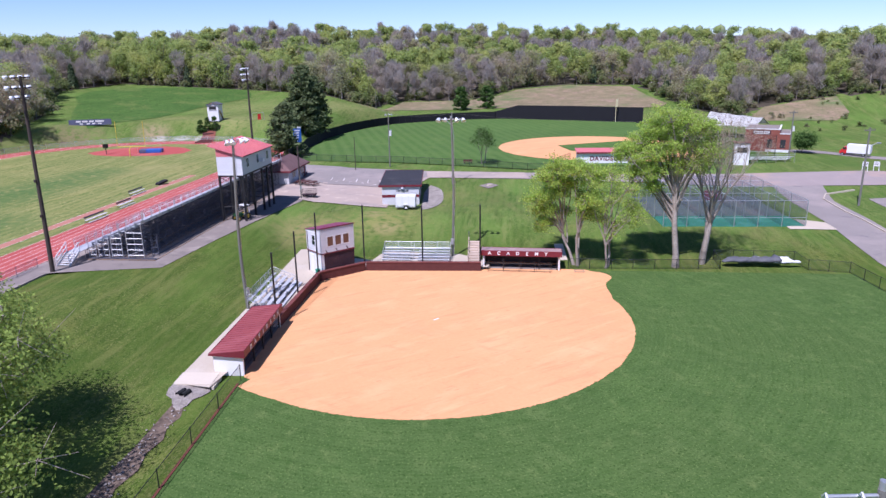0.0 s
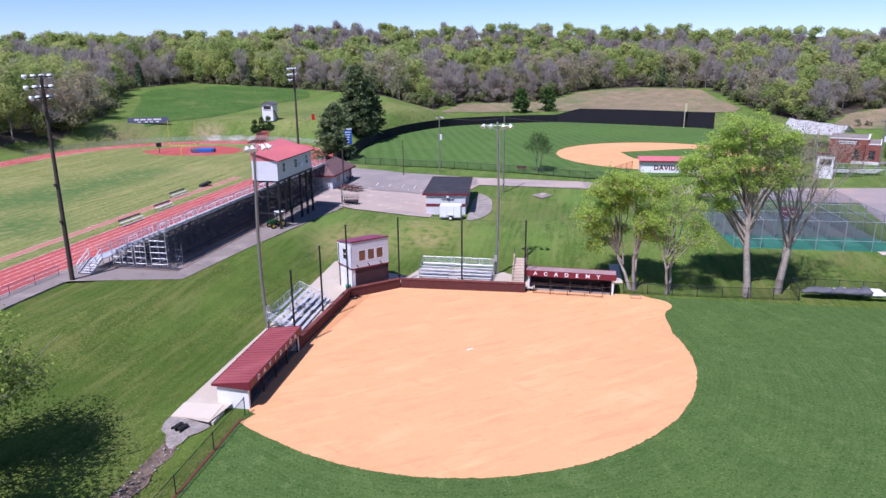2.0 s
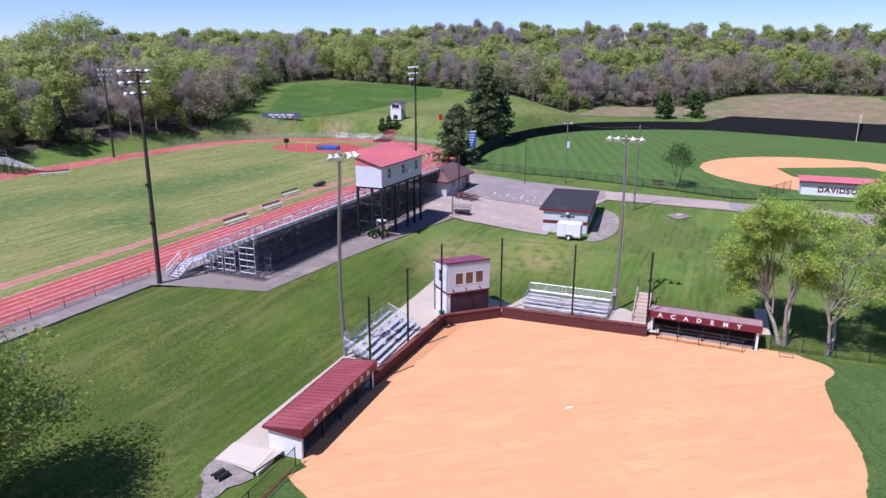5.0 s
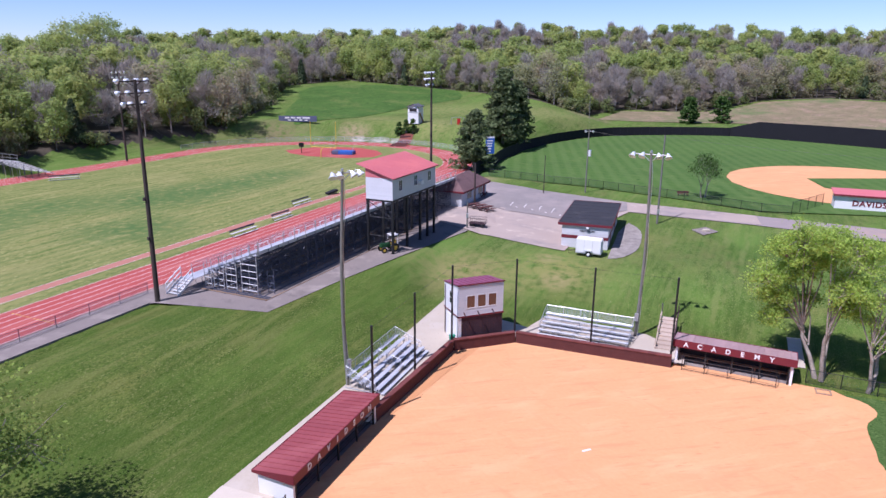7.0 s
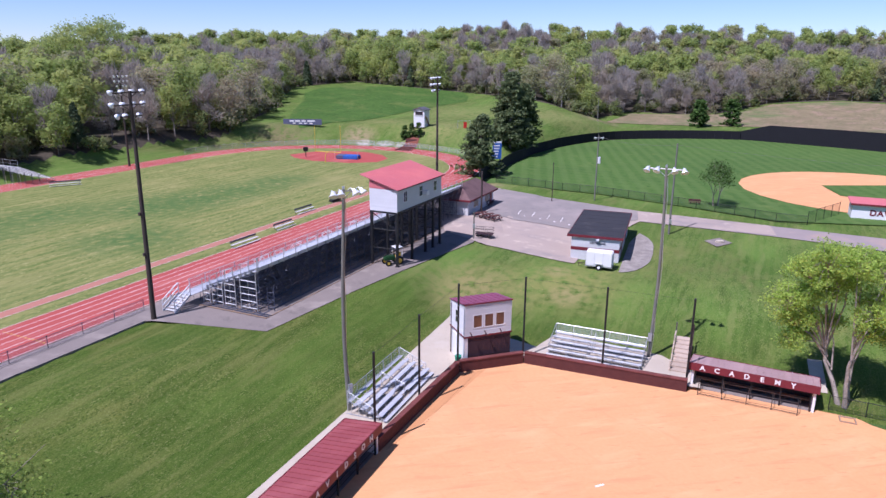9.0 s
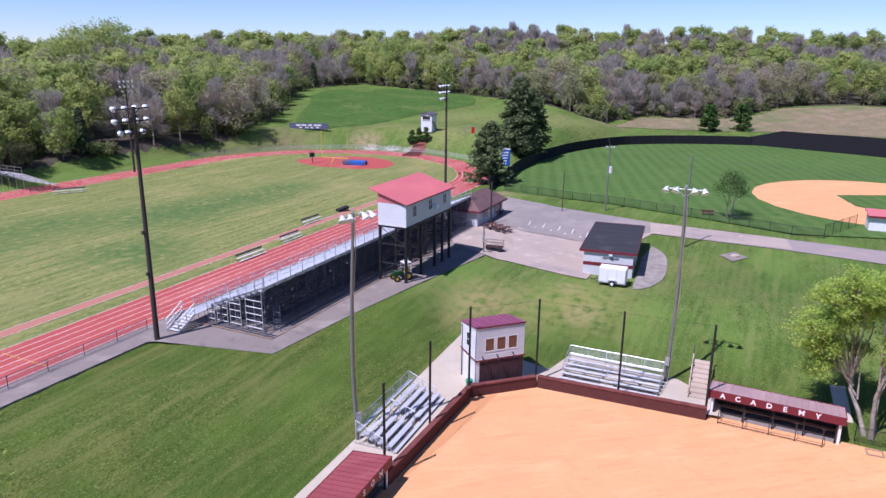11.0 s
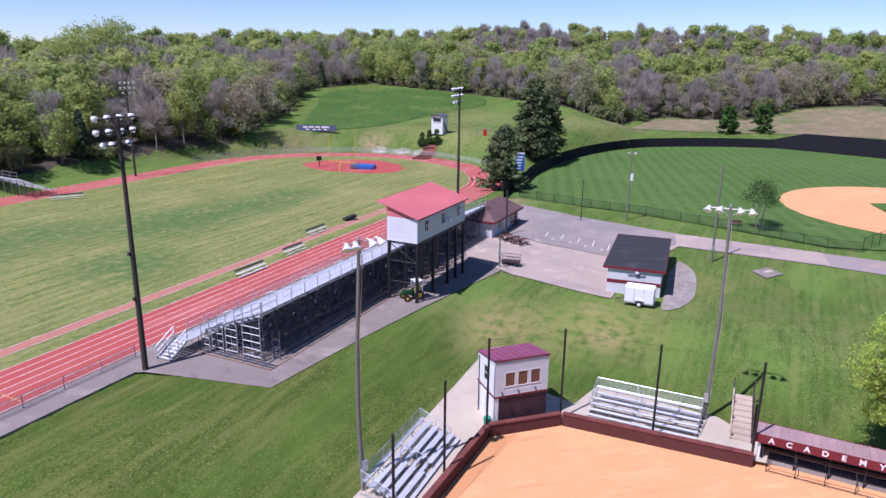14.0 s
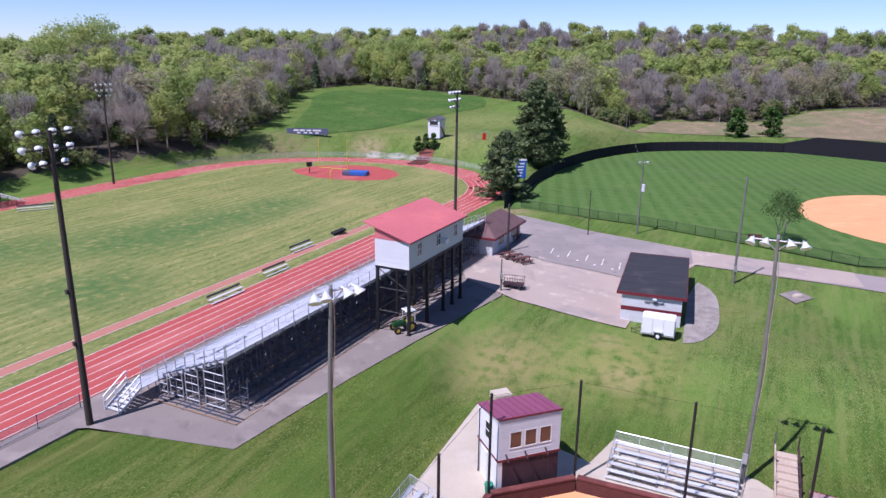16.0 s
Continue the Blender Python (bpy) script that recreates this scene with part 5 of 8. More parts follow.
def field_pole(x, y, z0, z1, turn, label, bend=0.25, reach=1.25):
    """A slender grey wood pole with four hooded lamps on curved arms."""
    e = thing("field_lamp", x, y, z0, turn, label, "lamp pole", "softball lamp poles")
    h = z1 - z0
    bm = bmesh.new()
    f = lambda t: Vector((bend * math.sin(t * math.pi) , 0.1 * math.sin(t * 5), h * t))
    bent(bm, [f(k / 10) for k in range(11)], [lerp(0.155, 0.10, k / 10) for k in range(11)], 10)
    part("pole", bm, "pole", e, "weathered grey wooden pole")
    bm = bmesh.new()
    bent(bm, [f(k / 21) + Vector((0.15 + 0.05 * math.sin(k * 0.8), -0.05, 0)) for k in range(21)], [0.022] * 21, 5)
    part("cable", bm, "galv", e, "pale service cable")
    bm = bmesh.new()
    box(bm, -0.16, 0.16, -0.28, -0.12, 1.5, 2.2)
    part("switch_box", bm, "galv", e, "grey switch box")
    top = f(1)
    bm = bmesh.new()
    tube(bm, top + Vector((-reach, 0, -0.15)), top + Vector((reach, 0, -0.15)), 0.045, None, 6)
    for s in (-1, 1):
        tube(bm, top + Vector((s * 0.7, 0, -0.15)), top + Vector((0, 0, -0.75)), 0.03, None, 5)
    tube(bm, top + Vector((0, 0, -0.2)), top + Vector((0, 0, 0.2)), 0.09, None, 8)
    part("cross_arm", bm, "galv", e)
    lamp = None
    for x_, s in ((-reach, -1), (-0.4 * reach, -1), (0.4 * reach, 1), (reach, 1)):
        if lamp is None:
            bm = bmesh.new()
            tube(bm, (0, 0, -0.15), (-0.05, -0.18, 0.05), 0.03, None, 5)
            tube(bm, (-0.05, -0.18, 0.05), (-0.12, -0.42, -0.02), 0.03, None, 5)
            flood(bm, (-0.2, -0.62, -0.28), (-0.25, -0.55, -0.8), 0.30, 0.42)
            lamp = part("hooded_lamp", bm, "lampglass", e, "pale hooded lamp")
            ob = lamp
        else:
            ob = new("hooded_lamp", lamp.data)
            ob.parent = e
        ob.location = top + Vector((x_, 0, 0))
        if s > 0:
            ob.scale = (-1, 1, 1)
    return e


field_pole(-7.5, 47.85, 0.3, 16.6, 42, "slender grey wood lamp pole behind the bleacher", -0.22, 0.95)
field_pole(16.75, 58.1, 0.35, 16.75, -21, "slender grey wood lamp pole beside the bleacher", 0.2)
field_pole(4.1, -8.0, 0.0, 14.72, -17, "slender grey wood lamp pole at the outfield edge", 0.2)


def utility_pole(x, y, z1, label, kit, r=0.13, mat="pole", turn=0.0):
    z0 = ground(x, y)
    e = thing("utility_pole", x, y, z0, turn, label, "utility pole", "wooden utility poles")
    h = z1 - z0
    bm = bmesh.new()
    tube(bm, (0, 0, -0.2), (0, 0, h), r, r * 0.7, 10)
    part("pole", bm, mat, e)
    if "box" in kit:
        bm = bmesh.new()
        tube(bm, (0.3, -0.1, h * 0.58), (0.3, -0.1, h * 0.58 + 1.0), 0.24, None, 10)
        part("transformer", bm, "lampglass", e, "pale grey transformer can")
    if "arm" in kit:
        bm = bmesh.new()
        box(bm, -1.0, 1.0, -0.06, 0.06, h - 0.5, h - 0.38)
        for k in (-0.9, -0.35, 0.35, 0.9):
            tube(bm, (k, 0, h - 0.38), (k, 0, h - 0.2), 0.05, None, 6)
        part("cross_arm", bm, mat, e)
    if "lamps" in kit:
        for s in (-0.6, 0.6):
            bm = bmesh.new()
            tube(bm, (0, 0, h - 0.35), (s, -0.2, h - 0.25), 0.03, None, 5)
            flood(bm, (s, -0.35, h - 0.35), (s * 0.4, -0.8, -0.6), 0.2, 0.28)
            part("flood_lamp", bm, "lampglass", e)
    if "meter" in kit:
        bm = bmesh.new()
        box(bm, -0.15, 0.15, -0.25, -0.1, 1.4, 2.0)
        part("meter_box", bm, "galv", e)
    if "street" in kit:
        bm = bmesh.new()
        tube(bm, (0, 0, h - 2.8), (1.5, -0.3, h - 2.3), 0.04, None, 6)
        tube(bm, (1.4, -0.3, h - 2.32), (2.0, -0.4, h - 2.35), 0.13, 0.09, 8)
        part("street_lamp_arm", bm, "galv", e)
    return e


utility_pole(15.1, 110.6, 9.3, "thin dark pole beside the outfield fence", (), 0.08, "rust")
utility_pole(22.2, 112.4, 13.3, "grey wooden utility pole with transformer and lamps", ("box", "lamps"))
utility_pole(28.3, 92.4, 14.6, "tall plain grey wooden utility pole in the grass", ("meter",), 0.14)
utility_pole(3.6, 100.9, 9.3, "dark wooden pole beside the concession stand", (), 0.15, "rust")
utility_pole(2.2, 86.4, 6.6, "short grey pole at the edge of the parking court", ("meter",), 0.10)
utility_pole(97.5, 90.5, 12.5, "wooden utility pole with cross arm and transformer", ("arm", "box"), 0.16)
utility_pole(80.9, 59.2, 12.8, "wooden street lamp pole on the grass island", ("arm", "street"), 0.16)
utility_pole(42.0, 214.0, 13.0, "thin pale pole behind the black fence", (), 0.09)

# overhead lines
def wire(a, b, sag):
    e = thing("overhead_wire", *a, 0, "thin slack overhead wire between poles", "wire", "overhead wires")
    bm = bmesh.new()
    a, b = Vector(a), Vector(b)
    n = 10
    g = lambda t: (b - a) * t - Vector((0, 0, 4 * sag * t * (1 - t)))
    for k in range(n):
        tube(bm, g(k / n), g((k + 1) / n), 0.016, None, 4, False)
    part("strand", bm, "pole", e)


wire((22.2, 112.4, 13.2), (28.3, 92.4, 14.4), 0.5)
wire((28.3, 92.4, 14.4), (97.5, 90.5, 12.2), 1.6)
wire((22.2, 112.4, 13.2), (42.0, 214.0, 12.8), 2.0)


# ---- grandstand ----
def grandstand():
    o = K(-47.6, 46.4, 3.1)
    L_, D_, rows, ys = 46.4, 8.0, 10, 1.6      # ys: where the seating starts
    run = (D_ - 1.5) / rows
    z0, z1 = 1.05, 3.72
    rise = (z1 - z0) / rows
    e = thing("grandstand", o.x, o.y, o.z, -23.5, "long aluminium grandstand on a dense blue-grey steel scaffold", "grandstand")
    # front walkway and rows of planks (local x: from the track to the back, y: along)
    pl = {}

    def plank(name, x, z, w, y0, y1, t=0.05):
        key = (name, round(y1 - y0, 2))
        if key not in pl:
            bm = bmesh.new()
            box(bm, 0, w, 0, y1 - y0, 0, t)
            ob = part(name, bm, "deckalu", e)
            pl[key] = ob.data
        else:
            ob = new(name, pl[key])
            ob.parent = e
        ob.location = (x, y0, z)
    seg = L_ / 5
    for s in range(5):
        y0, y1 = s * seg + 0.01, (s + 1) * seg - 0.01
        for k in range(4):
            plank("walk_plank", 0.05 + k * 0.36, z0, 0.34, y0, y1)
        y0 = max(y0, ys)
        for i in range(rows):
            x, z = 1.5 + i * run, z0 + (i + 1) * rise
            plank("foot_plank", x - 0.06, z - 0.02, 0.42, y0, y1)
            plank("seat_plank", x + 0.36, z + 0.38, 0.29, y0, y1)
            plank("riser_plank", x + 0.39, z + 0.03, 0.04, y0, y1, 0.35)
    # scaffold: each bay is one frame
    ny = 30
    deck = lambda x: z0 + max(0.0, x - 1.5) / (D_ - 1.5) * (z1 - z0)
    frame_me = None
    for j in range(ny + 1):
        y = ys + 0.08 + j * (L_ - ys - 0.1) / ny
        if frame_me is None:
            bm = bmesh.new()
            nx = 8
            r = 0.030
            for i in range(nx):
                x = 1.0 + i * (D_ - 1.1) / (nx - 1)
                h = deck(x)
                tube(bm, (x, 0, 0.0), (x, 0, h), r, None, 5, False)
                tube(bm, (x, 0, 0.03), (x, 0, 0.0), 0.12, None, 6)
                if i < nx - 1:
                    x2 = 1.0 + (i + 1) * (D_ - 1.1) / (nx - 1)
                    z = 0.35
                    odd = i % 2
                    while z < h - 0.1:
                        tube(bm, (x, 0, z), (x2, 0, z), r * 0.8, None, 4, False)
                        z2 = min(z + 0.75, h)
                        a, b = ((x, z), (x2, z2)) if odd else ((x2, z), (x, z2))
                        tube(bm, (a[0], 0, a[1]), (b[0], 0, b[1]), r * 0.65, None, 4, False)
                        z += 0.75
                        odd = 1 - odd
            tube(bm, (0.1, 0, z0 - 0.08), (1.4, 0, z0 - 0.08), r, None, 5, False)
            tube(bm, (0.2, 0, 0), (0.2, 0, z0 - 0.08), r, None, 5, False)
            tube(bm, (1.3, 0, z0 - 0.05), (D_, 0, z1 - 0.05), r * 1.3, None, 5, False)
            for i in range(rows):                              # stepped seat brackets
                x, z = 1.5 + i * run, z0 + (i + 1) * rise
                tube(bm, (x + 0.55, 0, z - 0.1), (x + 0.55, 0, z + 0.38), r, None, 4, False)
                tube(bm, (x + 0.05, 0, z - 0.04), (x + 0.62, 0, z - 0.04), r, None, 4, False)
            ob = part("scaffold_frame", bm, "scaff", e)
            frame_me = ob.data
        else:
            ob = new("scaffold_frame", frame_me)
            ob.parent = e
        ob.location.y = y
    # ladder frames that close the near end, the same steel painted paler as sunlit
    for x0, x1 in ((1.5, 2.3), (2.6, 3.8), (4.1, 5.3), (5.9, 7.7)):
        bm = bmesh.new()
        top = deck(x0) + 0.1
        for x in (x0, x1):
            tube(bm, (x, 0, 0.0), (x, 0, deck(x) + 0.15), 0.045, None, 6)
        z = 0.3
        while z < top:
            tube(bm, (x0, 0, z), (x1, 0, z), 0.045, None, 6)
            z += 0.62
        tube(bm, ((x0 + x1) / 2, 0, 0.3), ((x0 + x1) / 2, 0, z - 0.62), 0.024, None, 5)
        tube(bm, (x0, 0, 0.3), (x1, 0, 0.92), 0.022, None, 5)
        part("end_frame", bm, "galv", e, "steel ladder frame, made paler for the sunlit end").location.y = ys - 0.02
    bm = bmesh.new()                                           # outer frame beyond the back corner
    for x in (8.15, 8.85):
        tube(bm, (x, 0, 0), (x, 0, 2.4), 0.04, None, 6)
    for z in (0.3, 1.0, 1.7):
        tube(bm, (8.15, 0, z), (8.85, 0, z), 0.03, None, 6)
    tube(bm, (8.15, 0, 0.3), (8.85, 0, 1.7), 0.022, None, 5)
    part("end_frame", bm, "scaff", e).location.y = ys + 0.9
    # long ties and braces between the frames
    bm = bmesh.new()
    for i in range(7):
        x = 1.8 + i * (D_ - 1.85) / 6
        h = deck(x)
        z = 0.35
        while z < h:
            tube(bm, (x, ys, z), (x, L_, z), 0.026, None, 4, False)
            z += 0.95
        for j in range(ny):
            y, y2 = ys + j * (L_ - ys) / ny, ys + (j + 1) * (L_ - ys) / ny
            z = 0.35
            flip = (i + j) % 2
            while z < h - 0.4:
                a, b = (y, y2) if flip else (y2, y)
                tube(bm, (x, a, z), (x, b, min(h, z + 1.5)), 0.021, None, 4, False)
                flip = 1 - flip
                z += 1.5
    tagged(part("brace", bm, "scaff", e, "blue-grey cross braces and ties"), kind="stuff")
    # rails: posts every bay, thin top rail, wire on the front
    def rail(name, a, b, h, mesh, gap=2.0, r=0.03):
        a, b = Vector(a), Vector(b)
        n = max(1, round((b - a).length / gap))
        bm, up = bmesh.new(), Vector((0, 0, 1))
        for k in range(n + 1):
            q = a.lerp(b, k / n)
            tube(bm, q - up * 0.35, q + up * h, r, None, 6)
        for z in (h - 0.02, h * 0.5):
            tube(bm, a + up * z, b + up * z, 0.018, None, 5, False)
        ob = part(name, bm, "galv", e)
        if mesh:
            bn = bmesh.new()
            quad(bn, a + up * 0.1, b + up * 0.1, b + up * h, a + up * h)
            part("wire_cloth", bn, "chaingalv", ob)
    rail("front_rail", (0.05, 1.4, z0), (0.05, L_, z0), 1.05, True)
    rail("end_rail", (1.5, ys - 0.08, z0 + 0.35), (D_, ys - 0.08, z1 + 0.4), 0.95, False, 1.0, 0.036)
    rail("end_rail", (1.5, L_ + 0.08, z0 + 0.35), (D_, L_ + 0.08, z1 + 0.4), 0.95, False, 1.0, 0.036)
    rail("back_rail", (D_ + 0.06, ys, z1 + 0.4), (D_ + 0.06, L_, z1 + 0.4), 1.0, False, 1.8, 0.036)
    # aisle rails
    for y in np.arange(3.5, L_ - 2, 5.4):
        for i in (1, 4, 7):
            bm = bmesh.new()
            x, z = 1.5 + i * run, z0 + (i + 1) * rise
            for dx in (0.0, 1.1):
                tube(bm, (x + dx, y, z + dx * 0.4), (x + dx, y, z + 0.9 + dx * 0.4), 0.028, None, 5)
            tube(bm, (x, y, z + 0.9), (x + 1.1, y, z + 1.34), 0.028, None, 5)
            part("aisle_rail", bm, "alu", e)
    # ground sills that run out past the near end
    for k in range(9):
        x = 1.9 + k * 0.93
        bm = bmesh.new()
        box(bm, x - 0.05, x + 0.05, 0.55 + 0.02 * (k % 3), L_, 0.0, 0.07)
        part("sill_beam", bm, "scaff" if k % 2 else "wood", e)
    for y in (0.62, 0.98, 1.34):
        bm = bmesh.new()
        box(bm, 1.85, 9.4, y - 0.04, y + 0.04, 0.072, 0.13)
        part("sill_cross", bm, "wood" if y < 0.7 else "scaff", e)
    # stair at the near end
    st = part("stair", bmesh.new(), "alu", e)
    for k in range(6):
        bm = bmesh.new()
        box(bm, 0.05, 1.4, -1.75 + k * 0.29, -1.47 + k * 0.29, 0.13 + k * 0.17, 0.17 + k * 0.17)
        part("tread", bm, "alu", st)
    for x in (0.02, 1.43):
        bm = bmesh.new()
        slab(bm, [(x - 0.02, -1.85, 0.16), (x + 0.02, -1.85, 0.16), (x + 0.02, 0.05, z0 + 0.16), (x - 0.02, 0.05, z0 + 0.16)], 0.22)
        part("stringer", bm, "alu", st)
        bm = bmesh.new()
        for z in (0.45, 0.95):
            tube(bm, (x, -1.85, 0.1 + z), (x, 0.1, z0 + 0.1 + z), 0.055, None, 6)
        tube(bm, (x, -1.85, 0), (x, -1.85, 1.05), 0.035, None, 6)
        tube(bm, (x, -0.9, 0.5), (x, -0.9, 1.55), 0.035, None, 6)
        tube(bm, (x, 0.1, z0), (x, 0.1, z0 + 1.05), 0.035, None, 6)
        part("hand_rail", bm, "alu", st)
    return e


grandstand()


# ---- press tower ----
def tower():
    o = K(-38.54, 65.3, 3.1)
    W_, L_ = 3.34, 11.1
    zb, zl, zr = 6.05, 9.55, 8.5
    e = thing("press_tower", o.x, o.y, o.z, -23.5, "press tower on black steel legs, pale siding, bleached red roof", "press box")
    bm = bmesh.new()
    pts = [(0.03, zb), (W_ - 0.03, zb), (W_ - 0.03, zr), (0.03, zl)]
    lo = [bm.verts.new((x, 0.03, z)) for x, z in pts]
    hi = [bm.verts.new((x, L_ - 0.03, z)) for x, z in pts]
    bm.faces.new(lo)
    bm.faces.new(hi[::-1])
    for i in range(4):
        bm.faces.new((lo[(i + 1) % 4], lo[i], hi[i], hi[(i + 1) % 4]))
    cabin = part("cabin", bm, "grey", e, "pale grey siding cabin")
    boards(cabin, 0, W_, zb, zr - 0.05, 0.025, (), "siding", 0.18)
    bm = bmesh.new()                                           # red gable
    g = [(0.0, zr - 0.05), (W_, zr - 0.05), (W_, zr + 0.0), (0.0, zl + 0.02)]
    lo = [bm.verts.new((x, -0.03, z)) for x, z in g]
    hi = [bm.verts.new((x, 0.02, z)) for x, z in g]
    bm.faces.new(lo)
    bm.faces.new(hi[::-1])
    for i in range(4):
        bm.faces.new((lo[(i + 1) % 4], lo[i], hi[i], hi[(i + 1) % 4]))
    part("gable", bm, "pinkroof", e, "red boarded gable")
    n = 24
    w = (L_ + 0.6) / n
    first = None
    for k in range(n):
        if first is None:
            bm = bmesh.new()
            slab(bm, [(-1.0, 0, zl + 0.34), (W_ + 0.28, 0, zr + 0.0), (W_ + 0.28, w - 0.003, zr + 0.0), (-1.0, w - 0.003, zl + 0.34)], 0.07)
            slab(bm, [(-1.0, 0, zl + 0.37), (W_ + 0.28, 0, zr + 0.03), (W_ + 0.28, 0.05, zr + 0.03), (-1.0, 0.05, zl + 0.37)], 0.035)
            first = part("roof_sheet", bm, "pinkroof", e)
            ob = first
        else:
            ob = new("roof_sheet", first.data)
            ob.parent = e
        ob.location.y = -0.3 + k * w
    bm = bmesh.new()
    box(bm, W_ + 0.24, W_ + 0.31, -0.3, L_ + 0.3, zr - 0.10, zr + 0.01)
    part("gutter", bm, "maroon", e)
    for y in (1.5, 5.2, 8.9):                                  # windows in the back wall
        bm = bmesh.new()
        box(bm, W_ - 0.02, W_ + 0.012, y, y + 0.75, zb + 0.85, zb + 1.95)
        wdw = part("window", bm, "glassdark", cabin, "dark sash window")
        bm = bmesh.new()
        for q in ((y - 0.06, y, zb + 0.79, zb + 2.01), (y + 0.75, y + 0.81, zb + 0.79, zb + 2.01), (y, y + 0.75, zb + 0.79, zb + 0.85), (y, y + 0.75, zb + 1.95, zb + 2.01), (y, y + 0.75, zb + 1.38, zb + 1.42), (y + 0.36, y + 0.40, zb + 0.85, zb + 1.95)):
            box(bm, W_ - 0.01, W_ + 0.03, *q)
        part("window_frame", bm, "white", cabin)
    bm = bmesh.new()
    box(bm, W_, W_ + 0.5, 6.1, 6.75, zb + 0.85, zb + 1.3)
    part("air_conditioner", bm, "white", e, "white window air conditioner")
    bm = bmesh.new()
    box(bm, -0.02, W_ + 0.02, -0.01, L_ + 0.01, zb - 0.22, zb - 0.005)
    part("floor_beam", bm, "black", e)
    leg = None
    for y in (0.15, 3.6, 7.0, 9.0, 10.9):
        for x in (0.12, W_ - 0.12):
            if leg is None:
                bm = bmesh.new()
                box(bm, -0.12, 0.12, -0.12, 0.12, 0, zb - 0.22)
                box(bm, -0.22, 0.22, -0.22, 0.22, 0, 0.04)
                leg = part("leg", bm, "black", e)
                ob = leg
            else:
                ob = new("leg", leg.data)
                ob.parent = e
            ob.location = (x, y, 0)
    for y in (0.15, 3.6, 7.0, 10.9):
        for a, b in (((0.12, 1.9), (W_ - 0.12, 1.9)), ((0.12, 4.0), (W_ - 0.12, 4.0)), ((0.12, 1.9), (W_ - 0.12, 4.0)), ((W_ - 0.12, 4.0), (0.12, 5.8)), ((0.12, 0.2), (W_ - 0.12, 1.9))):
            bm = bmesh.new()
            tube(bm, (a[0], y, a[1]), (b[0], y, b[1]), 0.045, None, 6)
            part("brace", bm, "black", e)
    for y0, y1 in ((0.15, 3.6), (3.6, 7.0), (7.0, 10.9)):
        for a, b in ((1.9, 1.9), (4.0, 4.0), (4.0, 5.8)):
            bm = bmesh.new()
            tube(bm, (W_ - 0.12, y0, a), (W_ - 0.12, y1, b), 0.04, None, 6)
            part("brace", bm, "black", e)
    return e


tower()


# ---- concession stand ----
def concession():
    o = K(-42.3, 91.5, 3.0)
    W_, L_, h, ridge = 4.3, 10.0, 2.5, 4.2
    e = thing("concession_stand", o.x, o.y, o.z, -23.5, "small pale block concession stand with brown-red shingle roof", "building")
    bm = bmesh.new()
    box(bm, 0, W_, 0, L_, 0, h)
    part("wall", bm, "grey", e)
    o1 = 0.55
    c = [(-o1, -o1, h - 0.12), (W_ + o1, -o1, h - 0.12), (W_ + o1, L_ + o1, h - 0.12), (-o1, L_ + o1, h - 0.12)]
    r0, r1 = (W_ / 2, 2.0, ridge), (W_ / 2, L_ - 2.0, ridge)
    for nm, q in (("roof_near", [c[0], c[1], r0]), ("roof_side", [c[1], c[2], r1, r0]), ("roof_far", [c[2], c[3], r1]), ("roof_track", [c[3], c[0], r0, r1])):
        bm = bmesh.new()
        lo = [bm.verts.new(p) for p in q]
        hi = [bm.verts.new(Vector(p) + Vector((0, 0, 0.12))) for p in q]
        bm.faces.new(lo[::-1])
        bm.faces.new(hi)
        for i in range(len(q)):
            bm.faces.new((lo[i], lo[(i + 1) % len(q)], hi[(i + 1) % len(q)], hi[i]))
        part("roof_slope", bm, "shingle", e)
    bm = bmesh.new()
    box(bm, -o1, W_ + o1, -o1 - 0.04, -o1, h - 0.26, h + 0.0)
    box(bm, W_ + o1, W_ + o1 + 0.04, -o1, L_ + o1, h - 0.26, h + 0.0)
    part("fascia", bm, "maroon", e)
    for y in (2.2, 6.6):
        bm = bmesh.new()
        box(bm, W_ - 0.02, W_ + 0.03, y, y + 1.6, 1.0, 1.9)
        part("hatch", bm, "glassdark", e, "dark serving hatch")
    bm = bmesh.new()
    box(bm, W_ - 0.02, W_ + 0.03, 8.5, 9.4, 0.02, 2.05)
    part("door", bm, "maroon", e, "maroon door")


concession()


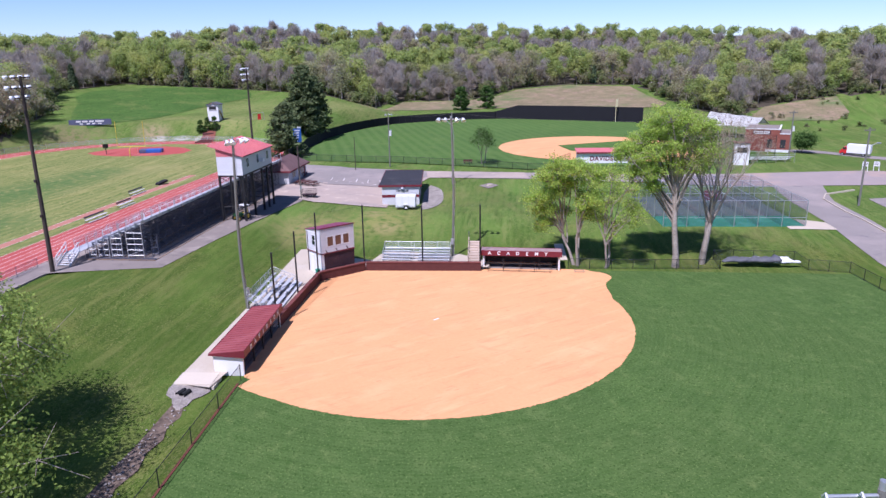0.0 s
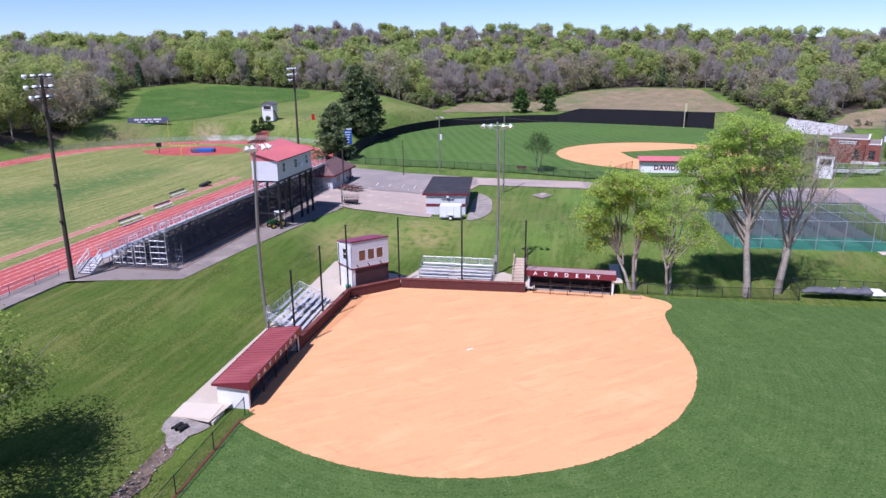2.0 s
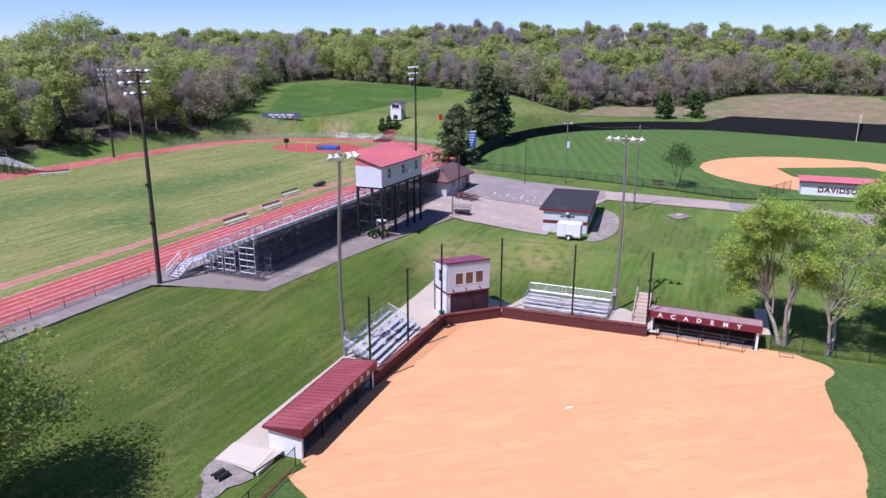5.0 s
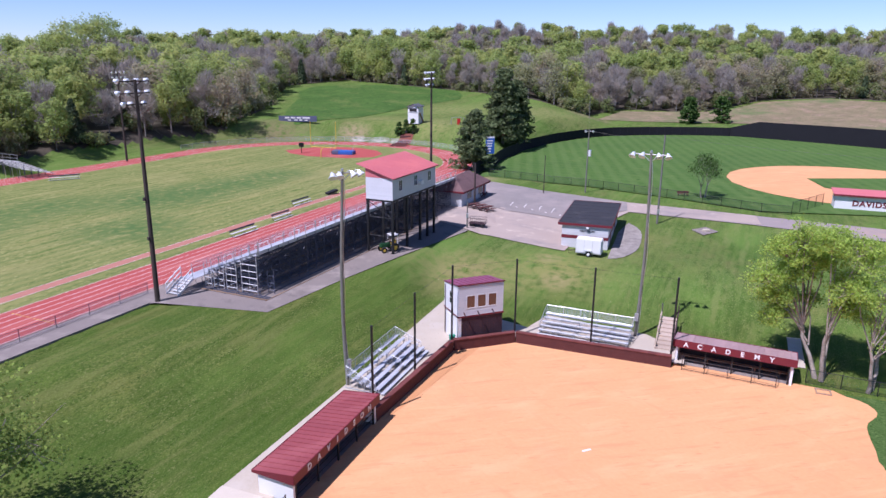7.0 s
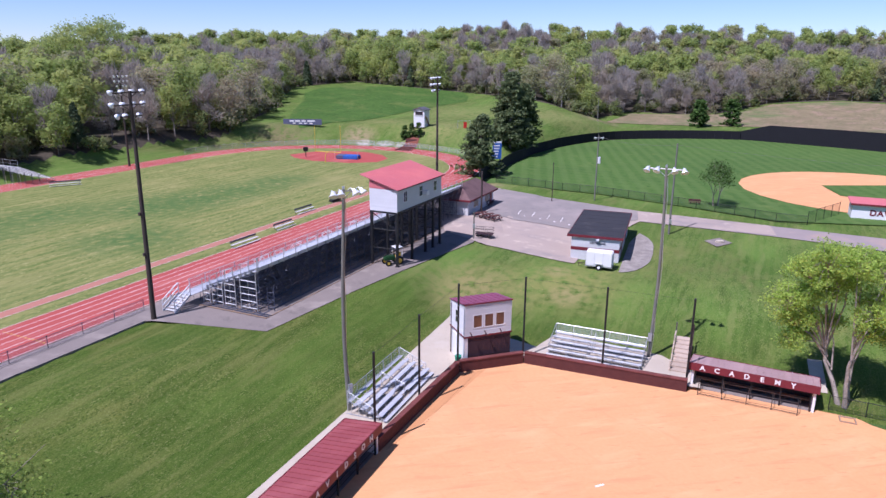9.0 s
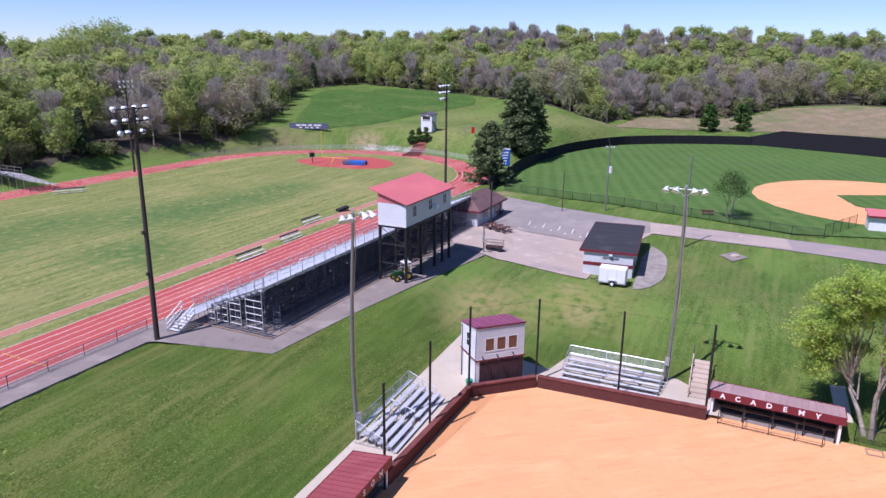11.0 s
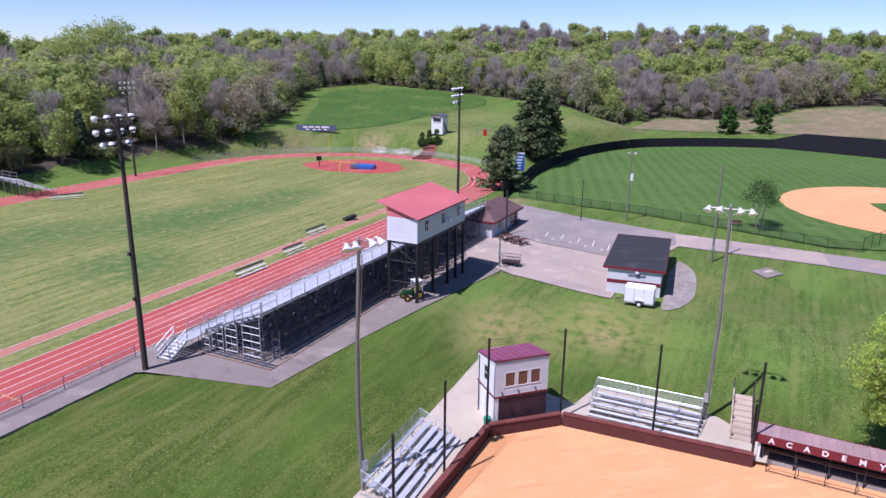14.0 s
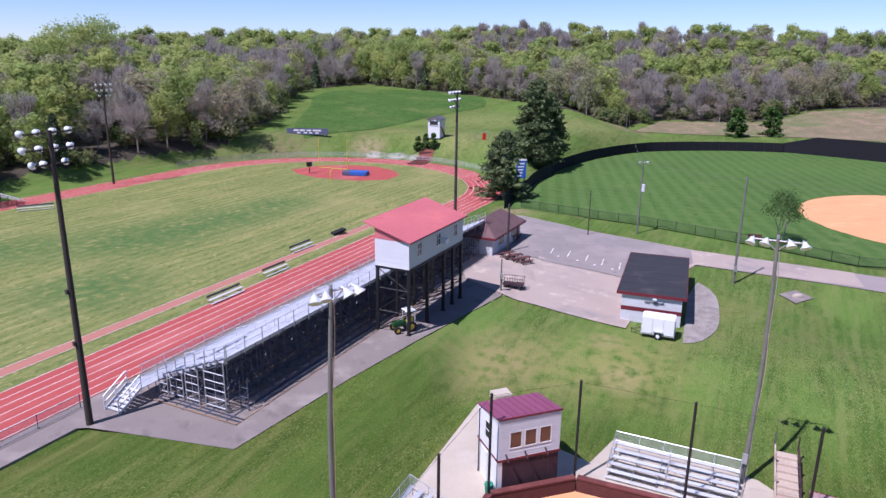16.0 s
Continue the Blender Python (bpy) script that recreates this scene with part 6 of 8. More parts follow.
# ---- restrooms ----
def restrooms():
    e = thing("restroom_building", 13.55, 81.35, 2.0, -17.5, "grey block restroom building with maroon band and dark flat roof", "building")
    W_, L_, h, hb = 5.5, 13.6, 3.12, 3.2
    bm = bmesh.new()
    box(bm, 0, W_, 0, L_, -0.3, h)
    wall = part("wall", bm, "grey", e, "pale grey painted block wall")
    bm = bmesh.new()
    box(bm, -0.025, W_ + 0.025, -0.025, L_ + 0.025, 1.38, 1.78)
    part("band", bm, "maroon", wall, "maroon painted band")
    bm = bmesh.new()
    box(bm, -0.45, W_ + 0.35, -0.2, L_ + 0.35, h + 0.005, h + 0.12)
    part("roof_deck", bm, "blackroof", e, "dark membrane roof")
    bm = bmesh.new()
    for k in range(7):
        y = 0.8 + k * 2.0
        box(bm, -0.44, W_ + 0.34, y, y + 0.07, h + 0.12, h + 0.135)
    part("roof_seam", bm, "blackroof", e)
    bm = bmesh.new()
    for q in ((-0.5, W_ + 0.4, -0.25, -0.2), (-0.5, W_ + 0.4, L_ + 0.35, L_ + 0.4), (-0.5, -0.45, -0.2, L_ + 0.35), (W_ + 0.35, W_ + 0.4, -0.2, L_ + 0.35)):
        box(bm, *q, h - 0.14, h + 0.15)
    part("fascia", bm, "maroon", e, "maroon roof edge")
    words("RESTROOMS", 0.32, 0.012, "tarp", wall, pose(W_ * 0.55, -0.03, 2.36, 90, 0, 0), "lettering")
    bm = bmesh.new()
    box(bm, W_ * 0.52, W_ * 0.52 + 0.35, -0.35, 0.0, 2.72, 2.92)
    part("wall_lamp", bm, "lampglass", e, "pale wall lamp")
    for y in (3.0, 9.0):
        bm = bmesh.new()
        box(bm, W_ - 0.02, W_ + 0.04, y, y + 0.95, 0.02, 1.37)
        part("door", bm, "maroon", e)
    bm = bmesh.new()
    for z in (0.42, 0.88, 1.3, 2.2, 2.65):
        box(bm, -0.006, W_ + 0.006, -0.006, L_ + 0.006, z, z + 0.012)
    part("block_joint", bm, "white", wall)


restrooms()


def cargo_trailer():
    e = thing("cargo_trailer", 14.55, 77.25, ground(15.8, 77) - 0.0, -20, "small white enclosed cargo trailer parked on the grass", "trailer")
    L_, W_ = 2.9, 1.55
    bm = bmesh.new()
    box(bm, 0, L_, 0, W_, 0.42, 2.05)
    bmesh.ops.bevel(bm, geom=bm.edges[:], offset=0.07, segments=2, affect="EDGES")
    body = part("body", bm, "white", e)
    bm = bmesh.new()
    for x in (0.03, 0.95, 1.9, L_ - 0.06):
        box(bm, x, x + 0.03, -0.012, 0.01, 0.5, 1.98)
    part("seam", bm, "galv", body)
    bm = bmesh.new()
    box(bm, -0.02, L_ + 0.02, -0.02, W_ + 0.02, 0.36, 0.46)
    part("chassis", bm, "galv", e)
    bm = bmesh.new()
    tube(bm, (0, 0.25, 0.4), (-1.0, W_ / 2, 0.4), 0.04, None, 6)
    tube(bm, (0, W_ - 0.25, 0.4), (-1.0, W_ / 2, 0.4), 0.04, None, 6)
    tube(bm, (-0.9, W_ / 2, 0.0), (-0.9, W_ / 2, 0.6), 0.03, None, 6)
    part("tongue", bm, "rust", e)
    for y in (-0.12, W_ - 0.1):
        bm = bmesh.new()
        tube(bm, (1.5, y, 0.33), (1.5, y + 0.22, 0.33), 0.33, None, 18)
        wheel = part("wheel", bm, "rubber", e, "black tyre")
        bm = bmesh.new()
        tube(bm, (1.5, y - 0.015, 0.33), (1.5, y + 0.1, 0.33), 0.17, None, 14)
        part("rim", bm, "white", wheel)
    bm = bmesh.new()
    box(bm, 1.05, 1.95, -0.2, 0.0, 0.70, 0.76)
    part("mudguard", bm, "galv", e)


cargo_trailer()


# ---- parking court ----
for k, (x, y) in enumerate(((8.3, 99.2), (10.2, 97.9), (12.2, 96.5), (13.9, 95.2), (15.7, 94.0))):
    q = [(x + 0.6, y + 1.8), (x + 0.69, y + 1.76), (x + 1.4, y + 4.2), (x + 1.31, y + 4.24)]
    sheet("stall_line", q, None, "chalk", "faded white parking stall line", 0.19)
for k, (x, y) in enumerate(((9.8, 99.9), (11.9, 98.4), (13.7, 97.0), (15.6, 95.8))):
    q = [(x + 0.17 * math.cos(a), y + 0.17 * math.sin(a)) for a in np.linspace(0, 2 * math.pi, 9)[:-1]]
    sheet("stall_mark", q, None, "chalk", "worn white painted parking mark", 0.19)
sheet("grey_patch", [(4.6, 121.0), (6.6, 120.6), (15.0, 113.1), (27, 103.8), (25.8, 98.8), (16.2, 93.4), (9.5, 97.0), (5.0, 99.5), (3.2, 104), (3.0, 112)], None, "asphalt", "darker grey asphalt part of the court", 0.15)


def picnic_table(x, y, turn):
    e = thing("picnic_table", x, y, ground(x, y) + 0.06, turn, "dark maroon timber picnic table on the asphalt", "picnic table", "picnic tables")
    bm = bmesh.new()
    for k in range(5):
        box(bm, -0.9, 0.9, -0.37 + k * 0.15, -0.24 + k * 0.15, 0.70, 0.75)
    part("tabletop", bm, "maroon2", e)
    for y_ in (-0.78, 0.53):
        bm = bmesh.new()
        box(bm, -0.9, 0.9, y_, y_ + 0.25, 0.42, 0.47)
        part("seat", bm, "maroon2", e)
    for x_ in (-0.65, 0.6):
        bm = bmesh.new()
        tube(bm, (x_, -0.65, 0), (x_, -0.2, 0.72), 0.045, None, 5)
        tube(bm, (x_, 0.65, 0), (x_, 0.2, 0.72), 0.045, None, 5)
        box(bm, x_ - 0.04, x_ + 0.04, -0.75, 0.75, 0.36, 0.42)
        part("leg_frame", bm, "maroon2", e)


M["maroon2"] = material("weathered_maroon_timber", (0.130, 0.050, 0.045), 0.85, (0.085, 0.034, 0.032), 0.8, 8, 0.7, 0.2)
for x, y, t in ((3.5, 98.3, 35), (4.4, 97.4, 30), (5.3, 96.3, 40), (4.6, 106.3, 70), (5.0, 108.2, 80)):
    picnic_table(x, y, t)


def cart():
    e = thing("wire_cart", 3.6, 87.9, ground(3.6, 87.9) + 0.05, -15, "dark wire-sided utility cart at the edge of the court", "cart")
    bm = bmesh.new()
    for x in np.linspace(-1.1, 1.1, 9):
        for y in (-0.6, 0.6):
            tube(bm, (x, y, 0.4), (x, y, 1.15), 0.02, None, 4)
    for z in (0.4, 0.75, 1.15):
        for y in (-0.6, 0.6):
            tube(bm, (-1.1, y, z), (1.1, y, z), 0.025, None, 5)
        for x in (-1.1, 1.1):
            tube(bm, (x, -0.6, z), (x, 0.6, z), 0.025, None, 5)
    part("side_grille", bm, "rust", e)
    bm = bmesh.new()
    box(bm, -1.1, 1.1, -0.6, 0.6, 0.36, 0.42)
    part("deck", bm, "darkwood", e)
    for x in (-0.75, 0.75):
        for y in (-0.62, 0.55):
            bm = bmesh.new()
            tube(bm, (x, y, 0.2), (x, y + 0.08, 0.2), 0.2, None, 12)
            part("wheel", bm, "rubber", e)


cart()


def tractor():
    e = thing("garden_tractor", -7.0, 75.0, 3.12, 30, "small green tractor with yellow rims under the tower", "tractor")
    bm = bmesh.new()
    box(bm, -0.9, 0.35, -0.3, 0.3, 0.55, 1.0)
    bmesh.ops.bevel(bm, geom=bm.edges[:], offset=0.08, segments=2, affect="EDGES")
    part("hood", bm, "deere", e)
    bm = bmesh.new()
    box(bm, 0.35, 1.0, -0.5, 0.5, 0.6, 0.75)
    part("fender", bm, "deere", e)
    bm = bmesh.new()
    box(bm, 0.5, 0.95, -0.25, 0.25, 0.76, 0.9)
    box(bm, 0.88, 1.0, -0.25, 0.25, 0.9, 1.3)
    part("seat", bm, "yellow", e)
    bm = bmesh.new()
    for x in (0.3, 1.05):
        for y in (-0.48, 0.48):
            tube(bm, (x, y, 0.7), (x, y, 1.9), 0.03, None, 6)
    box(bm, 0.2, 1.15, -0.55, 0.55, 1.9, 1.96)
    part("canopy", bm, "white", e, "pale canopy")
    for x, r in ((-0.6, 0.33), (0.7, 0.5)):
        for y in (-0.62, 0.42):
            bm = bmesh.new()
            tube(bm, (x, y, r), (x, y + 0.2, r), r, None, 16)
            w = part("wheel", bm, "rubber", e)
            bm = bmesh.new()
            tube(bm, (x, y - 0.01, r), (x, y + 0.21, r), r * 0.5, None, 12)
            part("rim", bm, "yellow", w)


tractor()

# ---- football field kit ----
def goal_post():
    o = K(-86.4, 125.7, 3.1)
    e = thing("goal_post", -27.7, 149.3, 3.1, -23.5 + 4, "yellow football goal post on a single bent stem", "goal post")
    bm = bmesh.new()
    bent(bm, [Vector((0, -1.2, 0)), Vector((0, -1.2, 1.3)), Vector((0, -1.0, 1.8)), Vector((0, -0.3, 2.1)), Vector((0, 0, 2.15))], [0.09] * 5, 10)
    part("stem", bm, "yellow", e)
    bm = bmesh.new()
    tube(bm, (-3.1, 0, 2.15), (3.1, 0, 2.15), 0.07, None, 8)
    part("crossbar", bm, "yellow", e)
    for x in (-3.1, 3.1):
        bm = bmesh.new()
        tube(bm, (x, 0, 2.15), (x, 0, 7.7), 0.055, None, 8)
        part("upright", bm, "yellow", e)


goal_post()
e = thing("landing_mat", -24.2, 154.6, 3.13, -8, "thick blue high jump landing mat", "mat")
bm = bmesh.new()
box(bm, -2.4, 2.4, -1.4, 1.4, 0, 0.75)
bmesh.ops.bevel(bm, geom=bm.edges[:], offset=0.1, segments=2, affect="EDGES")
part("mat_block", bm, "blue", e)
bm = bmesh.new()
box(bm, -2.45, -0.9, -1.45, 1.45, 0.2, 0.78)
part("mat_end", bm, "navy", e)
for x in (-2.6, 2.6):
    bm = bmesh.new()
    tube(bm, (x, -1.7, 0), (x, -1.7, 2.0), 0.04, None, 6)
    part("standard", bm, "galv", e)
e = thing("field_clock", -33.9, 155.6, 3.1, 20, "small dark scoreboard box on a rusty post", "clock")
bm = bmesh.new()
tube(bm, (0, 0, 0), (0, 0, 1.5), 0.09, None, 8)
part("post", bm, "rust", e)
bm = bmesh.new()
box(bm, -0.55, 0.55, -0.2, 0.2, 1.4, 2.3)
part("case", bm, "black", e)


def team_bench(x, y, length, label, turn=66.5):
    e = thing("team_bench", x, y, 3.12, turn, label, "bench", "aluminium team benches")
    bm = bmesh.new()
    box(bm, 0, length, -0.2, 0.15, 0.42, 0.47)
    part("seat", bm, "alu", e)
    bm = bmesh.new()
    box(bm, 0, length, 0.22, 0.26, 0.62, 0.85)
    part("backrest", bm, "tarp", e, "dark backrest board")
    bm = bmesh.new()
    box(bm, 0, length, -0.45, -0.22, 0.10, 0.14)
    part("foot_plank", bm, "alu", e)
    for x_ in (0.3, length / 2, length - 0.3):
        bm = bmesh.new()
        tube(bm, (x_, -0.35, 0), (x_, 0.0, 0.42), 0.03, None, 5)
        tube(bm, (x_, 0.3, 0), (x_, 0.24, 0.8), 0.03, None, 5)
        tube(bm, (x_, -0.4, 0.1), (x_, 0.2, 0.1), 0.03, None, 5)
        part("leg_frame", bm, "rust", e)


team_bench(-26.3, 80.2, 4.6, "aluminium team bench with backrest beside the runway")
team_bench(-23.5, 89.0, 3.9, "aluminium team bench beside the runway")
team_bench(-22.9, 98.3, 4.2, "aluminium team bench with dark frame near the track")
team_bench(-69.5, 117.0, 4.9, "pale team bench across the field", 33)
e = thing("blocking_sled", -18.9, 107.9, 3.12, 40, "low dark padded training sled on the runway edge", "training sled")
bm = bmesh.new()
slab(bm, [(-0.9, -0.5, 0.35), (0.9, -0.5, 0.75), (0.9, 0.5, 0.75), (-0.9, 0.5, 0.35)], 0.3)
part("pad", bm, "rubber", e)
bm = bmesh.new()
for y in (-0.5, 0.5):
    tube(bm, (-1.0, y, 0.05), (1.0, y, 0.05), 0.04, None, 6)
    tube(bm, (0.6, y, 0.05), (0.6, y, 0.5), 0.04, None, 6)
part("skid", bm, "rust", e)


def far_stand():
    e = thing("visitor_bleacher", -74.5, 124.0, 3.1, 155, "low aluminium visitor bleacher beside the far straight", "bleachers")
    for i in range(10):
        bm = bmesh.new()
        box(bm, -3, 9, i * 0.62, i * 0.62 + 0.3, 0.45 + i * 0.3, 0.5 + i * 0.3)
        part("seat_plank", bm, "alu", e)
    for x in np.linspace(-3, 9, 7):
        bm = bmesh.new()
        tube(bm, (x, 0, 0.35), (x, 6.1, 3.2), 0.04, None, 5)
        for i in range(5):
            tube(bm, (x, 0.3 + i * 1.25, 0), (x, 0.3 + i * 1.25, 0.45 + i * 0.6), 0.035, None, 5)
        part("support_frame", bm, "scaff", e)
    bm = bmesh.new()
    for x in np.linspace(-3, 9, 7):
        tube(bm, (x, 6.2, 0.0), (x, 6.2, 4.4), 0.03, None, 5)
    for z in (4.4, 3.8):
        tube(bm, (-3, 6.2, z), (9, 6.2, z), 0.03, None, 5)
    part("guard_rail", bm, "galv", e)


far_stand()
fence("track_fence", [flat2(K(TQ + 36.3 * math.cos(a), TP + 36.3 * math.sin(a))) for a in np.linspace(radians(48), radians(178), 26)], 1.1, "low galvanised chain-link fence round the track bend", None, 4.0, "galv", "chaingalv", 0.03)
fence("track_fence", [flat2(K(-49.3, p)) for p in np.linspace(-30, 44, 3)], 1.0, "low dark chain-link fence beside the track straight", 3.1, 3.0, "scaff", "chaingalv", 0.03)


# ---- hill: sign, shed, planted bed ----
def field_sign():
    y = 186.0
    z = ground(-41, y)
    e = thing("field_sign", -41.2, y, z, 0, "long slate-blue sign board with pale unreadable lines", "sign")
    bm = bmesh.new()
    box(bm, -5.1, 5.1, -0.08, 0.08, 0.25, 1.75)
    board = part("board", bm, "navy", e)
    for x0, x1, z0, z1 in ((-3.4, -2.2, 1.05, 1.45), (-1.9, -0.6, 1.05, 1.45), (-0.2, 0.9, 1.05, 1.45), (1.3, 3.3, 1.05, 1.45), (-2.6, -1.8, 0.5, 0.8), (-0.9, -0.1, 0.5, 0.8), (0.4, 1.2, 0.5, 0.8), (1.9, 2.7, 0.5, 0.8)):
        bm = bmesh.new()
        box(bm, x0, x1, -0.1, -0.08, z0, z1)
        part("text_bar", bm, "letters", board)
    for x in (-4.6, -1.5, 1.5, 4.6):
        bm = bmesh.new()
        box(bm, x - 0.08, x + 0.08, 0.08, 0.2, -0.6, 1.7)
        part("post", bm, "rust", e)


field_sign()


def hill_shed():
    x, y = -9.6, 183.8
    z = ground(x, y) - 0.1
    e = thing("camera_shed", x, y, z, -20, "narrow two-storey white filming shed with grey roof on the hill", "shed")
    bm = bmesh.new()
    box(bm, -1.5, 1.5, -1.5, 1.8, 0, 4.4)
    part("wall", bm, "white", e)
    bm = bmesh.new()
    box(bm, -1.0, 1.0, -1.56, -1.49, 3.1, 4.0)
    part("opening", bm, "glassdark", e, "dark viewing opening")
    bm = bmesh.new()
    box(bm, -1.1, 1.1, -1.62, -1.5, 2.95, 3.1)
    part("sill", bm, "grey", e)
    for s in (-1, 1):
        bm = bmesh.new()
        q = [(0, -1.9, 5.05), (0, 2.1, 5.05), (s * 1.8, 2.1, 4.42), (s * 1.8, -1.9, 4.42)]
        slab(bm, q if s < 0 else q[::-1], 0.12)
        bmesh.ops.recalc_face_normals(bm, faces=bm.faces[:])
        part("roof_slope", bm, "tarp", e, "dark grey roof")
    prism_ = [(-1.5, 4.4), (1.5, 4.4), (0, 4.88)]
    for y_ in (-1.5, 1.75):
        bm = bmesh.new()
        lo = [bm.verts.new((a, y_, b)) for a, b in prism_]
        hi = [bm.verts.new((a, y_ + 0.05, b)) for a, b in prism_]
        bm.faces.new(lo)
        bm.faces.new(hi[::-1])
        for i in range(3):
            bm.faces.new((lo[(i + 1) % 3], lo[i], hi[i], hi[(i + 1) % 3]))
        part("gable", bm, "white", e)
    bm = bmesh.new()
    slab(bm, [(1.52, -1.2, 2.9), (1.9, -1.2, 2.9), (1.9, 1.6, 0.1), (1.52, 1.6, 0.1)], 0.15)
    part("outer_stair", bm, "wood", e)


hill_shed()
sheet("planted_bed", [(-15.2, 169.6), (-11.2, 169.2), (-9.8, 178.5), (-12.8, 181.0)], None, "mulch", "red-brown mulch bed on the bank", 0.12)
e = thing("bed_edging", -13.2, 169.0, ground(-13.2, 169), -8, "low timber edging stacked round the mulch bed", "edging")
for i in range(5):
    bm = bmesh.new()
    y0 = i * 2.3
    zz = ground(-13.2 + 0.25 * y0, 169 + y0) - ground(-13.2, 169)
    box(bm, -2.0 + 0.15 * i, 1.9 - 0.1 * i, y0, y0 + 0.25, zz - 0.2, zz + 0.35)
    part("timber", bm, "maroon2", e)
e = thing("practice_goal", 1.5, 178.5, ground(1.5, 178.5), 10, "small red-framed practice goal on the hill", "goal")
bm = bmesh.new()
for x in (-1.6, 1.6):
    tube(bm, (x, 0, 0), (x, 0, 1.8), 0.05, None, 6)
    tube(bm, (x, 0, 1.8), (x, 1.2, 0), 0.04, None, 6)
tube(bm, (-1.6, 0, 1.8), (1.6, 0, 1.8), 0.05, None, 6)
part("frame", bm, "galv", e)
bm = bmesh.new()
box(bm, -0.1, 0.7, -0.1, 0.3, 0, 1.5)
part("target", bm, "vanred", e, "red target")


# ---- baseball field ----
def windscreen():
    """Black cloth on the outfield fence, with the tall batter's eye."""
    e = thing("windscreen_fence", BX, BY, 3.0, 0, "long black windscreen fence with a taller batter's eye wall", "fence")
    a0, a1 = radians(192.4), radians(78)
    n = 54
    post = None
    prev = None
    for i in range(n + 1):
        a = lerp(a0, a1, i / n)
        x, y = fence_radius(a) * math.cos(a), fence_radius(a) * math.sin(a)
        if post is None:
            bm = bmesh.new()
            tube(bm, (0, 0, 0), (0, 0, 2.5), 0.05, None, 6)
            post = part("post", bm, "black", e)
            ob = post
        else:
            ob = new("post", post.data)
            ob.parent = e
        ob.location = (x, y, 0)
        if prev:
            bm = bmesh.new()
            for off in (0.0,):
                p0, p1 = Vector((prev[0], prev[1], 0)), Vector((x, y, 0))
                d = (p1 - p0).normalized().cross(Vector((0, 0, 1))) * 0.03
                up = Vector((0, 0, 2.45))
                lo = [bm.verts.new(q) for q in (p0 - d, p1 - d, p1 - d + up, p0 - d + up)]
                hi = [bm.verts.new(q) for q in (p0 + d, p1 + d, p1 + d + up, p0 + d + up)]
                bm.faces.new(lo)
                bm.faces.new(hi[::-1])
                for k in range(4):
                    bm.faces.new((lo[(k + 1) % 4], lo[k], hi[k], hi[(k + 1) % 4]))
            part("screen_panel", bm, "blackmesh", e)
        prev = (x, y)
    # batter's eye: tall flat wall from the arc's end
    a = Vector((BR * math.cos(a1), BR * math.sin(a1), 0))
    pts = [Vector((13, 61.0, 2.45)), Vector((19, 56.0, 4.6)), Vector((33, 43.0, 4.7)), Vector((48, 27.0, 4.7))]
    for p0, p1 in zip(pts, pts[1:]):
        bm = bmesh.new()
        d = (p1 - p0)
        d.z = 0
        d = d.normalized().cross(Vector((0, 0, 1))) * 0.05
        q0, q1 = Vector((p0.x, p0.y, 0)), Vector((p1.x, p1.y, 0))
        lo = [bm.verts.new(q) for q in (q0 - d, q1 - d, p1 - d, p0 - d)]
        hi = [bm.verts.new(q) for q in (q0 + d, q1 + d, p1 + d, p0 + d)]
        bm.faces.new(lo)
        bm.faces.new(hi[::-1])
        for k in range(4):
            bm.faces.new((lo[(k + 1) % 4], lo[k], hi[k], hi[(k + 1) % 4]))
        part("eye_panel", bm, "blackmesh", e)


windscreen()
fence("outfield_fence", [(7.1, 127.4), (15.4, 121.8), (23.7, 117.6), (34.5, 108.9), (45.0, 98.4), (48.6, 96.8)], 1.3, "low black chain-link fence along the baseball outfield", None, 3.0)
fence("outfield_fence", [(48.6, 96.8), (56.5, 103.6)], 1.9, "black chain-link fence beside the baseball dugout", None, 2.6)
e = thing("foul_pole", BX + 41.2, BY + 31.6, 3.0, 0, "tall pale yellow foul pole before the black wall", "foul pole")
bm = bmesh.new()
tube(bm, (0, 0, 0), (0, 0, 7.2), 0.09, None, 8)
part("pole", bm, "paleyellow", e)
bm = bmesh.new()
box(bm, 0.1, 0.6, -0.02, 0.02, 4.8, 7.1)
part("wing", bm, "paleyellow", e)


def ball_dugout(x, y, turn, text, label):
    e = thing("baseball_dugout", x, y, 2.95, turn, label, "dugout", "baseball dugouts")
    L_, D_ = 11.0, 2.8
    bm = bmesh.new()
    box(bm, 0, L_, 0, 0.2, 0, 2.2)
    wall = part("back_wall", bm, "white", e)
    for x0 in (0.0, L_ - 0.2):
        bm = bmesh.new()
        box(bm, x0, x0 + 0.2, 0.2, D_, 0, 2.2)
        part("side_wall", bm, "white", e)
    bm = bmesh.new()
    slab(bm, [(-0.3, -0.4, 2.35), (L_ + 0.3, -0.4, 2.35), (L_ + 0.3, D_ + 0.4, 2.75), (-0.3, D_ + 0.4, 2.75)], 0.12)
    part("roof", bm, "pinkroof", e)
    bm = bmesh.new()
    box(bm, -0.3, L_ + 0.3, -0.44, -0.4, 2.1, 2.36)
    part("fascia", bm, "maroon", e)
    words(text, 1.15, 0.02, "maroon", wall, pose(L_ / 2, -0.03, 1.05, 90, 0, 0), "lettering", gap=1.15)


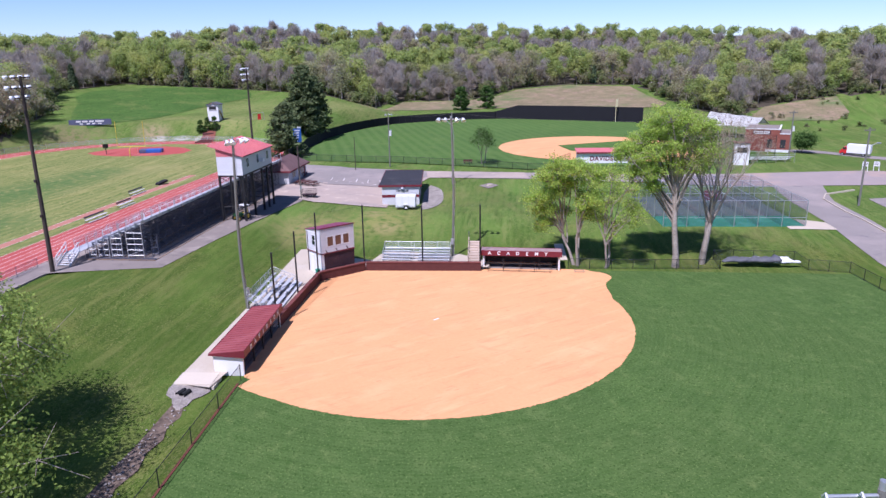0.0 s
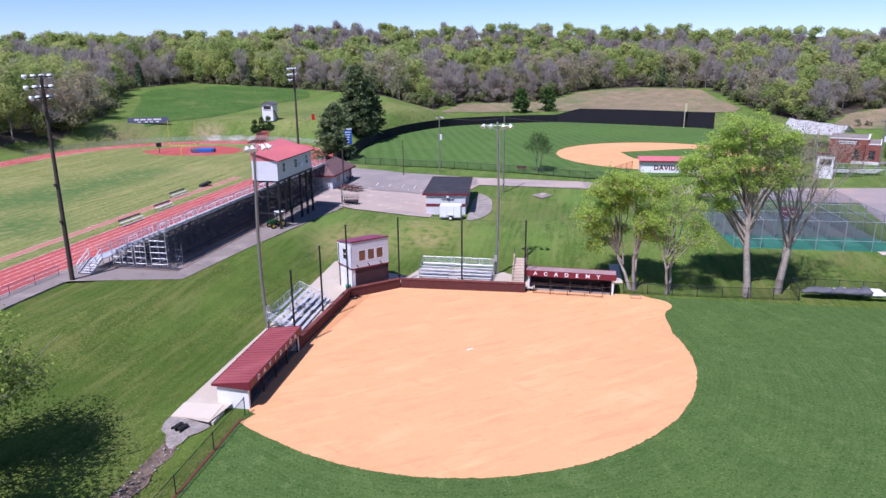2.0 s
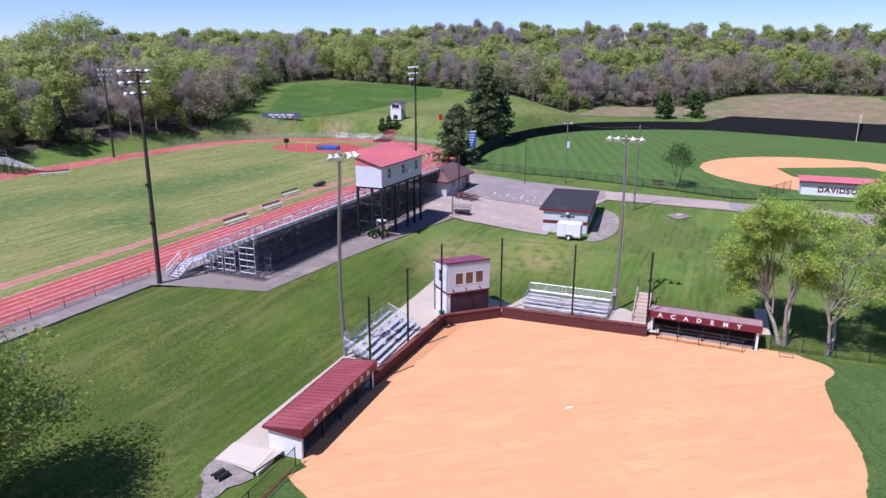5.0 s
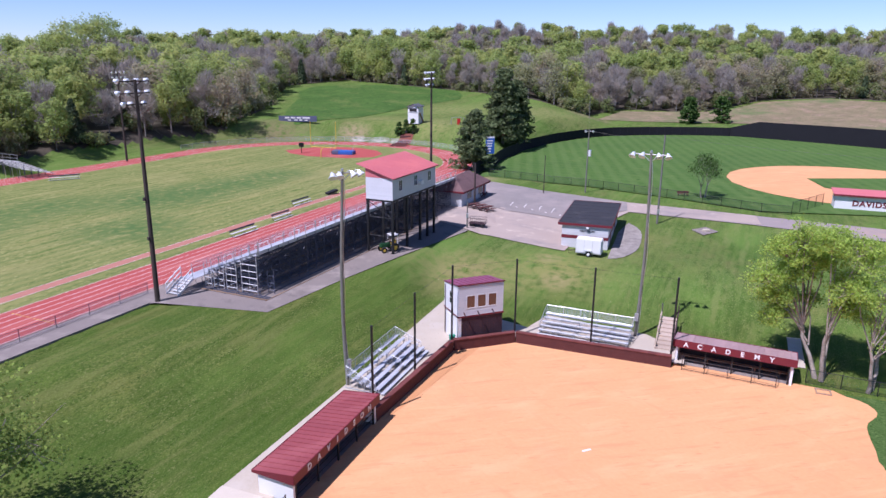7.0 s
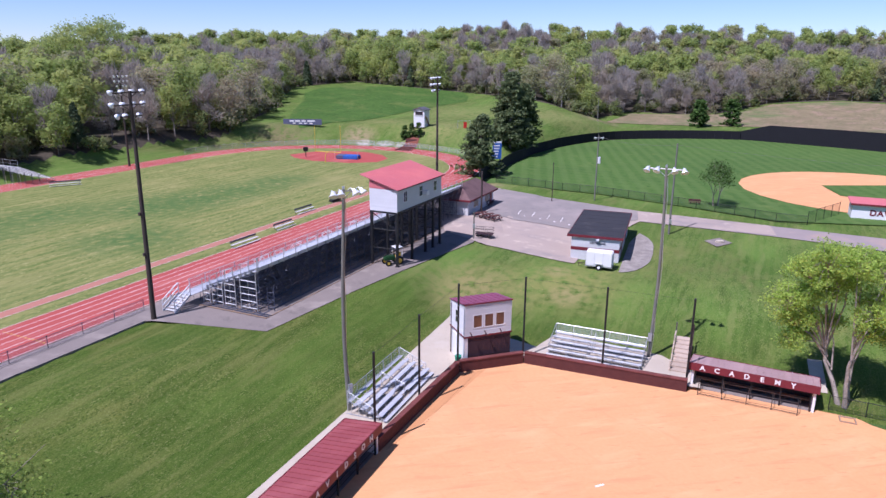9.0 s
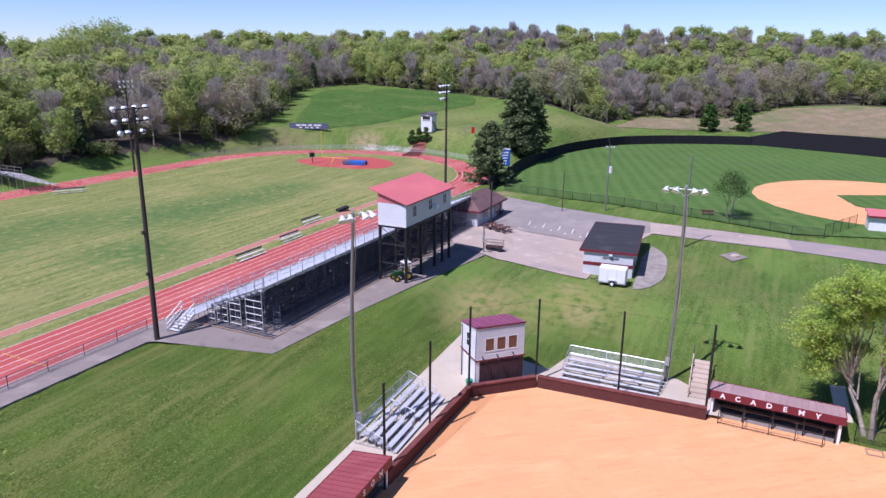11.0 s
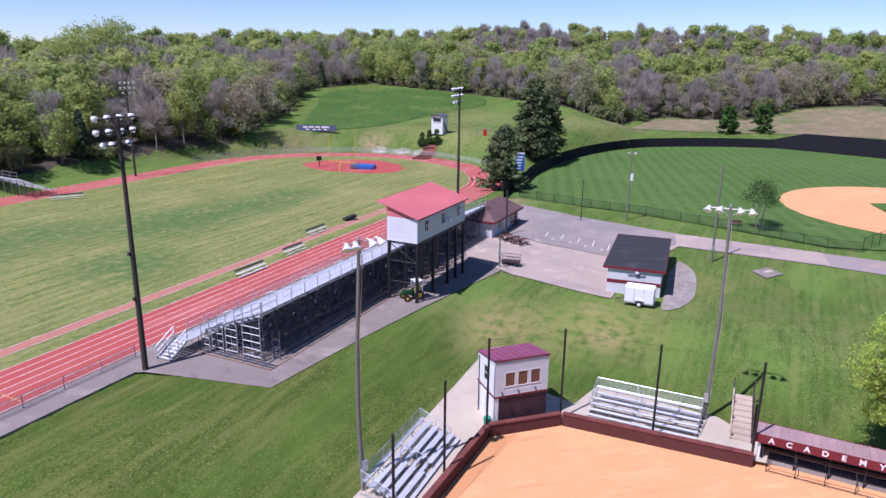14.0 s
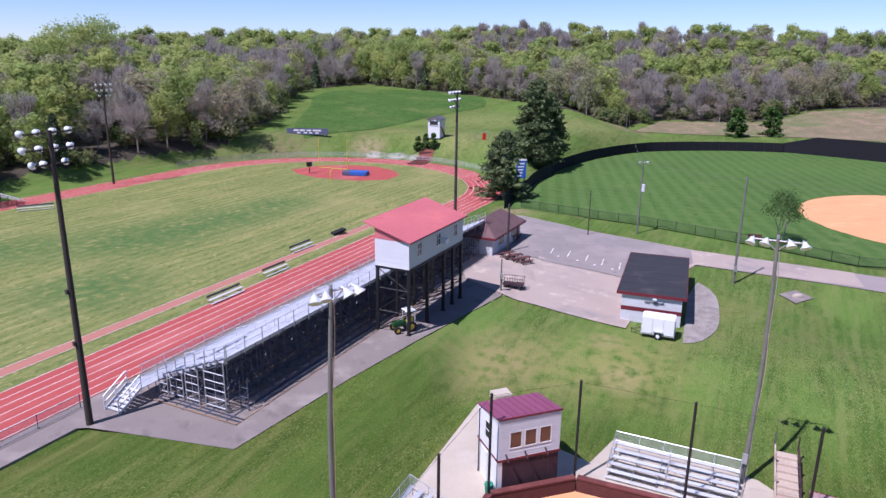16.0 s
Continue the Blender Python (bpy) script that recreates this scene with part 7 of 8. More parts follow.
ball_dugout(57.1, 101.5, -21, "DAVIDSON", "white baseball dugout with red roof and maroon letters")
e = thing("scoreboard", 8.0, 143.0, ground(8.0, 143.0), 12, "blue and white scoreboard behind the black fence", "scoreboard")
z0 = 5.1 - ground(8.0, 143.0)
bm = bmesh.new()
box(bm, -0.9, 0.9, -0.12, 0.12, z0, z0 + 3.2)
board = part("board", bm, "blue", e)
bm = bmesh.new()
prism(bm, [(-0.9, -0.1), (0.9, -0.1), (0.9, 0.1), (-0.9, 0.1)], z0 + 3.2, z0 + 3.5)
part("crest", bm, "letters", e)
for k in range(5):
    bm = bmesh.new()
    box(bm, -0.7, 0.1 + 0.12 * k, -0.14, -0.12, z0 + 0.35 + k * 0.55, z0 + 0.6 + k * 0.55)
    part("text_bar", bm, "letters", board)
for x in (-0.7, 0.7):
    bm = bmesh.new()
    box(bm, x - 0.08, x + 0.08, 0.12, 0.3, -0.3, z0 + 3.0)
    part("post", bm, "rust", e)
e = thing("park_bench", 37.3, 109.6, ground(37.3, 109.6), -10, "dark red timber bench under the small tree", "bench")
bm = bmesh.new()
box(bm, -0.9, 0.9, -0.2, 0.2, 0.42, 0.48)
part("seat", bm, "maroon2", e)
bm = bmesh.new()
box(bm, -0.9, 0.9, 0.2, 0.25, 0.55, 0.9)
part("backrest", bm, "maroon2", e)
for x in (-0.7, 0.65):
    bm = bmesh.new()
    box(bm, x, x + 0.06, -0.2, 0.24, 0, 0.42)
    part("leg", bm, "rust", e)


# ---- batting cage ----
M["bayfloor"] = layers(material("worn_bay_floor", (0.120, 0.150, 0.135), 0.95, (0.080, 0.110, 0.098), 0.4, 6, 0.7, 0.2), [((0.170, 0.150, 0.140), 0.4, 0.5, 0.7, (1, 4, 1), -21)])
def batting_cage():
    o = F(22.5, 71.5, 1.15)
    W_, L_, h = 18.5, 20.0, 3.5
    e = thing("batting_cage", o.x, o.y, 1.2, -21, "large netted batting cage with green turf and steel posts", "batting cage")
    bm = bmesh.new()
    box(bm, 0, W_, 0, 6.0, -0.4, 0.06)
    part("turf", bm, "turfgreen", e, "green artificial turf")
    bm = bmesh.new()
    box(bm, 0, W_, 6.0, L_, -0.4, 0.05)
    part("bay_floor", bm, "bayfloor", e, "worn dark green-grey bay floor")
    post = None
    for i in range(7):
        for j in range(5):
            if post is None:
                bm = bmesh.new()
                tube(bm, (0, 0, 0), (0, 0, h), 0.05, None, 6)
                post = part("post", bm, "galv", e)
                ob = post
            else:
                ob = new("post", post.data)
                ob.parent = e
            ob.location = (i * W_ / 6, j * L_ / 4, 0)
    bm = bmesh.new()
    for i in range(7):
        tube(bm, (i * W_ / 6, 0, h), (i * W_ / 6, L_, h), 0.03, None, 5)
    for j in range(5):
        tube(bm, (0, j * L_ / 4, h), (W_, j * L_ / 4, h), 0.03, None, 5)
    tube(bm, (0, 0, 1.2), (W_, 0, 1.2), 0.03, None, 5)
    tagged(part("top_pipe", bm, "galv", e), kind="stuff")
    for i in range(7):
        bn = bmesh.new()
        x = i * W_ / 6
        quad(bn, (x, 0, 0.1), (x, L_, 0.1), (x, L_, h), (x, 0, h))
        part("net_wall", bn, "cagenet", e)
    for nm, q in (("net_end", [(0, 0, 0.1), (W_, 0, 0.1), (W_, 0, h), (0, 0, h)]), ("net_end", [(0, L_, 0.1), (W_, L_, 0.1), (W_, L_, h), (0, L_, h)])):
        bn = bmesh.new()
        quad(bn, *q)
        part(nm, bn, "cagenet", e)
    bn = bmesh.new()
    n = 24
    g = [[bn.verts.new((i * W_ / n, j * L_ / n, h - 0.12 - 0.25 * abs(math.sin(i * math.pi * 6 / n)) * abs(math.sin(j * math.pi * 4 / n)))) for i in range(n + 1)] for j in range(n + 1)]
    for j in range(n):
        for i in range(n):
            bn.faces.new((g[j][i], g[j][i + 1], g[j + 1][i + 1], g[j + 1][i]))
    part("net_roof", bn, "cagenet", e)
    bm = bmesh.new()
    box(bm, 10.5, 13.2, L_ - 3.4, L_ - 2.2, 0.06, 1.5)
    bmesh.ops.bevel(bm, geom=bm.edges[:], offset=0.15, segments=2, affect="EDGES")
    part("equipment_cover", bm, "maroon", e, "maroon covered equipment")


batting_cage()
sheet("cage_apron", [flat2(F(u, v)) for u, v in ((38.5, 70.2), (44.5, 70.2), (44.5, 73.5), (41.2, 75.5), (41.0, 71.6), (38.5, 71.4))], None, "concrete", "concrete apron beside the batting cage", 0.06)


# ---- buildings and vehicles along the lane ----
def brick_hall():
    e = thing("brick_hall", 97.6, 105.4, 2.8, -45, "single-storey red brick hall with stepped parapet and dark windows", "building")
    e.matrix_world = pose(98.7, 104.3, 2.8, 0, 0, -45) @ Matrix.Diagonal((0.75, 0.75, 0.76, 1))
    L_, D_, low, high, cut = 11.8, 14.0, 5.2, 6.4, 8.9
    bm = bmesh.new()
    box(bm, cut, L_, 0, D_, -0.6, low)
    box(bm, 0, cut, -0.12, D_, -0.6, high)
    wall = part("wall", bm, "redbrick", e)
    for x0, x1, y0, z in ((cut, L_ + 0.1, -0.1, low), (-0.1, cut + 0.1, -0.22, high)):
        bm = bmesh.new()
        box(bm, x0, x1, y0, y0 + 0.4, z + 0.005, z + 0.20)
        box(bm, x1 - 0.4, x1, y0 + 0.4, D_, z + 0.005, z + 0.20)
        part("parapet_cap", bm, "white", e, "pale stone parapet cap")
        bm = bmesh.new()
        box(bm, x0, x1 - 0.4, y0 + 0.4, D_ - 0.1, z + 0.005, z + 0.04)
        part("roof", bm, "pad", e, "grey gravelled roof")
    bm = bmesh.new()
    box(bm, 5.6, L_ + 0.02, -0.17, -0.125, -0.5, 0.95)
    part("plinth", bm, "white", e, "white painted plinth")
    for x, y0 in ((5.9, -0.12), (9.3, 0.0)):
        bm = bmesh.new()
        box(bm, x, x + 1.25, y0 - 0.03, y0 + 0.02, 1.5, 3.7)
        w = part("window", bm, "glassdark", wall)
        for q in ((x - 0.08, x, 1.42, 3.78), (x + 1.25, x + 1.33, 1.42, 3.78), (x, x + 1.25, 1.42, 1.5), (x, x + 1.25, 3.7, 3.78), (x + 0.6, x + 0.66, 1.5, 3.7), (x, x + 1.25, 2.55, 2.6)):
            bm = bmesh.new()
            box(bm, q[0], q[1], y0 - 0.06, y0 - 0.005, q[2], q[3])
            part("frame_bar", bm, "darkwood", w)
    bm = bmesh.new()
    box(bm, 1.9, 6.6, -0.20, -0.125, 5.0, 6.15)
    sign = part("sign_board", bm, "darkwood", e)
    for k in range(8):
        bm = bmesh.new()
        box(bm, 2.15 + k * 0.54, 2.5 + k * 0.54, -0.23, -0.2, 5.5, 5.95)
        part("text_bar", bm, "letters", sign)
    bm = bmesh.new()
    box(bm, 2.4, 6.1, -0.23, -0.2, 5.15, 5.32)
    part("text_bar", bm, "letters", sign)


brick_hall()


def white_tent():
    e = thing("white_canopy", 107.5, 130.0, 3.0, -59, "large white fabric canopy with a low gable beside the brick hall", "tent")
    bm = bmesh.new()
    L_, W_, n = 13.0, 11.0, 14
    g = []
    for i in range(n + 1):
        x = i * L_ / n
        row = []
        for k in range(9):
            s = k / 8
            sag = 0.22 * abs(math.sin(i * math.pi * 3 / n))
            row.append(bm.verts.new((x, s * W_, 3.0 + 3.0 * (1 - abs(2 * s - 1)) * (1 - 0.35 * x / L_) - sag * math.sin(math.pi * s))))
        g.append(row)
    for i in range(n):
        for k in range(8):
            bm.faces.new((g[i][k], g[i][k + 1], g[i + 1][k + 1], g[i + 1][k]))
    bmesh.ops.solidify(bm, geom=bm.faces[:], thickness=0.06)
    part("cover", bm, "tarpwhite", e, smooth=True)
    for x in (0.2, L_ / 3, L_ * 2 / 3, L_ - 0.2):
        for y in (0.15, W_ - 0.15):
            bm = bmesh.new()
            tube(bm, (x, y, -0.3), (x, y, 3.1), 0.08, None, 8)
            part("post", bm, "galv", e)


white_tent()


def backstop_shed():
    e = thing("grandstand_small", 88.0, 92.5, 2.6, -16, "small roofed steel bleacher behind the baseball backstop", "bleachers")
    for i in range(5):
        bm = bmesh.new()
        box(bm, 0, 9, i * -0.6, i * -0.6 + 0.3, 0.45 + 0.25 * i, 0.5 + 0.25 * i)
        part("seat_plank", bm, "alu", e)
    bm = bmesh.new()
    for x in np.linspace(0, 9, 6):
        tube(bm, (x, 0.3, 0.3), (x, -2.8, 1.5), 0.04, None, 5)
        tube(bm, (x, -2.8, 0), (x, -2.8, 2.6), 0.04, None, 5)
        tube(bm, (x, -1.3, 0), (x, -1.3, 1.0), 0.04, None, 5)
    for z in (1.9, 2.6):
        tube(bm, (0, -2.8, z), (9, -2.8, z), 0.035, None, 5)
    part("frame", bm, "galv", e)
    e2 = thing("press_hut", 83.2, 89.0, 2.6, -35, "narrow white scorer's hut behind the baseball field", "hut")
    bm = bmesh.new()
    box(bm, 0, 2.6, 0, 2.6, 0, 4.4)
    part("wall", bm, "white", e2)
    bm = bmesh.new()
    slab(bm, [(-0.3, -0.3, 4.75), (2.9, -0.3, 4.75), (2.9, 2.9, 4.5), (-0.3, 2.9, 4.5)], 0.15)
    part("roof", bm, "maroon", e2)
    bm = bmesh.new()
    box(bm, 0.4, 2.2, -0.03, 0.02, 2.7, 3.7)
    part("window", bm, "glassdark", e2)
    e3 = thing("backstop", 84.0, 92.0, 2.6, -16, "tall dark backstop net behind home plate", "backstop")
    bn = bmesh.new()
    pts = [(-14, 4, 0), (-6, 1, 0), (4, 1.2, 0), (12, 5, 0)]
    for p_ in pts:
        bm = bmesh.new()
        tube(bm, p_, (p_[0], p_[1], 5.0), 0.07, None, 6)
        part("post", bm, "black", e3)
    for p0, p1 in zip(pts, pts[1:]):
        quad(bn, p0, p1, (p1[0], p1[1], 5), (p0[0], p0[1], 5))
    part("netting", bn, "chainblack", e3)


backstop_shed()


def box_van():
    e = thing("box_van", 115.4, 96.4, ground(117, 94) + 0.08, -60, "white box van with red cab front parked on the drive", "van")
    e.matrix_world = pose(115.4, 95.0, ground(117, 94) + 0.08, 0, 0, -60) @ Matrix.Scale(0.78, 4)
    bm = bmesh.new()
    box(bm, 1.7, 7.2, -1.1, 1.1, 0.7, 3.0)
    bmesh.ops.bevel(bm, geom=bm.edges[:], offset=0.06, segments=1, affect="EDGES")
    part("cargo_box", bm, "white", e)
    bm = bmesh.new()
    prof = [(0, 0.5), (1.68, 0.5), (1.68, 2.3), (0.95, 2.3), (0.45, 1.5), (0, 1.3)]
    lo = [bm.verts.new((x, -0.98, z)) for x, z in prof]
    hi = [bm.verts.new((x, 0.98, z)) for x, z in prof]
    bm.faces.new(lo)
    bm.faces.new(hi[::-1])
    for i in range(6):
        bm.faces.new((lo[(i + 1) % 6], lo[i], hi[i], hi[(i + 1) % 6]))
    cab = part("cab", bm, "vanred", e, "red and white cab")
    bm = bmesh.new()
    box(bm, 0.8, 1.5, -1.0, 1.0, 1.55, 2.15)
    part("side_window", bm, "glassdark", cab)
    bm = bmesh.new()
    box(bm, 0.2, 7.1, -0.8, 0.8, 0.45, 0.7)
    part("chassis", bm, "black", e)
    for x in (0.75, 5.7):
        for y in (-1.0, 0.72):
            bm = bmesh.new()
            tube(bm, (x, y, 0.42), (x, y + 0.28, 0.42), 0.42, None, 16)
            w = part("wheel", bm, "rubber", e)
            bm = bmesh.new()
            tube(bm, (x, y - 0.01, 0.42), (x, y + 0.29, 0.42), 0.2, None, 12)
            part("rim", bm, "galv", w)


box_van()
for k, (x, y) in enumerate(((99.4, 74.9), (101.7, 74.6))):
    e = thing("road_sign", x, y, ground(x, y), -50, "white notice board on twin posts beside the lane", "sign", "notice boards")
    bm = bmesh.new()
    box(bm, -0.45, 0.45, -0.04, 0.04, 0.9, 1.7)
    board = part("board", bm, "letters", e)
    for z in (1.4, 1.1):
        bm = bmesh.new()
        box(bm, -0.32, 0.32, -0.05, -0.04, z, z + 0.12)
        part("text_bar", bm, "black", board)
    for x_ in (-0.4, 0.4):
        bm = bmesh.new()
        box(bm, x_ - 0.05, x_ + 0.05, 0.04, 0.12, 0, 1.65)
        part("post", bm, "white", e)
e = thing("kerb", 79.3, 63.3, 0, 0, "pale concrete kerb round the grass island", "kerb")
prevp = None
for x, y in ((88, 66.5), (82, 66.3), (79.6, 64.4), (75.5, 56.5), (71.2, 46.4), (66, 34)):
    if prevp:
        a, b = Vector((prevp[0], prevp[1], 0)), Vector((x, y, 0))
        n = max(1, int((b - a).length / 2.5))
        for k in range(n):
            p0, p1 = a.lerp(b, k / n), a.lerp(b, (k + 0.985) / n)
            s = (p1 - p0).normalized().cross(Vector((0, 0, 1))) * 0.09
            bm = bmesh.new()
            o = Vector((79.3, 63.3, 0))
            c = [p0 - s, p0 + s, p1 + s, p1 - s]
            slab(bm, [Vector((q.x, q.y, ground(q.x, q.y) + 0.2)) - o for q in c], 0.3)
            bmesh.ops.recalc_face_normals(bm, faces=bm.faces[:])
            part("kerb_stone", bm, "concrete", e)
    prevp = (x, y)

# ---- trees ----
M["leafmid"] = material("midgreen_leaves", (0.270, 0.350, 0.070), 0.8, (0.175, 0.255, 0.050), 0.4, 3, 0.8, 0.0, island=0.3, glow=0.35)
M["budleaf"] = material("tiny_brown_buds", (0.300, 0.230, 0.150), 0.9, (0.220, 0.170, 0.110), 0.5, 3, 0.8, 0.0, island=0.2)
airy(M["leafmid"], 0.2)


def quick_mesh(name, V, Fq, mat, parent=None, label=""):
    """A mesh of equal-sided faces from arrays."""
    me = bpy.data.meshes.new(name)
    V, Fq = np.asarray(V, np.float32), np.asarray(Fq, np.int32)
    me.vertices.add(len(V))
    me.vertices.foreach_set("co", V.ravel())
    me.loops.add(Fq.size)
    me.loops.foreach_set("vertex_index", Fq.ravel())
    me.polygons.add(len(Fq))
    me.polygons.foreach_set("loop_start", np.arange(0, Fq.size, Fq.shape[1], dtype=np.int32))
    me.polygons.foreach_set("loop_total", np.full(len(Fq), Fq.shape[1], np.int32))
    me.update(calc_edges=True)
    me.materials.append(M[mat])
    ob = new(name, me)
    if parent:
        ob.parent = parent
    if label:
        ob["label"] = label
    return ob


def limbs_to_quads(segs, n=5):
    """Tapered limbs (p0, p1, r0, r1) as open tubes."""
    V, Q = [], []
    P0, P1 = np.array([s[0] for s in segs]), np.array([s[1] for s in segs])
    R0, R1 = np.array([s[2] for s in segs]), np.array([s[3] for s in segs])
    D = P1 - P0
    D = D / (np.linalg.norm(D, axis=1, keepdims=True) + 1e-9)
    H = np.where(np.abs(D[:, 2:3]) < 0.9, np.array([[0, 0, 1.0]]), np.array([[1.0, 0, 0]]))
    S = np.cross(D, H)
    S /= np.linalg.norm(S, axis=1, keepdims=True) + 1e-9
    W = np.cross(D, S)
    a = np.arange(n) * 2 * math.pi / n
    ring = S[:, None, :] * np.cos(a)[None, :, None] + W[:, None, :] * np.sin(a)[None, :, None]
    V = np.concatenate([P0[:, None] + ring * R0[:, None, None], P1[:, None] + ring * R1[:, None, None]], 1).reshape(-1, 3)
    k = np.arange(n)
    q = np.stack([k, (k + 1) % n, n + (k + 1) % n, n + k], 1)
    Q = (np.arange(len(segs))[:, None, None] * 2 * n + q[None]).reshape(-1, 4)
    return V, Q


def cards(P, size, rs, long=1.5, flat=0.0):
    """A small tilted leaf card at every point."""
    n = len(P)
    d = rs.normal(size=(n, 3))
    d[:, 2] *= 1 - flat
    d /= np.linalg.norm(d, axis=1, keepdims=True)
    e = np.cross(d, rs.normal(size=(n, 3)))
    e /= np.linalg.norm(e, axis=1, keepdims=True)
    s = size * rs.uniform(0.6, 1.35, (n, 1))
    a, b = d * s * long / 2, e * s / 2
    V = np.stack([P - a, P + b * 0.9 - a * 0.1, P + a, P - b * 0.9 + a * 0.15], 1).reshape(-1, 3)
    return V, np.arange(n * 4).reshape(-1, 4)


def leaf_cards(P, out, size, rs, long=1.4, loose=0.7):
    """Leaf cards that face outwards and up, as leaves turn to the light."""
    n = len(P)
    m = out + rs.normal(scale=loose, size=(n, 3))
    m /= np.linalg.norm(m, axis=1, keepdims=True) + 1e-9
    d = np.cross(m, rs.normal(size=(n, 3)))
    d /= np.linalg.norm(d, axis=1, keepdims=True) + 1e-9
    e = np.cross(m, d)
    s = size * rs.uniform(0.6, 1.35, (n, 1))
    a, b = d * s * long / 2, e * s / 2
    V = np.stack([P - a, P + b * 0.9 - a * 0.1, P + a, P - b * 0.9 + a * 0.15], 1).reshape(-1, 3)
    return V, np.arange(n * 4).reshape(-1, 4)


def leaf_tris(P, out, size, rs, long=1.5, loose=0.5):
    """Three-cornered leaf sprays for the woods, turned outwards and up."""
    n = len(P)
    m = out + rs.normal(scale=loose, size=(n, 3))
    m /= np.linalg.norm(m, axis=1, keepdims=True) + 1e-9
    d = np.cross(m, rs.normal(size=(n, 3)))
    d /= np.linalg.norm(d, axis=1, keepdims=True) + 1e-9
    e = np.cross(m, d)
    s = size * rs.uniform(0.6, 1.4, (n, 1))
    a, b = d * s * long / 2, e * s / 2
    return np.stack([P - a - b, P - a * 0.6 + b * 1.1, P + a], 1).reshape(-1, 3), np.arange(n * 3).reshape(-1, 3)


def clump_tree(x, y, seed, label, lumps, fork, stems, trunk_r, leaves, size, leaf="leaf", tips=16, fuzz=0.30):
    """A shade tree whose crown is built of leaf clumps (across, height, radius), spread in depth as well."""
    rs = np.random.RandomState(seed)
    e = thing("shade_tree", x, y, ground(x, y), 0, label, "tree", "shade trees")
    right, away = np.array([0.81, -0.585, 0]), np.array([0.585, 0.81, 0])
    C, R = [], []
    for dx, z, r_ in lumps:
        for side in (-1, 1):
            C.append(right * (dx + rs.normal(0, 0.3)) + away * side * rs.uniform(0.2, 1.0) * r_ * 1.5 + np.array([0, 0, z + rs.normal(0, 0.3)]))
            R.append(r_ * rs.uniform(0.85, 1.1))
    mean = np.mean(C, 0) * np.array([1, 1, 0])
    segs, heads, P = [], [], []
    for k in range(stems):                                     # stems, each leaning its own way
        a = k * 6.28 / stems + rs.uniform(0, 1)
        p = np.array([math.cos(a), math.sin(a), 0]) * (0.28 if stems > 1 else 0.0) + np.array([0, 0, -0.2])
        tip = p * (4.0 if stems > 1 else 1.0) + mean * 0.35 + np.array([0, 0, fork + 0.2])
        rad = trunk_r * (0.72 if stems > 1 else 1.0)
        for i in range(5):
            q = p + (tip - p) / (5 - i) + rs.normal(0, 0.07, 3) * (i < 4)
            segs.append((tuple(p), tuple(q), rad * (1.25 if i == 0 else 1.0), rad * 0.93))
            p, rad = q, rad * 0.93
        heads.append((p, rad))
    for c, r_ in zip(C, R):
        h, rad = heads[int(np.argmin([np.linalg.norm((c - q[0]) * np.array([1, 1, 0.2])) for q in heads]))]
        k = rs.uniform(0.55, 1.0) if c[2] < fork * 1.6 else 1.0
        start = h * np.array([k, k, k])
        mid = start * 0.45 + c * 0.55 + np.array([0, 0, 0.10 * np.linalg.norm(c - start)]) + rs.normal(0, 0.25, 3)
        r0 = min(rad * 0.55, 0.05 + 0.016 * np.linalg.norm(c - start))
        segs.append((tuple(start), tuple(mid), r0, r0 * 0.72))
        segs.append((tuple(mid), tuple(c), r0 * 0.72, r0 * 0.45))
        for t in range(tips):
            d = rs.normal(size=3)
            d[2] = d[2] * 0.7 + 0.15
            q = c + d / np.linalg.norm(d) * r_ * rs.uniform(0.45, 1.15)
            m_ = (c + q) / 2 + rs.normal(0, 0.12, 3)
            o = mid * 0.25 + c * 0.75
            segs.append((tuple(o), tuple(m_), r0 * 0.34, 0.022))
            segs.append((tuple(m_), tuple(q), 0.022, 0.009))
            n = int(leaves * r_ / tips * rs.uniform(0.5, 1.5))
            if n:
                P.append(q + rs.normal(scale=fuzz, size=(n, 3)) * np.array([1, 1, 0.6]) - np.array([0, 0, 0.12]))
                P.append(m_ + rs.normal(scale=fuzz, size=(n // 3, 3)))
    quick_mesh("trunk", *limbs_to_quads(segs, 6), "bark", e, "pale grey bark trunk and limbs")
    P = np.concatenate(P)
    quick_mesh("crown", *leaf_cards(P, np.array([0, 0, 0.8]), size, rs, 1.6, 0.7), leaf, e, "loose crown of small leaves")
    return e


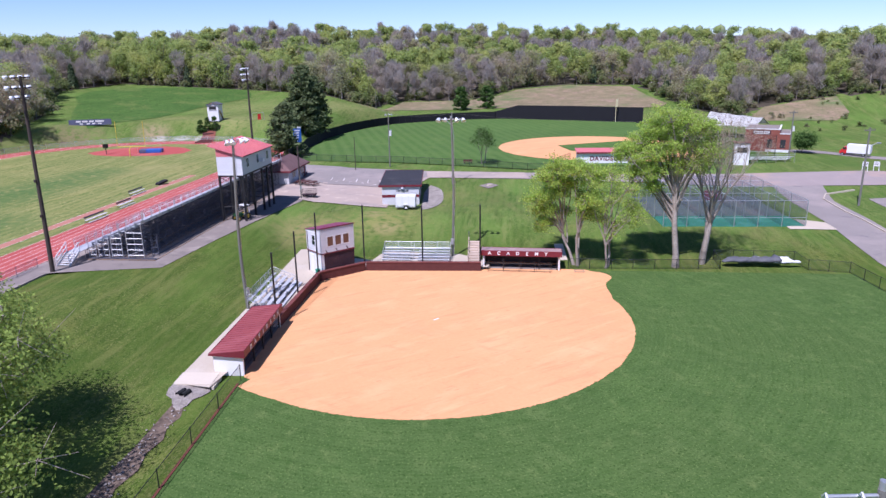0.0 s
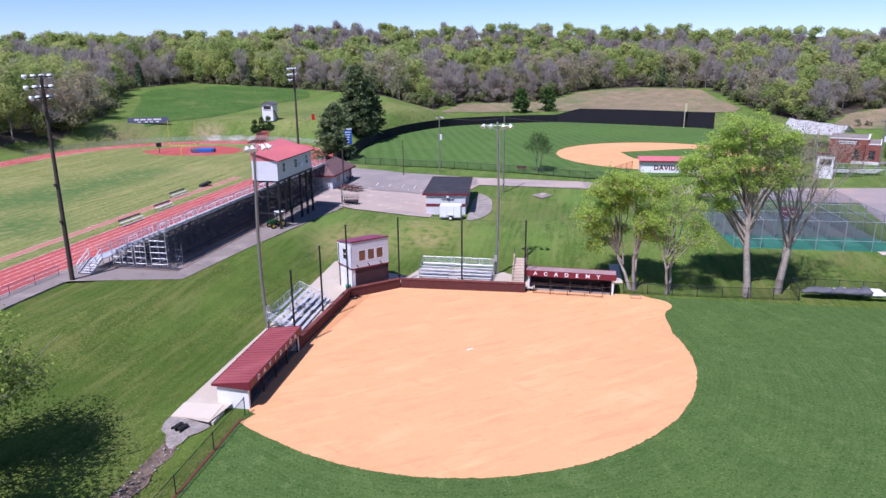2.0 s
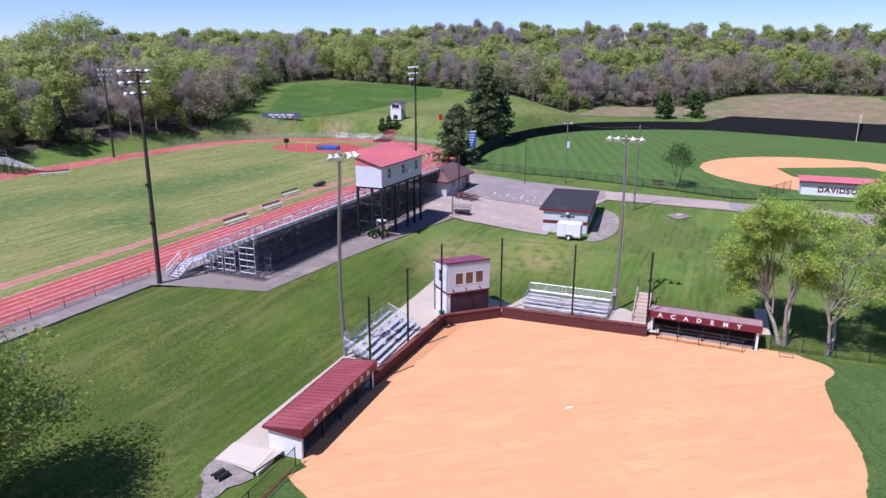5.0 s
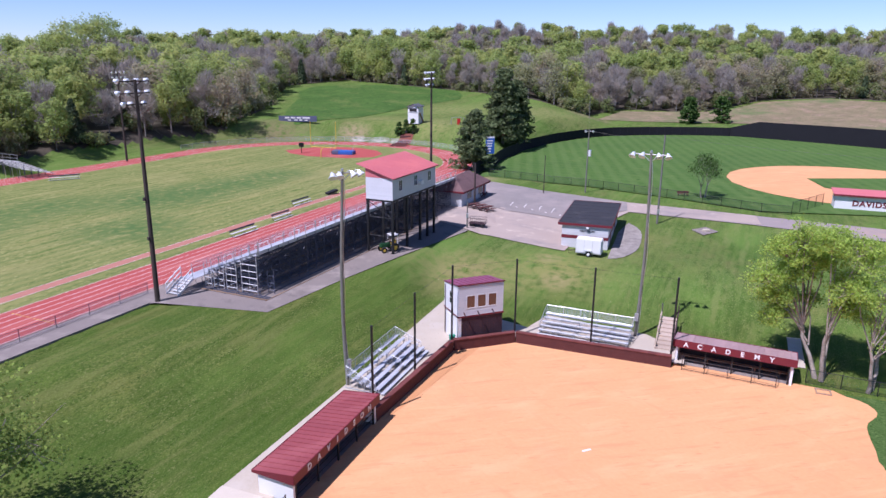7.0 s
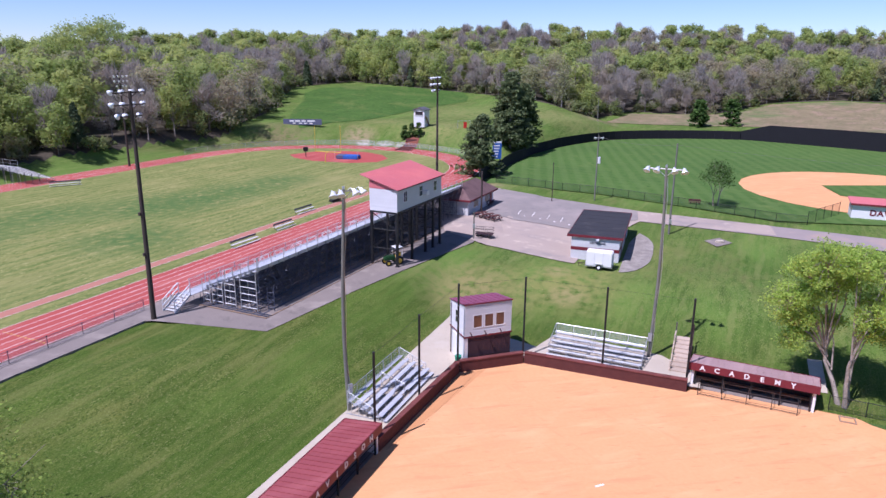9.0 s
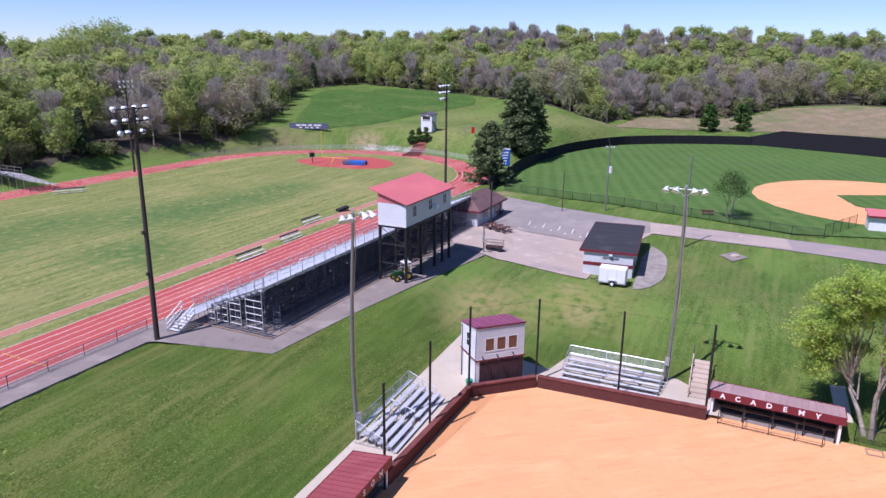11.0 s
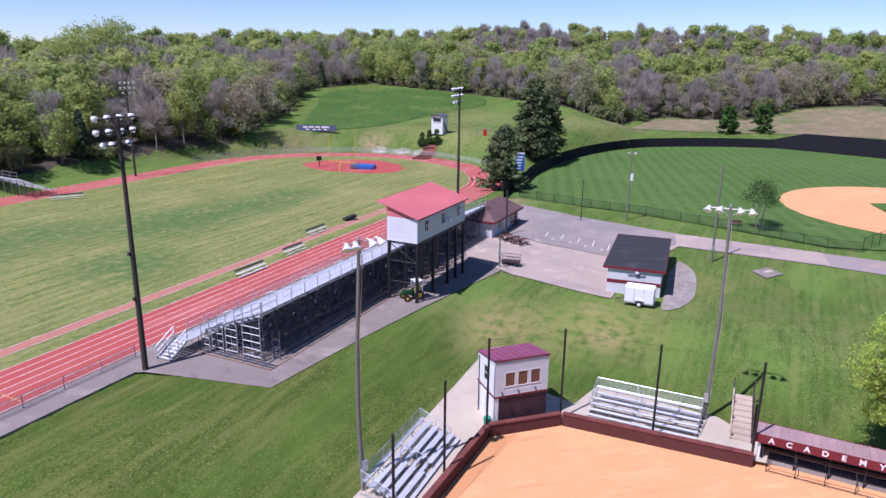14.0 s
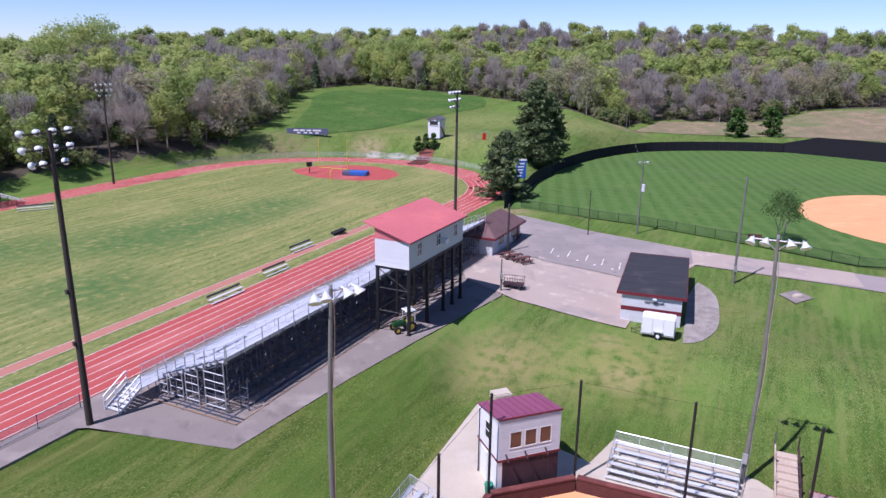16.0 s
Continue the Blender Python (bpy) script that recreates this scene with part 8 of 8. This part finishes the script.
def grow(r, height, stems=1, levels=4, spread=0.55, fork=0.30, kids=3, lean=0.12, ratio=0.74, trunk_r=0.28, up=0.25):
    """Limbs and twig ends of a broadleaf tree."""
    segs, tips = [], []

    def go(p, d, length, rad, lev):
        n = 3 if lev < 2 else 2
        for i in range(n):
            d2 = (d + Vector((r.gauss(0, 0.10), r.gauss(0, 0.10), r.gauss(0, 0.05) + up * 0.15))).normalized()
            q = p + d2 * length / n
            r2 = rad * (0.90 if i < n - 1 else 0.82)
            segs.append((tuple(p), tuple(q), rad, r2))
            p, d, rad = q, d2, r2
            if lev >= levels - 1:
                tips.append(tuple(p))
        if lev >= levels:
            tips.append(tuple(p))
            return
        m = kids if lev > 0 else kids + r.choice((0, 1))
        turn = r.uniform(0, 6.28)
        for k in range(m):
            a = turn + k * 6.28 / m + r.uniform(-0.5, 0.5)
            side = Vector((math.cos(a), math.sin(a), 0))
            s = spread * r.uniform(0.6, 1.35)
            nd = (d + (side - d * side.dot(d)) * s + Vector((0, 0, up * 0.5))).normalized()
            go(p, nd, length * ratio * r.uniform(0.75, 1.2), rad * 0.66, lev + 1)
    for k in range(stems):
        a = k * 6.28 / max(1, stems) + r.uniform(0, 1)
        d = Vector((math.cos(a) * lean * (stems > 1), math.sin(a) * lean * (stems > 1), 1)).normalized()
        o = Vector((math.cos(a) * 0.25 * (stems > 1), math.sin(a) * 0.25 * (stems > 1), -0.2))
        go(o, d, height * fork, trunk_r * (0.8 if stems > 1 else 1), 0)
    return segs, np.array(tips)


def shade_tree(x, y, height, seed, label, leaf="leaf", stems=2, leaves=9, size=0.26, name="shade_tree", spread=0.5, fuzz=0.75, wide=1.0, fork=0.30, trunk_r=0.3, droop=0.0, clear=0.1, levels=5, keep=1.0):
    r, rs = random.Random(seed), np.random.RandomState(seed)
    z = ground(x, y)
    e = thing(name, x, y, z, r.uniform(0, 360), label, "tree", "shade trees" if name == "shade_tree" else "")
    segs, tips = grow(r, height, stems, levels, spread, fork, 3, 0.16, 0.70, trunk_r, 0.22)
    k = height / max(1.0, tips[:, 2].max())
    sc = np.array([k * wide, k * wide, k])
    segs = [(np.array(a) * sc, np.array(b) * sc, c, d) for a, b, c, d in segs]
    tips = tips * sc
    V, Q = limbs_to_quads(segs, 6)
    quick_mesh("trunk", V, Q, "bark", e, "grey bark trunk and limbs")
    if leaves:
        tips = tips[rs.uniform(size=len(tips)) < keep]
        P = np.repeat(tips, leaves, 0) + rs.normal(scale=fuzz, size=(len(tips) * leaves, 3)) * np.array([1, 1, 0.75])
        P[:, 2] -= droop * rs.uniform(0, 1, len(P)) ** 2
        P = P[P[:, 2] > height * clear]
        V, Q = leaf_cards(P, np.array([0, 0, 0.8]), size, rs, 1.6, 0.75)
        quick_mesh("crown", V, Q, leaf, e, "loose crown of small leaves")
    return e


clump_tree(29.3, 50.5, 11, "shade tree with pale multi-stem trunk and fresh yellow-green leaves",
           [(-3.8, 10.2, 1.5), (-2.0, 11.4, 1.6), (-0.2, 11.6, 1.5), (1.2, 10.4, 1.4), (-4.7, 8.0, 1.3), (-2.9, 8.6, 1.4), (-1.0, 9.3, 1.5), (1.0, 8.4, 1.2), (-4.4, 6.0, 0.9), (-2.5, 6.4, 0.9), (-3.5, 4.8, 0.8), (0.8, 6.6, 0.9)],
           4.6, 3, 0.27, 900, 0.145)
clump_tree(32.2, 48.5, 12, "slim twin-stemmed shade tree with sparse fresh leaves",
           [(0.0, 11.0, 1.3), (-1.5, 9.9, 1.2), (1.6, 9.8, 1.2), (-1.9, 7.6, 1.1), (0.3, 8.5, 1.2), (2.2, 7.6, 1.1), (-1.3, 5.7, 0.9), (1.8, 5.7, 1.0), (0.3, 4.6, 0.8), (3.0, 6.5, 0.9)],
           4.2, 2, 0.22, 420, 0.13)
clump_tree(39.5, 46.0, 13, "tall shade tree with single grey trunk and dense spring crown",
           [(-5.5, 12.3, 1.5), (-5.0, 14.3, 1.6), (-3.4, 15.6, 1.7), (-1.7, 16.5, 1.7), (0.2, 16.3, 1.7), (1.8, 15.5, 1.5), (2.6, 13.8, 1.4), (-3.6, 13.3, 1.7), (-1.6, 14.2, 1.8), (0.5, 13.8, 1.6), (-4.8, 10.7, 1.2), (-2.7, 11.2, 1.4), (-0.6, 11.7, 1.3), (1.6, 11.9, 1.2), (-3.4, 9.4, 0.9), (-6.2, 13.2, 1.1)],
           8.2, 1, 0.38, 720, 0.15)
shade_tree(43.0, 45.9, 18.0, 14, "tall twin-stemmed tree with nearly bare grey twigs", leaf="budleaf", stems=2, leaves=1, size=0.09, wide=1.0, fork=0.36, trunk_r=0.46, fuzz=0.35, levels=6, spread=0.46)
shade_tree(-104, 197.5, 25.0, 26, "tall airy tree standing above the woods", leaf="woodsgreen", name="woodland_tree", stems=1, leaves=5, size=0.5, wide=1.25, fork=0.36, trunk_r=0.4, fuzz=0.9, clear=0.45)
shade_tree(40.2, 108.6, 7.2, 23, "small thin-leaved tree with bent pale branches beside the lane", leaf="leafdeep", name="young_tree", stems=2, leaves=2, size=0.16, wide=0.85, fork=0.2, trunk_r=0.17, keep=0.75, fuzz=0.35, spread=0.6)
shade_tree(106.9, 97.0, 3.6, 24, "small round dark green tree before the brick hall", leaf="leafdeep", name="young_tree", stems=1, leaves=9, size=0.2, wide=0.5, fork=0.2, trunk_r=0.1)


def conifer(x, y, height, radius, seed, label, name="pine_tree", mat="needle", n=3400, size=0.5, base=0.06, power=0.8, ragged=0.35):
    r, rs = random.Random(seed), np.random.RandomState(seed)
    e = thing(name, x, y, ground(x, y), r.uniform(0, 360), label, "tree")
    segs = [((0, 0, -0.3), (0, 0, height * 0.95), height * 0.022, 0.03)]
    P = []
    whorls = max(8, int(height * 1.5))
    for w in range(whorls):
        t = base + (1 - base) * (w + r.random() * 0.7) / whorls
        reach = radius * (1 - t) ** power + 0.15
        for k in range(6):
            a = r.uniform(0, 6.28)
            L_ = reach * r.uniform(1 - ragged, 1.12)
            end = (math.cos(a) * L_, math.sin(a) * L_, t * height + L_ * r.uniform(-0.12, 0.18))
            segs.append(((0, 0, t * height), end, 0.05, 0.015))
            m = max(3, int(n / whorls / 6))
            f = rs.uniform(0.25, 1.0, m) ** 0.7
            q = np.array([0, 0, t * height]) + (np.array(end) - np.array([0, 0, t * height])) * f[:, None]
            P.append(q + rs.normal(scale=0.13 * radius * 0.55 + 0.05, size=(m, 3)) * np.array([1, 1, 0.6]))
    V, Q = limbs_to_quads(segs, 4)
    quick_mesh("trunk", V, Q, "barkdark", e)
    V, Q = cards(np.concatenate(P), size, rs, 1.9, 0.4)
    quick_mesh("crown", V, Q, mat, e)
    return e


conifer(4.4, 133.4, 11.5, 4.6, 31, "dark blue-green pine beside the black fence", n=9000, size=0.34, power=0.62, ragged=0.5)
conifer(12.0, 161.5, 16.8, 5.4, 32, "tall dense dark pine beyond the scoreboard", n=15000, size=0.38, power=0.55)
conifer(15.6, 168.0, 14.5, 4.6, 33, "dark pine standing close behind its taller neighbour", n=8000, size=0.40, power=0.6)
for i, (x, y) in enumerate(((-13.6, 180.2), (-11.8, 179.8), (-10.0, 179.3))):
    conifer(x, y, 3.4 + 0.2 * i, 1.0, 40 + i, "slim upright evergreen shrub at the mulch bed", "shrub", "leafdeep", 2200, 0.24, 0.02, 0.85, 0.08)
for i, (x, y) in enumerate(((73.4, 217.0), (84.2, 219.5))):
    conifer(x, y, 8.2, 3.0, 50 + i, "rounded green cedar behind the black fence", "cedar_tree", "leafdeep", 3000, 0.45, 0.04, 0.42, 0.2)

# ---- woods ----
def edge_distance(x, y):
    best = 1e9
    for (ax, ay), (bx, by) in zip(FRONT, FRONT[1:]):
        dx, dy = bx - ax, by - ay
        t = min(1, max(0, ((x - ax) * dx + (y - ay) * dy) / (dx * dx + dy * dy)))
        best = min(best, math.hypot(x - ax - t * dx, y - ay - t * dy))
    return best


def crown_cloud(rs, h, rad, base, n, lumps):
    """Points on an uneven crown made of lumps."""
    c = np.stack([rs.normal(scale=rad * 0.42, size=lumps), rs.normal(scale=rad * 0.42, size=lumps), h * (base + (1 - base) * (0.15 + 0.75 * rs.uniform(0, 1, lumps) ** 0.8))], 1)
    keep = 1 - ((c[:, 2] / h - base) / (1 - base)) ** 2 * 0.55
    c[:, :2] *= keep[:, None]
    r_ = rad * rs.uniform(0.24, 0.42, lumps)
    i = rs.randint(0, lumps, n)
    d = rs.normal(size=(n, 3))
    d /= np.linalg.norm(d, axis=1, keepdims=True)
    P = c[i] + d * r_[i][:, None] * rs.uniform(0.62, 1.10, (n, 1)) * np.array([1, 1, 0.85])
    return P, c, d + np.array([0, 0, 0.45]), r_


def bank_tree(x, y, h, rad, seed, label):
    """A broad low-branched tree, leafy down to the ground."""
    r, rs = random.Random(seed), np.random.RandomState(seed)
    e = thing("bank_tree", x, y, ground(x, y), 0, label, "tree", "trees on the bank")
    P, c, out, r_ = crown_cloud(rs, h, rad, 0.03, 17000, 46)
    segs = [((0, 0, -0.4), (0.1, 0, h * 0.35), 0.26, 0.2), ((0.1, 0, h * 0.35), (0, 0.2, h * 0.85), 0.2, 0.04)]
    for q in c:
        s = np.array([0, 0, max(0.6, q[2] * 0.55)])
        segs.append((tuple(s), tuple(q), 0.08, 0.03))
        for m in range(4):
            segs.append((tuple(q), tuple(q + rs.normal(scale=rad * 0.2, size=3)), 0.03, 0.01))
    quick_mesh("trunk", *limbs_to_quads(segs, 5), "bark", e)
    quick_mesh("crown", *leaf_cards(P + rs.normal(scale=0.35, size=P.shape), out, 0.17, rs), "leafmid", e)


bank_tree(-23.6, 26.8, 11.0, 4.8, 21, "dense leafy tree on the bank above the brook")
bank_tree(-22.6, 20.2, 10.5, 4.8, 22, "dense leafy tree on the bank beside the field")


def lump_mesh(C, R, rs):
    """Small uneven closed lumps that fill the inside of a crown."""
    ring, rows = 5, 3
    V, Q = [], []
    for c, r_ in zip(C, R):
        at = len(V)
        for j in range(rows + 1):
            b = -math.pi / 2 + math.pi * j / rows
            for i in range(ring):
                a = 2 * math.pi * (i + 0.5 * (j % 2)) / ring
                k = r_ * rs.uniform(0.72, 1.0)
                V.append((c[0] + math.cos(b) * math.cos(a) * k, c[1] + math.cos(b) * math.sin(a) * k, c[2] + math.sin(b) * k * 0.85))
        for j in range(rows):
            for i in range(ring):
                a, b, c_, d = at + j * ring + i, at + j * ring + (i + 1) % ring, at + (j + 1) * ring + (i + 1) % ring, at + (j + 1) * ring + i
                Q += [(a, b, c_), (a, c_, d)]
    return np.array(V), np.array(Q)


def join(rows):
    V, Q, at = [], [], 0
    for v, q in rows:
        V.append(v)
        Q.append(q + at)
        at += len(v)
    return np.concatenate(V), np.concatenate(Q)


def make_variant(kind, seed, near=True):
    """(leaf quads, limb quads) of one woodland tree about its foot."""
    r, rs = random.Random(seed), np.random.RandomState(seed)
    if kind == "cedar":
        h, n = rs.uniform(8, 13), 800 if near else 420
        t = rs.uniform(0.03, 1, n) ** 0.9
        a = rs.uniform(0, 6.28, n)
        R_ = h * 0.21 * (1 - t) ** 0.6 * rs.uniform(0.6, 1.1, n) + 0.1
        P = np.stack([np.cos(a) * R_, np.sin(a) * R_, t * h], 1)
        core = lump_mesh([(0, 0, h * 0.25), (0, 0, h * 0.5)], [h * 0.15, h * 0.11], rs)
        return join([leaf_tris(P, np.stack([np.cos(a), np.sin(a), np.full(n, 0.5)], 1), 0.62, rs, 1.7), core]), limbs_to_quads([((0, 0, -0.5), (0, 0, h * 0.9), 0.2, 0.03)], 4)
    h = {"green": rs.uniform(13.5, 18.5), "olive": rs.uniform(13, 17.5), "bare": rs.uniform(13, 17.5), "shrub": rs.uniform(3.2, 6.5)}[kind]
    rad = h * {"green": 0.40, "olive": 0.38, "bare": 0.32, "shrub": 0.62}[kind]
    base = {"green": 0.06, "olive": 0.08, "bare": 0.10, "shrub": 0.0}[kind]
    n = {"green": 2500, "olive": 2000, "bare": 1800, "shrub": 520}[kind]
    lumps = {"green": 30, "olive": 30, "bare": 20, "shrub": 9}[kind]
    if not near:
        base, n, lumps = 0.30, int(n * 0.44), 14
    P, c, out, r_ = crown_cloud(rs, h, rad, base, n, lumps)
    segs = [((0, 0, -0.6), (0, 0, h * 0.3), h * 0.016, h * 0.013), ((0, 0, h * 0.3), (r.gauss(0, 0.3), r.gauss(0, 0.3), h * 0.85), h * 0.013, 0.04)]
    for q in c:
        s = np.array([0, 0, q[2] * 0.55])
        segs.append((tuple(s), tuple(q), h * 0.006, 0.03))
        if kind == "bare":
            for k in range(3):
                e_ = q + rs.normal(scale=rad * 0.34, size=3) + np.array([0, 0, 0.5])
                segs.append((tuple(q * 0.8 + s * 0.2), tuple(e_), 0.05, 0.018))
    limb = limbs_to_quads(segs, 3)
    if kind == "bare":
        d = P - np.array([0, 0, h * 0.35])
        d = d / np.linalg.norm(d, axis=1, keepdims=True) + rs.normal(scale=0.45, size=P.shape) + np.array([0, 0, 0.35])
        d /= np.linalg.norm(d, axis=1, keepdims=True)
        e_ = np.cross(d, rs.normal(size=P.shape))
        e_ /= np.linalg.norm(e_, axis=1, keepdims=True)
        f = 1.0 if near else 1.8
        a, b = d * rs.uniform(0.5, 1.1, (n, 1)) * f, e_ * 0.085 * f
        V = np.stack([P - a - b, P - a + b, P + a], 1).reshape(-1, 3)
        return (V, np.arange(n * 3).reshape(-1, 3)), limb
    size = {"green": 0.56, "olive": 0.48, "shrub": 0.48}[kind] * (1.0 if near else 1.5)
    P = P + rs.normal(scale=0.22, size=P.shape)
    if near:
        return leaf_tris(P, out, size, rs), limb
    return join([leaf_tris(P, out, size, rs), lump_mesh(c[:8], r_[:8] * 0.7, rs)]), limb


def woods():
    r = random.Random(5)
    kinds = {"green": 8, "olive": 6, "bare": 6, "cedar": 3, "shrub": 6}
    var, far = [{k: [make_variant(k, 100 + 17 * i + 7 * j, near) for i in range(n)] for j, (k, n) in enumerate(kinds.items())} for near in (True, False)]
    leaf = {k: [] for k in kinds}
    limb, poly = [], FRONT + OUTER

    def plant(k, x, y, near, trunk, s):
        leafq, limbq = (var if near else far)[k][r.randrange(len(var[k]))]
        a = r.uniform(0, 6.28)
        R = np.array([[math.cos(a), -math.sin(a), 0], [math.sin(a), math.cos(a), 0], [0, 0, 1]]) * s
        o = np.array([x, y, ground(x, y) - 0.1])
        leaf[k].append((leafq[0] @ R.T + o, leafq[1]))
        if trunk:
            limb.append((limbq[0] @ R.T + o, limbq[1]))

    cell, taken = 6.0, {}
    for tries in range(30000):
        x, y = r.uniform(-190, 300), r.uniform(60, 500)
        if y < abs(x) * 0.55 or not inside(x, y, poly):
            continue
        d = edge_distance(x, y)
        if d > 170:
            continue
        gap = 4.9 + min(4.6, d * 0.07)
        cx, cy = int(x // cell), int(y // cell)
        m = int(gap // cell) + 1
        if any((x - a) ** 2 + (y - b) ** 2 < gap * gap for i in range(-m, m + 1) for j in range(-m, m + 1) for a, b in taken.get((cx + i, cy + j), ())):
            continue
        taken.setdefault((cx, cy), []).append((x, y))
        patch = noise.noise((x * 0.018, y * 0.018, 3.0)) + 0.35 * noise.noise((x * 0.06, y * 0.06, 9.0))
        roll = r.random()
        if roll < 0.05:
            k = "cedar"
        else:
            g = roll + patch * 1.3 - 0.06 * (d > 22) + 0.14 * step(70, 130, x) - 0.10 * (x < -30) + (0.14 if d < 9 else -0.04)
            k = "green" if g < 0.50 else ("olive" if g < 0.72 else "bare")
        plant(k, x, y, d < 22, d < 11 or (k == "bare" and d < 45), (r.uniform(0.80, 1.12) if d < 30 else r.uniform(0.90, 1.04)) * (0.82 if d < 6 else 1.0))
    # rounded tops of the farther woods
    C, R = [], []
    while len(C) < 420:
        x, y = r.uniform(-260, 380), r.uniform(330, 640)
        if inside(x, y, poly) and edge_distance(x, y) > 120 and y > abs(x) * 0.8:
            C.append((x, y, ground(x, y) + r.uniform(1.0, 4.5)))
            R.append(r.uniform(4.0, 6.0))
    leaf["green"].append(lump_mesh(C, R, np.random.RandomState(8)))
    # undergrowth along the edge
    for (ax, ay), (bx, by) in zip(FRONT, FRONT[1:]):
        length = math.hypot(bx - ax, by - ay)
        for k in range(int(length / 1.7)):
            t, w = r.random(), r.uniform(-1.2, 6.5)
            x, y = lerp(ax, bx, t) - (by - ay) / length * w, lerp(ay, by, t) + (bx - ax) / length * w
            if 100 < y and abs(x) < 215 and y > abs(x) * 0.6 and r.random() < 0.8:
                plant("shrub", x, y, True, r.random() < 0.3, r.uniform(0.55, 1.1))
    # loose brush on the slope behind the brick hall
    for k in range(46):
        x, y = r.uniform(150, 225), r.uniform(128, 170)
        if not inside(x, y, poly):
            plant("shrub", x, y, True, True, r.uniform(0.2, 0.5))

    for k, mat, label in (("green", "woodsgreen", "broadleaf woodland crowns in fresh spring green"), ("olive", "woodsolive", "budding woodland crowns in olive and brown"), ("bare", "twig", "thin grey twigs of nearly bare woodland trees"), ("cedar", "cedarleaf", "dark evergreen cedars among the woods"), ("shrub", "brush", "leafy undergrowth along the edge of the woods")):
        ob = quick_mesh("woods_" + {"green": "broadleaf", "olive": "budding", "bare": "bare", "cedar": "cedar", "shrub": "undergrowth"}[k], *join(leaf[k]), mat)
        tagged(ob, label, "woods", "", "stuff")
    ob = quick_mesh("woods_trunks", *join(limb), "barkdark")
    tagged(ob, "grey-brown trunks and bare branches of the woods", "woods", "", "stuff")


woods()
